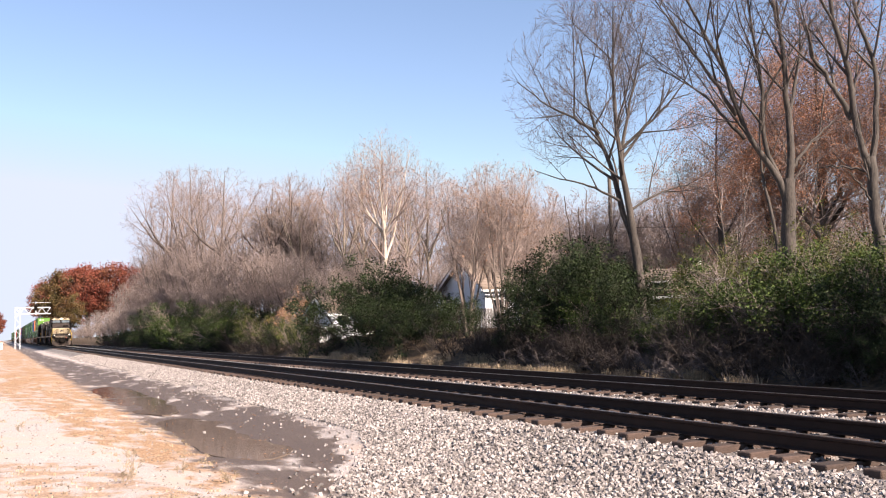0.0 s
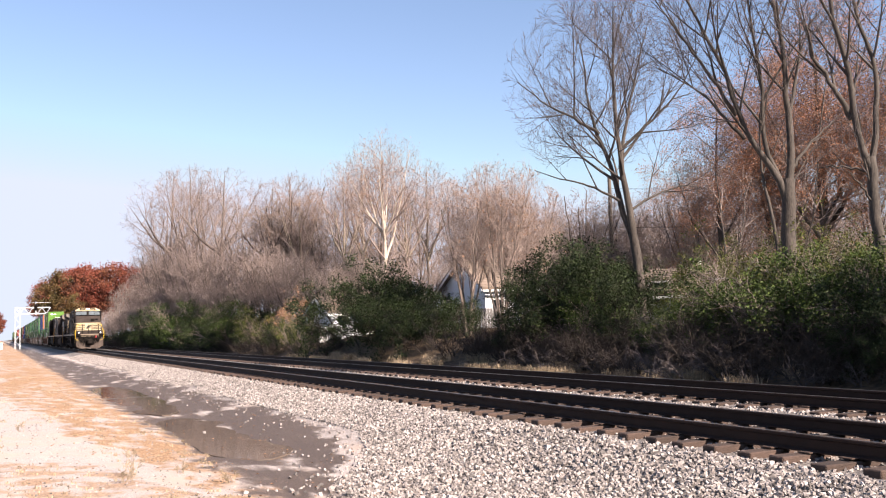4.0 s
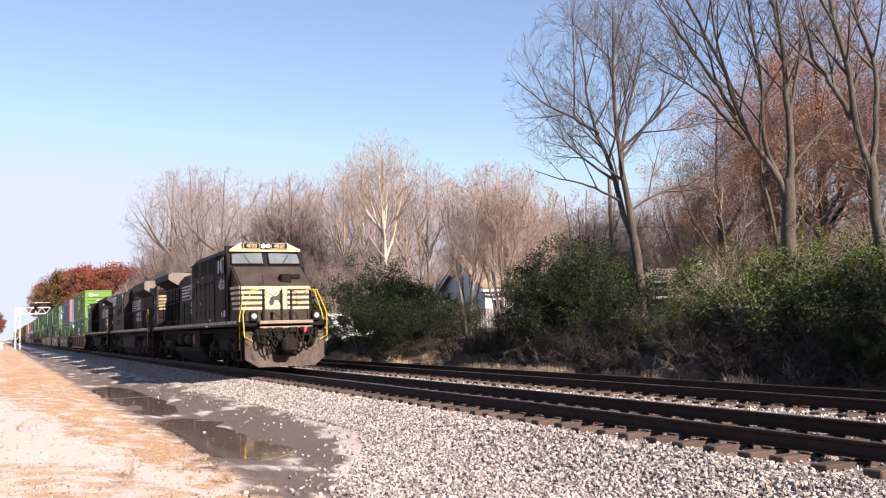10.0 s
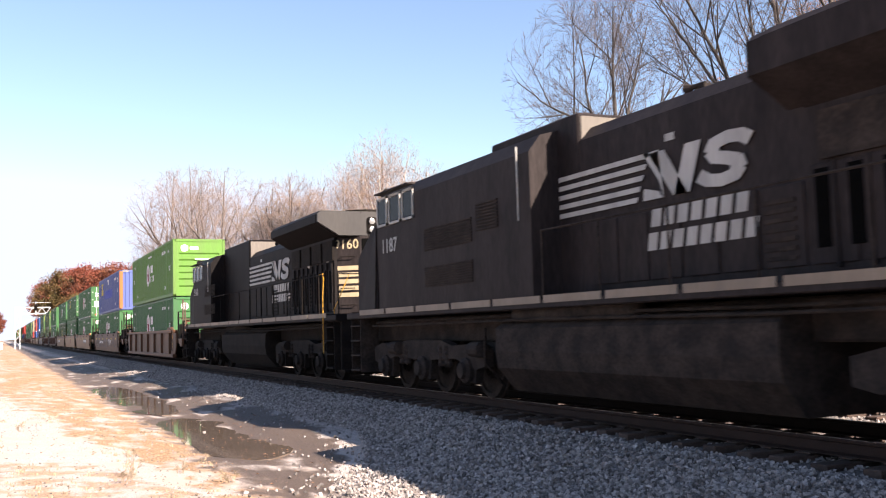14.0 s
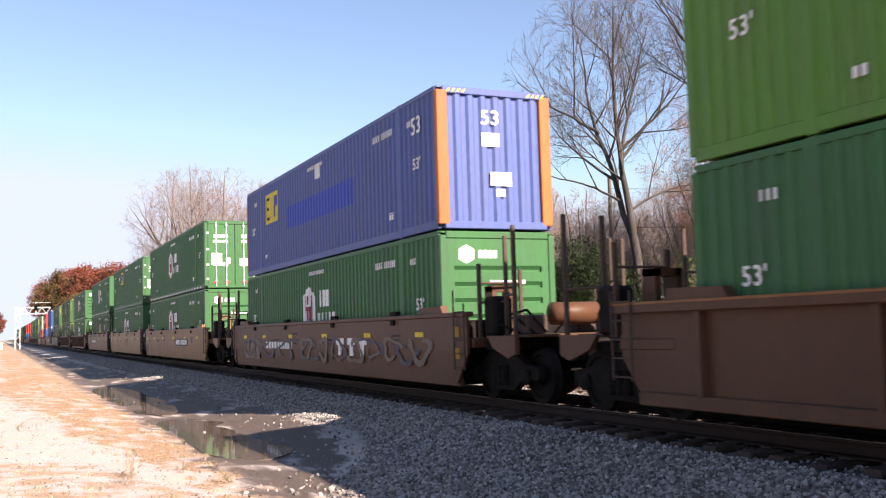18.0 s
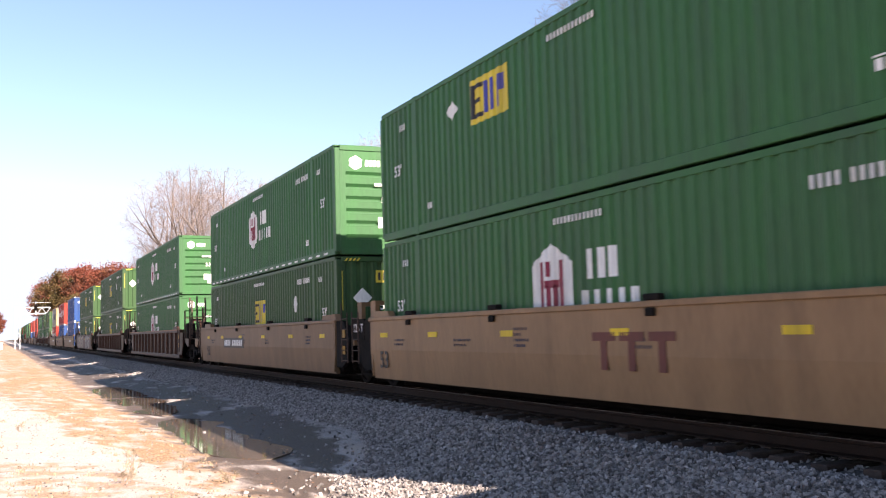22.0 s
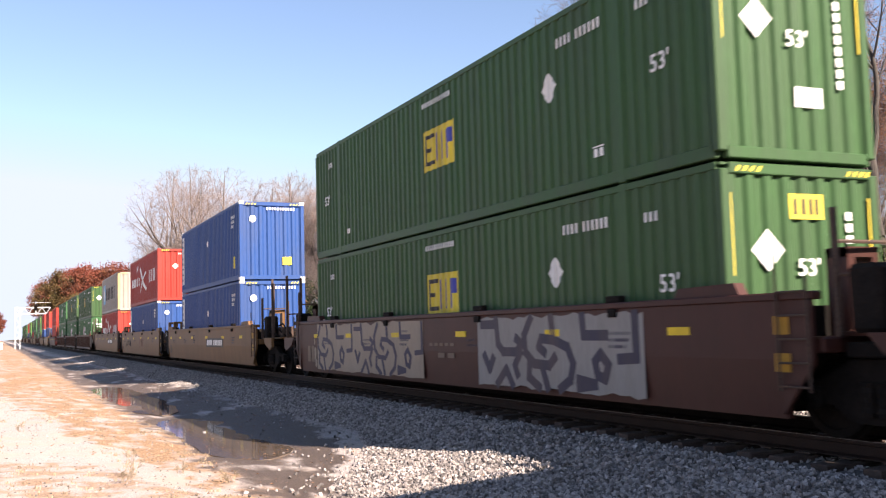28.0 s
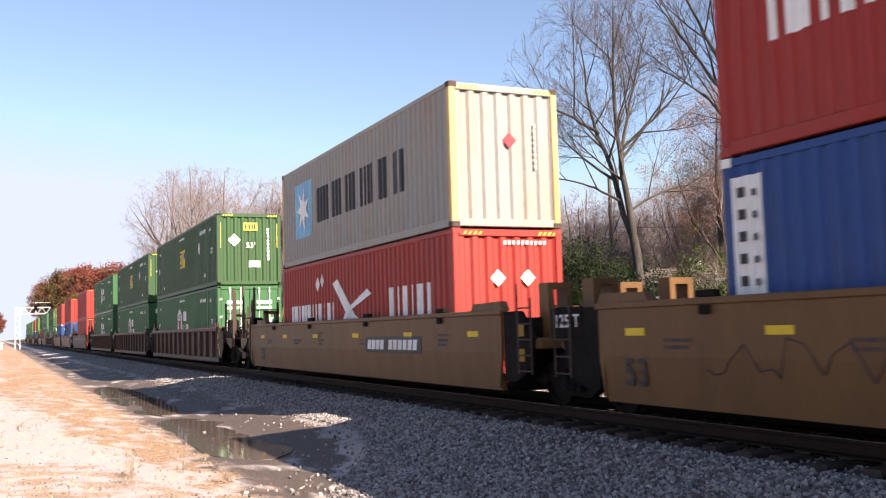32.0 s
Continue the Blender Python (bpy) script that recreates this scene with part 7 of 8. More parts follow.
grown("large bare tree with a thick dark trunk that forks", 20.45, 20.75, 0.7, 34,
      [(run_of([(-0.07, -0.5), (-0.02, 2.57), (0.04, 3.9), (0.08, 4.6)]), 0.24, 0.19),
       (run_of([(0.08, 4.3), (0.29, 5.37), (0.22, 7.04), (0.2, 8.39), (0.01, 9.88), (-0.11, 11.6)], 0.3), 0.125, 0.04),
       (run_of([(-0.02, 4.0), (-0.17, 4.71), (-1.01, 5.62), (-1.39, 6.75), (-1.77, 7.99), (-2.48, 9.27), (-3.13, 10.8)], -0.5), 0.105, 0.025),
       (run_of([(-0.08, 4.4), (-0.56, 5.83), (-0.37, 7.29), (-0.49, 8.98), (-0.58, 11.0)], 0.8), 0.085, 0.025),
       (run_of([(-0.34, -0.5), (-0.3, 2.74), (-0.53, 4.27), (-0.65, 5.16), (-0.56, 6.6)], 0.2), 0.10, 0.02),
       (run_of([(-1.3, 6.5), (-2.26, 7.93), (-3.04, 8.95), (-3.65, 9.81)], -0.6), 0.07, 0.014),
       (run_of([(-1.1, 5.8), (-1.9, 6.9), (-2.5, 7.6), (-3.3, 8.1)], 0.7), 0.06, 0.012),
       (run_of([(0.18, 4.88), (0.88, 5.68), (1.39, 6.08), (2.0, 6.6)], 0.7), 0.06, 0.012)],
      [(at(-2.0, 9.0), (2.7, 3.4, 3.4)), (at(0.2, 9.4), (2.0, 3.2, 4.2)), (at(0.8, 6.2), (1.6, 1.6, 1.4))], OPEN, 0.0052, M["bark"], M["greytwig"], own=2)
grown("bare tree leaning over the bank with two leaders", 20.5, 17.6, 0.7, 43,
      [(run_of([(0.05, -0.5), (-0.07, 2.45), (-0.16, 4.02), (-0.17, 4.7)]), 0.165, 0.13),
       (run_of([(-0.17, 4.4), (-0.56, 5.52), (-0.62, 6.84), (-0.94, 8.06), (-1.08, 8.88), (-1.3, 10.8)], -0.3), 0.105, 0.035),
       (run_of([(-0.17, 4.4), (0.08, 5.4), (0.23, 6.81), (-0.04, 8.03), (-0.24, 8.86), (-0.42, 10.8)], 0.4), 0.09, 0.03),
       (run_of([(-0.56, 5.7), (-1.3, 6.96), (-1.58, 7.27), (-1.7, 7.9)], -0.3), 0.085, 0.03),
       (run_of([(-0.15, 4.3), (-0.8, 4.5), (-1.4, 4.5)], 0.3), 0.045, 0.012),
       (run_of([(-0.1, 3.4), (-0.5, 3.9), (-0.9, 4.3)], -0.3), 0.04, 0.012)],
      [(at(-1.2, 9.4), (1.9, 2.6, 3.4)), (at(0.6, 8.6), (1.6, 2.4, 3.4)), (at(-0.9, 5.2), (1.2, 1.2, 1.0))], OPEN, 0.0052, M["bark"], M["greytwig"], own=2)
SLIM = [(0.4, 40, 1.6, 0.05, 0.07, 5, 0.3, 0.15), (0.25, 42, 0.8, 0.03, 0.1, 4, 0.15, 0.1), (0.16, 42, 0.4, 0.0, 0.12, 3, 0.1, 0.05)]
for x, y, h, seed in ((23.6, 18.9, 7.4, 44), (23.4, 23.4, 6.2, 45), (24.6, 21.4, 6.8, 46), (22.9, 26.2, 5.6, 47)):
    grown("slim bare tree behind the bank", x, y, 0.9, seed, [([(0, 0, -0.3), (0.1, 0.05, h * 0.4), (-0.1, 0.2, h)], 0.07, 0.015), ([(0.08, 0, h * 0.35), (0.5, -0.3, h * 0.6), (0.7, -0.4, h * 0.9)], 0.04, 0.012)],
          [((0, 0, h * 0.68), (1.9, 1.9, h * 0.38))], SLIM, 0.005, M["bark"], M["twig"])
# russet oaks behind
OAKEN = [(0.42, 66, 4.4, 0.01, 0.06, 6, 0.2, 0.05), (0.42, 50, 2.0, 0.0, 0.09, 5, 0.2, 0.02), (0.3, 48, 0.95, 0.0, 0.12, 4, 0.15, 0.0), (0.24, 45, 0.45, 0.0, 0.12, 3, 0.1, 0.0)]
OAK = grown("russet-leaved oak still holding its leaves", 37.2, 35.4, 1.3, 51,
            [([(0, 0, -0.3), (0.1, 0, 3.5), (0, 0.1, 8.0), (0.2, 0, 13.4)], 0.26, 0.03), ([(0.1, 0, 3.6), (-1.4, 0.8, 6.2), (-2.2, 1.2, 9.5)], 0.13, 0.02), ([(0.05, 0, 4.6), (1.6, -0.6, 7.6), (2.4, -1.2, 10.5)], 0.12, 0.02)],
            [((0, 0, 9.2), (5.2, 5.2, 5.4)), ((-0.8, 0.6, 4.6), (4.6, 4.6, 1.9))], OAKEN, 0.007, M["bark"], M["twig"], M["orange_leaf"], 12, 0.04, 0.2, 0.9)
for x, y, s in ((40.6, 31.6, 1.26), (34.2, 39.5, 0.85), (44.5, 27.2, 1.25), (40, 42, 1.05), (38.5, 36.5, 1.15)):
    o = copy_thing(OAK, pose(x, y, 1.3, 0, 0, 70 * s + x * 40))
    o.scale = (s, s, s)


def leaders(seed, height, fork, n, wide, r, low=-0.3):
    """A trunk that divides at the height fork into n rising leaders."""
    sp = random.Random(seed)
    out = [([(0, 0, low), (sp.uniform(-0.15, 0.15), sp.uniform(-0.15, 0.15), fork * 0.5), (0, 0, fork), (sp.uniform(-0.4, 0.4), sp.uniform(-0.4, 0.4), height * 0.99)], r, 0.012)]
    for k in range(n):
        a = 6.283 * k / n + sp.uniform(-0.4, 0.4)
        w = wide * sp.uniform(0.6, 1.0)
        z0 = fork * sp.uniform(0.75, 1.5)
        top = height * sp.uniform(0.72, 0.95)
        out.append(([(0, 0, z0), (0.45 * w * math.cos(a), 0.45 * w * math.sin(a), z0 + (top - z0) * 0.35), (w * math.cos(a), w * math.sin(a), top)], r * 0.5, 0.012))
    return out


# pale many-stemmed trees by the house
STEMS = [(0.40, 32, 2.6, 0.06, 0.06, 6, 0.3, 0.25), (0.26, 36, 1.3, 0.04, 0.09, 4, 0.2, 0.15), (0.17, 38, 0.7, 0.03, 0.1, 4, 0.15, 0.15), (0.26, 38, 0.36, 0.0, 0.1, 3, 0.1, 0.1)]
for x, y, k, seed in ((22.75, 42.6, 1.02, 61), (21.3, 43.4, 0.9, 62), (25.2, 44.5, 0.92, 63)):
    sp = random.Random(seed)
    stems = []
    for i in range(7):
        a = 0.9 * i + sp.uniform(-0.3, 0.3)
        l = sp.uniform(0.8, 1.05) * k
        w = sp.uniform(0.5, 1.0)
        stems.append(([(0.12 * math.cos(a), 0.12 * math.sin(a), -0.3), (0.45 * w * math.cos(a), 0.45 * w * math.sin(a), 2.0 * l), (1.1 * w * math.cos(a), 1.1 * w * math.sin(a), 4.4 * l), (2.0 * w * math.cos(a), 2.0 * w * math.sin(a), 7.6 * l)], 0.075, 0.014))
    grown("pale many-stemmed tree with a few tan leaves", x, y, 0.9, seed, stems, [((0, 0, 5.9 * k), (3.1 * k, 3.1 * k, 3.1 * k))], STEMS, 0.0062, M["barkpale"], M["pinktwig"], M["tan_leaf"], 2, 0.045, 0.10, 0.22)

# woods further along, a few grown forms repeated
WOODY = [(0.85, 44, 4.6, 0.04, 0.06, 6, 0.2, 0.12), (0.55, 42, 2.3, 0.03, 0.09, 5, 0.25, 0.1), (0.33, 42, 1.1, 0.02, 0.1, 4, 0.12, 0.08), (0.26, 40, 0.6, 0.0, 0.12, 3, 0.1, 0.05)]
FORM = {
    "a": grown("bare brown woodland tree with a round crown", 23.2, 99.6, 1.0, 71, leaders(71, 14, 4.4, 5, 3.6, 0.24), [((0, 0, 9.0), (4.4, 4.4, 5.0)), ((0, 0, 4.6), (3.4, 3.4, 2.6))], WOODY, 0.0085, M["barkpale"], M["twig"], own=0),
    "b": grown("bare brown woodland tree with a dark forked trunk", 22.2, 85.9, 1.0, 72, leaders(72, 14, 5.4, 4, 4.2, 0.30), [((0.4, 0, 9.8), (4.8, 4.4, 4.4)), ((-0.6, 0.4, 5.2), (3.6, 3.6, 2.4))], WOODY, 0.0085, M["barkpale"], M["twig"], own=0),
    "c": grown("pale-barked tree with scattered tan leaves", 25.3, 74.0, 1.0, 73, leaders(73, 14, 5.0, 5, 2.6, 0.2), [((0, 0, 9.4), (3.5, 3.5, 4.8)), ((0, 0, 5.0), (2.4, 2.4, 2.0))], WOODY, 0.0085, M["pale"], M["pinktwig"], M["tan_leaf"], 3, 0.045, 0.18, 0.4, own=0),
    "s": grown("tall white-barked sycamore with russet leaves in its top", 24.3, 62.3, 1.0, 74, leaders(76, 14, 5.2, 6, 2.8, 0.22), [((0, 0, 9.6), (3.3, 3.3, 4.9)), ((0.2, 0, 5.4), (2.6, 2.6, 2.0))], WOODY, 0.0075, M["white_bark"], M["pinktwig"], M["tan_leaf"], 4, 0.042, 0.2, 0.5, own=0),
    "m": grown("bare bushy woodland tree", 20.5, 78, 0.9, 75, [(ln, 0.075, 0.02) for ln, _, _ in leaders(75, 7.5, 1.2, 8, 2.4, 0.1)], [((0, 0, 4.3), (2.9, 2.9, 3.5)), ((0, 0, 1.9), (2.4, 2.4, 1.7))],
               [(0.5, 42, 2.2, 0.03, 0.07, 5, 0.1, 0.1), (0.38, 42, 1.2, 0.02, 0.1, 4, 0.12, 0.08), (0.21, 42, 0.7, 0.0, 0.12, 4, 0.1, 0.05), (0.2, 40, 0.4, 0.0, 0.12, 3, 0.1, 0.05)], 0.0075, M["barkpale"], M["twig"], own=0),
}
rnd = random.Random(8)
# kind, place, height
WOODS = [("a", 24.0, 160, 17.0), ("b", 22.1, 141.7, 24.0), ("a", 24.1, 133, 23.0), ("b", 22.2, 107.2, 19.5), ("b", 24.2, 86.5, 15.0), ("a", 22.4, 118, 19.5), ("b", 23.5, 155, 20),
         ("c", 24.2, 82.7, 14.5), ("c", 27.3, 74.9, 15.2), ("c", 27.3, 65.7, 12.4), ("c", 29.4, 66.5, 13.4), ("c", 31.5, 62.0, 11.6), ("c", 34.0, 60.5, 10.2), ("a", 30, 78, 13),
         ("m", 21.5, 192.8, 10.5), ("m", 22.0, 177.3, 11.5), ("m", 22.5, 167.4, 13.0), ("m", 21.5, 148.8, 13.5), ("m", 20.6, 139.5, 15.0), ("m", 20.1, 124.3, 13.0), ("m", 20.6, 117.2, 12.4), ("m", 20.1, 105.8, 11.2), ("m", 20.6, 100.8, 10.4),
         ("m", 20.1, 91.3, 9.3), ("m", 20.6, 87.0, 9.0), ("m", 20.1, 79.8, 8.2), ("m", 20.6, 74.6, 7.8), ("m", 21.1, 70.1, 6.5), ("m", 22.6, 69.1, 6.3), ("m", 23.1, 66.4, 6.0), ("m", 24.1, 59.9, 5.4), ("m", 26.1, 70.8, 6.3), ("m", 25.1, 57.4, 5.2), ("m", 21.3, 64.5, 5.0)]
for y in range(88, 330, 8):
    low = 10.0 if y < 140 else 8.0 if y < 170 else 6.5 if y < 200 else 5.5
    WOODS.append(("m", 18.6 + rnd.uniform(0, 1.3), y + rnd.uniform(-2, 2), low * rnd.uniform(0.6, 0.85)))
    WOODS.append((rnd.choice("abm"), 24.5 + rnd.uniform(-1, 6), y + rnd.uniform(-3, 3), low * rnd.uniform(1.2, 1.5)))
for i in range(66):
    a = radians(15 + i * 0.65)
    d_ = 92 + rnd.uniform(-14, 40)
    WOODS.append((rnd.choice("abm"), d_ * math.sin(a), d_ * math.cos(a), rnd.uniform(9.0, 12.0)))
for i in range(22):
    a = radians(29 + i * 0.8)
    d_ = 66 + rnd.uniform(-7, 9)
    WOODS.append((rnd.choice("mma"), d_ * math.sin(a), d_ * math.cos(a), rnd.uniform(6.4, 9.4)))
for k, x, y, h in WOODS:
    s = h / TALL[FORM[k].name]
    o = copy_thing(FORM[k], pose(x, y, ground_z(x, y), 0, 0, rnd.uniform(0, 360)))
    o.scale = (s, s, s * rnd.uniform(0.96, 1.04))

# the leafy grove far down the line: deep red, its near edge still olive green
GROVE = [(1.3, 66, 6.5, 0.01, 0.08, 5, 0.2, 0.0), (1.1, 55, 3.0, 0.0, 0.1, 4, 0.15, 0.0), (0.7, 50, 1.5, 0.0, 0.1, 3, 0.1, 0.0)]


def leafy(label, x, y, seed, leaf):
    return grown(label, x, y, 1.5, seed, leaders(seed, 22, 6, 6, 6.0, 0.4), [((0, 0, 14.5), (9.0, 9.0, 9.0)), ((2, -2, 7.5), (7.5, 7.5, 4.5))], GROVE, 0.02, M["bark"], M["twig"], leaf, 14, 0.34, 0.6, 1.0, own=0)


red = leafy("deep red-leaved tree far down the line", 26, 340, 81, M["red_leaf"])
olive = leafy("olive green tree far down the line", 19.0, 352, 82, M["olive_leaf"])
for src, x, y, s in ((olive, 17.8, 385, 0.95), (olive, 20.5, 330, 0.62), (red, 21.5, 372, 1.0), (red, 18.5, 440, 1.05), (red, 34, 335, 1.05), (red, 41, 322, 0.97), (red, 30, 380, 1.15), (red, 48, 335, 0.95), (red, 25, 400, 1.15), (red, -4, 420, 0.45), (red, -12, 430, 0.55), (red, -1.5, 450, 0.5), (red, -22, 425, 0.6), (olive, -32, 430, 0.6)):
    o = copy_thing(src, pose(x, y, 1.5, 0, 0, rnd.uniform(0, 360)))
    o.scale = (s, s, s)


def shrub(label, x, y, z, h, w, seed, leaf, per, lsize, wood=None, stems=9, gap=0.02):
    """Arching stems clothed in clumps of small leaves."""
    root = tagged(new("shrub"), label, "shrub", "undergrowth on the bank")
    t = Tree(seed, 1)
    spec = [(8, 0.55, 40, 0.02, 0.10, 4, 0.15, 0.4), (6, 0.55, 45, 0.0, 0.16, 3, 0.1, 0.5), (4, 0.6, 45, 0.0, 0.2, 3, 0.1, 0.6)]
    for s in range(stems):
        a = t.rnd.uniform(0, 6.283)
        k = t.rnd.uniform(0.1, 1.0)
        d = (UP + Vector((math.cos(a), math.sin(a), 0)) * 0.75 * k * w / h).normalized()
        t.grow(Vector((math.cos(a) * k * w * 0.3, math.sin(a) * k * w * 0.3, -0.2)), d, h * t.rnd.uniform(0.7, 1.05), 0.026, 0, spec)
    t.wood(wood or M["twig"], wood or M["twig"], root)
    TALL[root.name] = sorted(p.z for p in t.tips)[int(len(t.tips) * 0.985)]
    if leaf:
        tips = [p for p in t.tips if noise.noise(p * 1.5 + Vector((seed, 0, 0))) > gap]
        tagged(leaf_mesh("foliage", tips, round(per * 2.2), 0.11, lsize, seed, leaf, root), kind="stuff")
    root.matrix_basis = pose(x, y, z)
    return root


SHRUB = [
    shrub("green-leaved honeysuckle shrub on the bank", 19.3, 21.6, 0.3, 1.9, 2.4, 91, M["green_leaf"], 12, 0.036),
    shrub("dark evergreen shrub on the bank", 20.7, 30.6, 0.6, 2.5, 2.6, 92, M["dark_leaf"], 14, 0.04, M["darktwig"], 9, -0.06),
    shrub("bare brown thicket on the bank", 17.6, 21.0, 0.0, 1.3, 1.8, 93, None, 0, 0, M["darktwig"], 14),
    shrub("autumn shrub with orange-green leaves", 19.5, 67.9, 0.3, 3.6, 2.6, 94, M["tan_leaf"], 4, 0.06),
    shrub("yellow-green shrub thinly covered with leaves", 21.2, 24.2, 0.6, 2.8, 2.4, 95, M["lime_leaf"], 9, 0.036, None, 9, 0.08),
    shrub("grey tangle of dead brambles on the bank", 17.5, 22.6, 0.0, 1.1, 2.0, 96, None, 0, 0, M["greytwig"], 7),
]
# kind, place, height
PLACES = [(1, 19.5, 31.0, 2.4), (1, 20.3, 31.6, 2.8), (1, 18.7, 30.9, 1.8), (1, 20.0, 29.2, 2.4), (0, 19.0, 28.6, 1.9), (2, 18.5, 26.6, 1.7), (2, 18.2, 31.8, 1.3), (2, 18.4, 33.6, 1.2), (2, 18.0, 35.2, 1.2), (2, 18.5, 36.8, 1.3), (2, 18.1, 38.2, 1.2), (1, 19.2, 33.4, 1.2), (1, 20.6, 31.2, 3.2), (1, 21.2, 32.2, 3.3), (2, 18.0, 29.6, 1.5), (2, 17.9, 27.4, 1.5), (1, 18.6, 25.4, 1.1), (0, 18.9, 24.2, 1.3),
          (0, 19.1, 23.0, 1.9), (4, 20.1, 23.4, 2.6), (4, 21.2, 22.8, 3.1), (4, 19.8, 20.9, 2.4), (0, 19.3, 19.6, 2.4), (0, 19.3, 18.6, 2.3), (4, 20.3, 19.0, 2.5), (0, 19.6, 17.8, 2.3), (0, 19.7, 16.9, 2.2), (1, 19.9, 16.1, 2.2), (4, 20.6, 17.0, 2.5), (4, 22.6, 25.2, 2.6),
          # the first five, low evergreens, are added to darken the shaded bank
          (1, 18.4, 15.4, 1.4), (1, 18.2, 13.6, 1.7), (1, 18.1, 16.9, 1.2), (1, 18.3, 12.2, 2.0), (1, 17.8, 14.6, 1.1), (2, 18.5, 22.3, 1.6), (2, 18.4, 18.3, 1.6), (2, 18.4, 20.2, 1.6), (2, 18.5, 16.6, 1.7), (0, 19.6, 15.2, 2.0), (1, 19.3, 14.2, 2.1), (2, 18.4, 15.0, 1.6), (4, 23.2, 21.0, 3.2), (4, 22.6, 18.6, 2.8),
          (1, 19.3, 52.0, 4.2), (1, 18.7, 47.4, 3.0), (1, 19.0, 45.1, 2.9), (1, 18.9, 42.4, 2.3), (1, 21.0, 54.8, 3.2), (1, 19.9, 50.0, 3.0),
          (4, 18.5, 68.1, 2.8), (4, 18.2, 63.5, 2.4), (4, 18.0, 60.5, 1.9), (4, 18.5, 73.0, 2.8), (0, 18.5, 102.5, 4.6), (0, 18.5, 93.6, 3.8), (1, 18.5, 115.0, 4.4), (0, 19.0, 87.2, 3.8), (1, 18.5, 78.5, 3.2), (0, 18.6, 82.0, 3.2), (1, 18.4, 98.0, 3.6), (1, 18.2, 108.0, 3.6), (1, 18.0, 90.0, 2.8), (1, 18.0, 84.0, 2.6)]
# unseen evergreens added on the bank's top towards the camera, to shade what lies beyond
for i in range(18):
    PLACES.append((1, 19.8 + (i % 3) * 1.5 + rnd.uniform(-0.3, 0.3), 10.6 - i * 0.9 + rnd.uniform(-0.3, 0.3), rnd.uniform(3.5, 4.3)))
for i in range(40):
    PLACES.append((2, rnd.uniform(17.3, 18.8), 11 + i * 0.62 + rnd.uniform(-0.4, 0.4), rnd.uniform(0.7, 1.3)))
for i in range(14):
    PLACES.append((5, rnd.uniform(17.0, 18.0), 12 + i * 1.5 + rnd.uniform(-0.6, 0.6), rnd.uniform(0.6, 1.0)))
for i in range(30):
    y = 56 + i * 4.4 + rnd.uniform(-1.5, 1.5)
    PLACES.append((2, rnd.uniform(16.8, 17.8), y, rnd.uniform(0.9, 1.5)))
    PLACES.append((rnd.choice((2, 0, 1, 1)), rnd.uniform(17.8, 18.8), y + 2, rnd.uniform(1.4, 2.4)))
for k, x, y, h in PLACES:
    s = h / TALL[SHRUB[k].name]
    o = copy_thing(SHRUB[k], pose(x, y, ground_z(x, y) - 0.05, 0, 0, rnd.uniform(0, 360)))
    o.scale = (s * 1.08, s * 1.08, s)


def tufts(name, label, count, seed, spot, h):
    """Blades of dry grass in clumps."""
    rng = np.random.default_rng(seed)
    v, f = [], []
    for _ in range(count):
        x, y, z = spot(rng)
        for b in range(rng.integers(6, 12)):
            a = rng.uniform(0, 6.283)
            l = h * rng.uniform(0.5, 1.1)
            lean = rng.uniform(0.1, 0.75)
            dx, dy = math.cos(a), math.sin(a)
            w = 0.004 + 0.004 * rng.random()
            px, py = x + rng.normal(0, 0.03), y + rng.normal(0, 0.03)
            i = len(v)
            mx, my, mz = px + dx * l * lean * 0.4, py + dy * l * lean * 0.4, z + l * 0.65
            ex, ey, ez = px + dx * l * lean, py + dy * l * lean, z + l * (1 - 0.45 * lean)
            v += [(px - dy * w, py + dx * w, z), (px + dy * w, py - dx * w, z), (mx + dy * w * 0.8, my - dx * w * 0.8, mz), (mx - dy * w * 0.8, my + dx * w * 0.8, mz), (ex, ey, ez)]
            f += [(i, i + 1, i + 2, i + 3), (i + 3, i + 2, i + 4)]
    ob = raw(name, v, f, M["straw"])
    return tagged(ob, label, "grass", kind="stuff")


def near_grass(rng):
    while True:
        y = 7.5 + 45 * rng.random() ** 1.6
        x = rng.uniform(-0.5, 3.2)
        if noise.noise((x * 0.8, y * 0.35, 4)) > -0.02:
            return x, y, ground_z(x, y) - 0.01


def bank_grass(rng):
    while True:
        y = 17.5 + 40 * rng.random()
        x = rng.uniform(15.7, 17.6)
        if noise.noise((x * 1.1, y * 0.45, 8)) > 0.12:
            break
    return x, y, ground_z(x, y) - 0.02


tufts("dry_grass", "short dry straw-coloured grass on the gravel verge", 900, 31, near_grass, 0.055)
tufts("bank_grass", "dry pale grass along the foot of the bank", 1900, 32, bank_grass, 0.44)


def fallen(rng):
    y = 8 + 30 * rng.random() ** 1.6
    x = rng.choice((rng.uniform(0.2, 3.2), rng.uniform(2.6, 5.8), rng.uniform(2.6, 5.8)))
    return x, y, ground_z(x, y) + 0.008


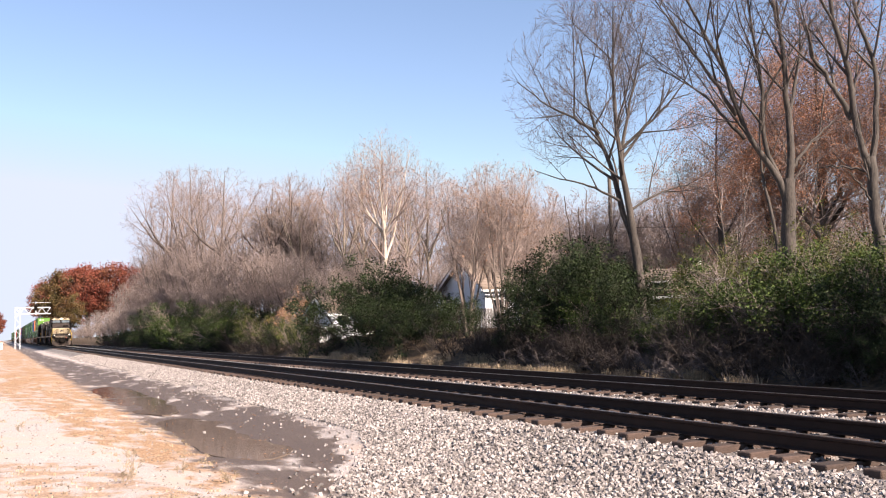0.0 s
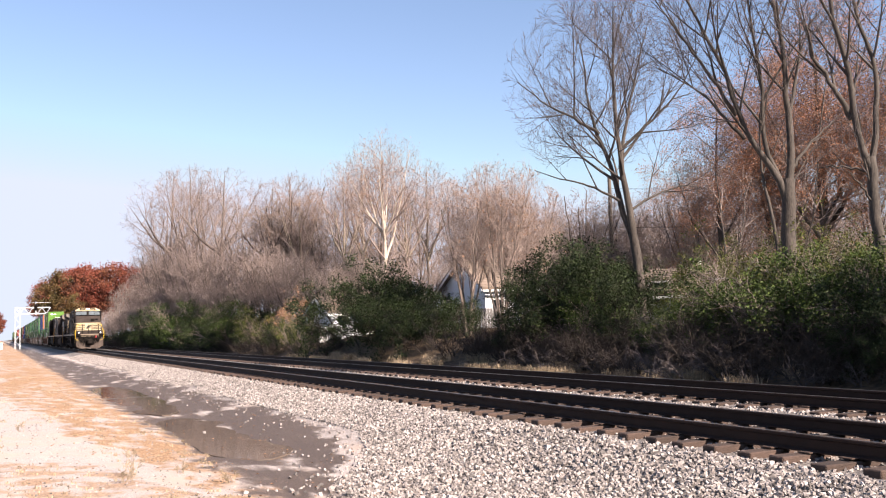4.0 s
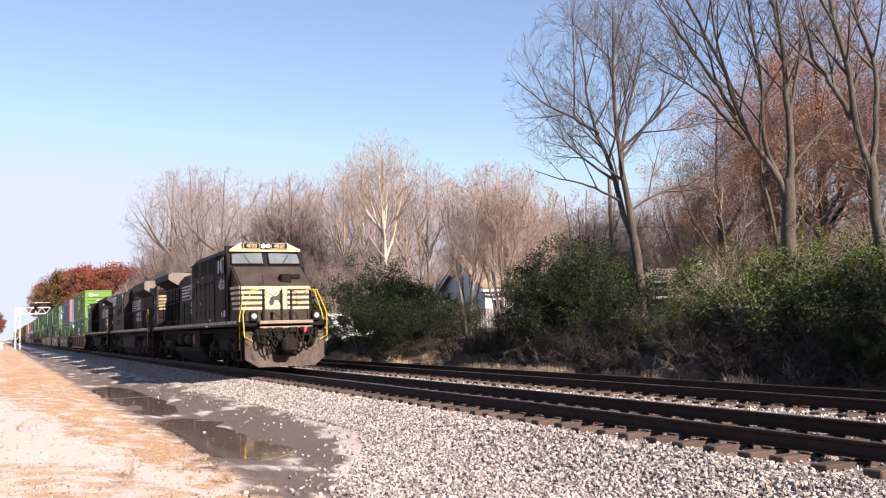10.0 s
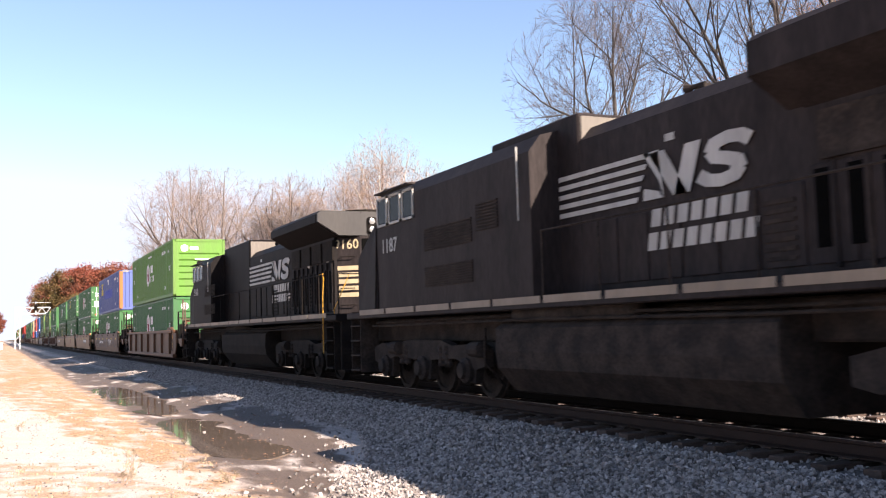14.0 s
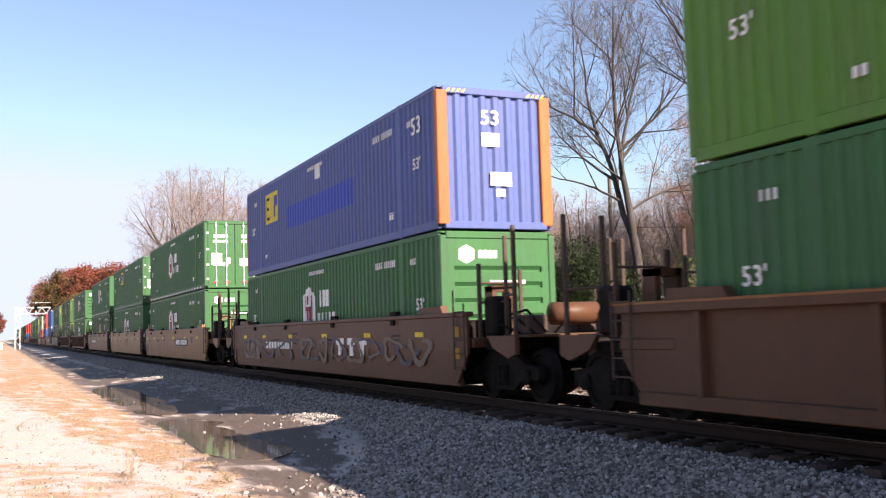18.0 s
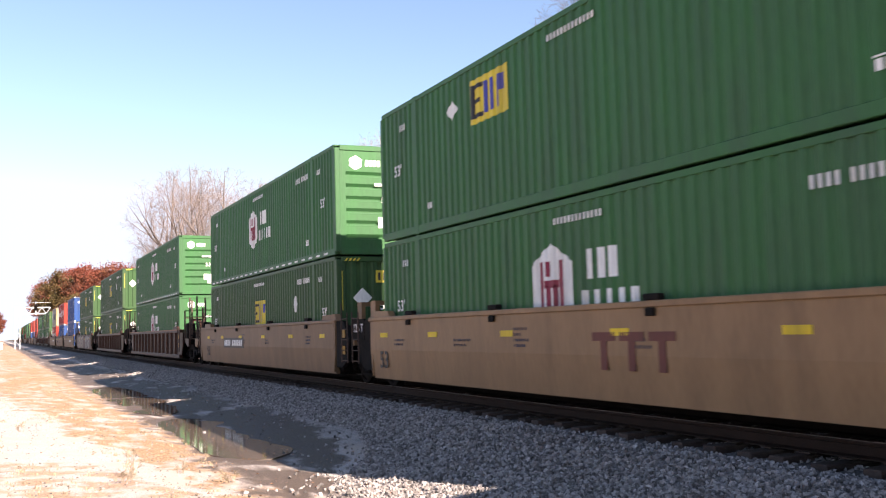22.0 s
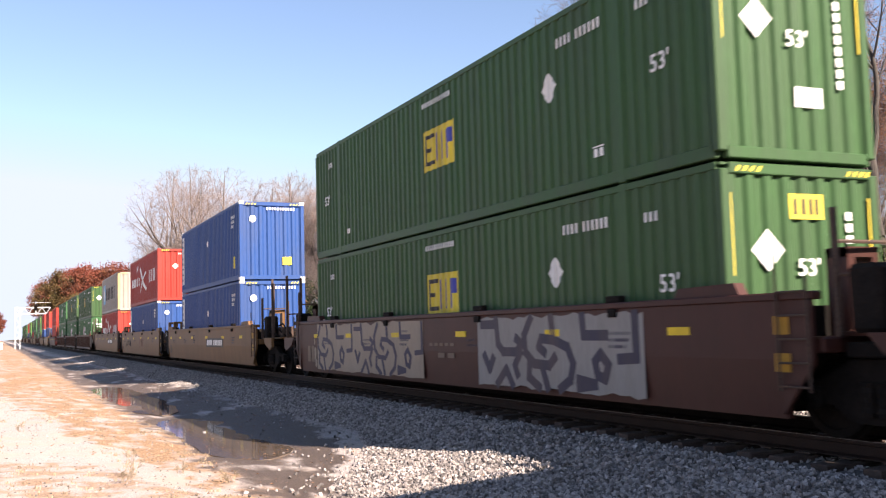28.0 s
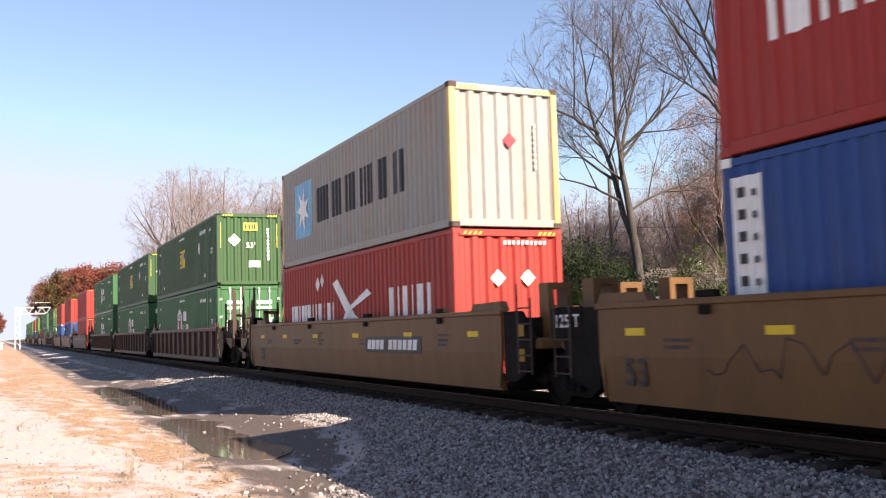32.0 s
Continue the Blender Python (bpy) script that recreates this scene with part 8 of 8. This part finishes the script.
def litter(count, seed):
    """Dry leaves lying on the ground, curled a little."""
    rng = np.random.default_rng(seed)
    v, f = [], []
    for _ in range(count):
        x, y, z = fallen(rng)
        z = max(z, -0.668)
        a, s = rng.uniform(0, 6.283), rng.uniform(0.012, 0.03)
        c, d = math.cos(a) * s, math.sin(a) * s
        i = len(v)
        v += [(x - c, y - d, z), (x + d * 0.6, y - c * 0.6, z + s * 0.5), (x + c, y + d, z + s * 0.2), (x - d * 0.6, y + c * 0.6, z + s * 0.6)]
        f.append((i, i + 1, i + 2, i + 3))
    tagged(raw("fallen_leaves", v, f, M["tan_leaf"]), "dry brown leaves scattered over the damp ground", "leaves", kind="stuff")


litter(800, 41)


def weed(x, y, h, seed):
    root = tagged(new("weed"), "dry brown weed stalks standing on the gravel", "weed", "weeds on the verge")
    t = Tree(seed, 1)
    spec = [(5, 0.5, 35, 0.02, 0.10, 4, 0.3, 0.5), (3, 0.5, 45, 0.0, 0.2, 3, 0.2, 0.6), (0, 0, 0, 0.0, 0.2, 3, 0.2, 0.6)]
    for k in range(4):
        a = t.rnd.uniform(0, 6.283)
        t.grow(Vector((0.04 * math.cos(a), 0.04 * math.sin(a), -0.02)), (UP + 0.5 * Vector((math.cos(a), math.sin(a), 0))).normalized(), h * t.rnd.uniform(0.6, 1.0), 0.006, 0, spec)
    t.wood(M["straw"], M["straw"], root)
    root.matrix_basis = pose(x, y, ground_z(x, y))


for i, (x, y, h) in enumerate(((1.6, 13.6, 0.34), (2.72, 12.6, 0.2), (1.45, 13.2, 0.22), (2.3, 13.9, 0.16), (0.4, 21.0, 0.2), (1.9, 16.2, 0.15), (2.5, 19.5, 0.16))):
    weed(x, y, h, 200 + i)


# ---- houses, poles, signal bridge ----
M.update(
    siding=mat("white_siding", (0.62, 0.64, 0.68), 0.6, 0, 0.06, 1, 20, 0.05, (1, 1, 8)),
    shingle=mat("tan_shingles", (0.20, 0.155, 0.125), 0.9, 0, 0.2, 2, 30, 0.3, tint=(0.15, 0.115, 0.09)),
    trim=mat("white_trim", (0.75, 0.75, 0.74), 0.5, 0, 0.05, 1, 10, 0.03),
    pole=mat("weathered_pole", (0.13, 0.105, 0.085), 0.9, 0, 0.25, 2, 20, 0.3, (1, 1, 0.2)),
    fence=mat("grey_fence_boards", (0.16, 0.15, 0.15), 0.85, 0, 0.2, 2, 20, 0.2, (4, 4, 1), by_object=0.2),
    silver=mat("galvanised_lattice", (0.50, 0.51, 0.53), 0.5, 0.0, 0.1, 2, 20, 0.05),
)


def house(label, x, y, z, L, w, eave, ridge, turn=0):
    """A gabled house; the ridge runs along its own x from the corner nearest the tracks."""
    root = tagged(new("house"), label, "house", "houses beyond the bank")
    part("wall", prism(B(), [(0, 0), (w, 0), (w, eave), (w / 2, ridge - 0.12), (0, eave)], "x", 0, L), M["siding"], root)
    for s in (0, 1):
        sgn = 1 if s == 0 else -1
        y0 = 0 if s == 0 else w
        th = 0.14
        o = 0.4 * (ridge - eave) / (w / 2)
        pts = [(y0 - 0.4 * sgn, eave - o), (w / 2, ridge), (w / 2, ridge + th), (y0 - 0.45 * sgn, eave - o + th)]
        r = part("roof_slope", prism(B(), pts, "x", -0.4, L + 0.4), M["shingle"], root)
        for i in range(12):
            t = i / 12
            yy0 = y0 - 0.45 * sgn + t * (w / 2 - y0 + 0.45 * sgn)
            zz = eave - o + th + t * (ridge - eave + o)
            part("shingle_course", box(B(), -0.4, L + 0.4, yy0, yy0 + sgn * 0.06, zz - 0.01, zz + 0.035), M["shingle"], r)
        part("barge_board", prism(B(), [(p[0], p[1] - 0.02) for p in pts[:2]] + [(w / 2, ridge - 0.2), (y0 - 0.4 * sgn, eave - o - 0.2)], "x", -0.43, -0.40), M["trim"], root)
    part("gutter", box(B(), -0.4, L + 0.4, -0.52, -0.42, eave - 0.36, eave - 0.24, 0.02), M["trim"], root)
    for a, b in ((0.4, 1.3), (3.2, 4.2)):
        wn_ = part("window", box(B(), a, b, -0.03, 0.02, 1.1, 2.1), M["trim"], root)
        part("pane", box(B(), a + 0.07, b - 0.07, -0.04, -0.025, 1.17, 2.03), M["glass"], wn_)
    v = part("vent_pipe", lathe(B(), [(ridge - 0.4, 0.07), (ridge + 0.35, 0.07)], "z", (2.2, w / 2 - 0.6, 0), 10), M["trim"], root)
    root.matrix_basis = pose(x, y, z, 0, 0, turn)
    return root


house("white-sided house with tan shingle roof behind the bank", 26.5, 51.6, 0.9, 9.0, 6.2, 2.85, 4.55)
house("low house with white-edged roof behind the evergreens", 20.6, 63.2, 0.5, 7.0, 5.0, 2.2, 3.2)
house("small white-trimmed shed behind the green shrubs", 24.5, 33.4, 0.9, 3.0, 3.4, 1.7, 2.55, -62)

# board fence in front of the house
fence = tagged(new("fence"), "weathered grey board fence in front of the house", "fence")
board = None
for i in range(34):
    m = pose(21.2 + i * 0.17, 49.6 - i * 0.03, 0.8)
    if board is None:
        board = part("board", box(B(), -0.075, 0.075, -0.012, 0.012, 0, 1.55, 0.004), M["fence"], fence)
        board.matrix_basis = m
    else:
        same("board", board, m, fence)
for z in (1.1, 2.0):
    part("fence_rail", box(B(), 21.1, 26.95, 49.04, 49.08, z, z + 0.08), M["fence"], fence)


def utility_pole(x, y, z, h, arm=True, label="weathered wooden utility pole with a crossarm"):
    root = tagged(new("utility_pole"), label, "utility pole", "poles beyond the bank")
    part("post", tube(B(), [(0, 0, -0.5), (0, 0, h * 0.5), (0, 0, h)], 0.15, 10, 0.11), M["pole"], root)
    if arm:
        part("crossarm", box(B(), -0.9, 0.9, -0.05, 0.05, h - 0.65, h - 0.53, 0.01), M["pole"], root)
        for k in (-0.8, 0.0, 0.8):
            part("insulator", lathe(B(), [(h - 0.53, 0.03), (h - 0.47, 0.05), (h - 0.38, 0.04)], "z", (k, 0, 0), 8), M["trim"], root)
    root.matrix_basis = pose(x, y, z, 0, 0, 25)
    return root


utility_pole(34.2, 49.3, 1.4, 9.0, False, "plain wooden pole behind the bare tree")
utility_pole(22.5, 76.8, 1.0, 5.9, True)
wire = tagged(new("overhead_wire"), "thin dark wires strung past the trees", "wire")
for p0, p1, sag in (((34.2, 49.3, 9.6), (60, 30, 10.5), 0.8), ((22.5, 76.8, 6.4), (34.2, 49.3, 8.8), 0.8), ((34.2, 49.3, 7.2), (58, 28, 8.0), 0.7)):
    pts = [tuple(Vector(p0).lerp(Vector(p1), i / 14) - Vector((0, 0, sag * 4 * (i / 14) * (1 - i / 14)))) for i in range(15)]
    part("cable", tube(B(), pts, 0.012, 4), M["under"], wire)

# parked pale cars half hidden behind the evergreens


def parked_car(x, y, z, turn, paint_, label):
    root = tagged(new("car"), label, "car", "cars parked behind the evergreens")
    body = [(-2.1, 0.35), (-2.15, 0.75), (-1.2, 0.92), (-0.6, 1.38), (0.9, 1.42), (1.6, 0.98), (2.1, 0.9), (2.15, 0.4)]
    bm = prism(B(), body, "y", -0.85, 0.85)
    for v in bm.verts:
        if v.co.z > 1.2:
            v.co.y *= 0.82
    bmesh.ops.bevel(bm, geom=bm.edges[:], offset=0.06, segments=2, affect="EDGES")
    part("body", bm, paint_, root)
    for s in (-1, 1):
        part("window", prism(B(), [(-0.95, 0.98), (-0.55, 1.3), (0.8, 1.33), (1.35, 1.0)], "y", s * 0.80, s * 0.86), M["glass"], root)
        for k in (-1.35, 1.35):
            w = part("wheel", lathe(B(), [(-0.1, 0.2), (-0.1, 0.32), (0.1, 0.32), (0.1, 0.2)], "y", (k, s * 0.78, 0.32), 16), M["under"], root)
            part("rim", lathe(B(), [(-0.11, 0.05), (-0.11, 0.19), (0.11, 0.19), (0.11, 0.05)], "y", (k, s * 0.78, 0.32), 12), M["steel"], w)
    root.matrix_basis = pose(x, y, z, 0, 0, turn)


parked_car(21.6, 60.4, 0.35, 20, M["trim"], "white car half hidden behind evergreens")
parked_car(20.2, 62.2, 0.2, 75, M["trim"], "white car parked beside a low house")

# signal bridge over the tracks far down the line


def signal_bridge(x0, x1, y):
    root = tagged(new("signal_bridge"), "pale steel lattice signal bridge over the tracks", "signal bridge")
    zt = 7.7
    for k in (0.0, 0.9):
        for d in (0.0, 0.7):
            part("tower_leg", box(B(), x0 + k - 0.07, x0 + k + 0.07, y + d - 0.07, y + d + 0.07, -0.6, zt), M["silver"], root)
    for i in range(7):
        z = i * 1.1
        a, b = (x0, x0 + 0.9) if i % 2 else (x0 + 0.9, x0)
        part("lattice_brace", tube(B(), [(a, y, z), (b, y, z + 1.1)], 0.05, 5), M["silver"], root)
    for z in (zt - 1.25, zt):
        for d in (0.0, 0.7):
            part("truss_chord", box(B(), x0, x1, y + d - 0.07, y + d + 0.07, z - 0.09, z + 0.09), M["silver"], root)
    n = 8
    for i in range(n):
        a = x0 + (x1 - x0) * i / n
        b = x0 + (x1 - x0) * (i + 1) / n
        part("truss_web", tube(B(), [(a, y, zt - 1.25 if i % 2 else zt), (b, y, zt if i % 2 else zt - 1.25)], 0.06, 5), M["silver"], root)
    part("walkway", box(B(), x0, x1, y, y + 0.7, zt - 1.3, zt - 1.24), M["silver"], root)
    part("handrail", tube(B(), [(x0 + 3, y, zt + 1.0), (x1, y, zt + 1.0)], 0.04, 5), M["silver"], root)
    for k in (3.8,):
        h = part("signal_head", box(B(), x0 + k - 0.3, x0 + k + 0.3, y - 0.35, y - 0.15, zt - 0.6, zt + 0.7, 0.05), M["under"], root)
        part("mast", box(B(), x0 + k - 0.06, x0 + k + 0.06, y - 0.15, y, zt - 1.5, zt + 1.2), M["silver"], h)
        for z in (zt - 0.3, zt + 0.3):
            part("hood", lathe(B(), [(0, 0.16), (-0.25, 0.16), (-0.25, 0.13), (0, 0.13)], "y", (x0 + k, y - 0.35, z), 12), M["under"], h)


signal_bridge(2.75, 9.3, 211.5)
shed = tagged(new("relay_cabinet"), "small pale steel signal cabinet by the track", "cabinet")
part("body", box(B(), -0.8, 0.5, 205, 206.5, -0.55, 0.75, 0.03), M["skyblue"], shed)
part("roof", box(B(), -0.9, 0.6, 204.9, 206.6, 0.75, 0.85, 0.03), M["silver"], shed)
part("door", box(B(), -0.6, 0.2, 204.97, 205.0, -0.4, 0.6, 0.01), M["skyblue"], shed, "pale blue panel")


# ---- what moves ----
def motions():
    times = [2.0 * i for i in range(17)]
    for ob, u, z in RUN:
        walk(ob, [(t, pose(NEAR, u - gone(t), z)) for t in times])
    # wheels turn as far as the train runs
    ticks = [i / 30 for i in range(961)]
    for ws, r in SPIN:
        walk(ws, [(t, pose(0, 0, 0, math.degrees((gone(t) + 135.0) / r) % 360.0)) for t in ticks])


motions()
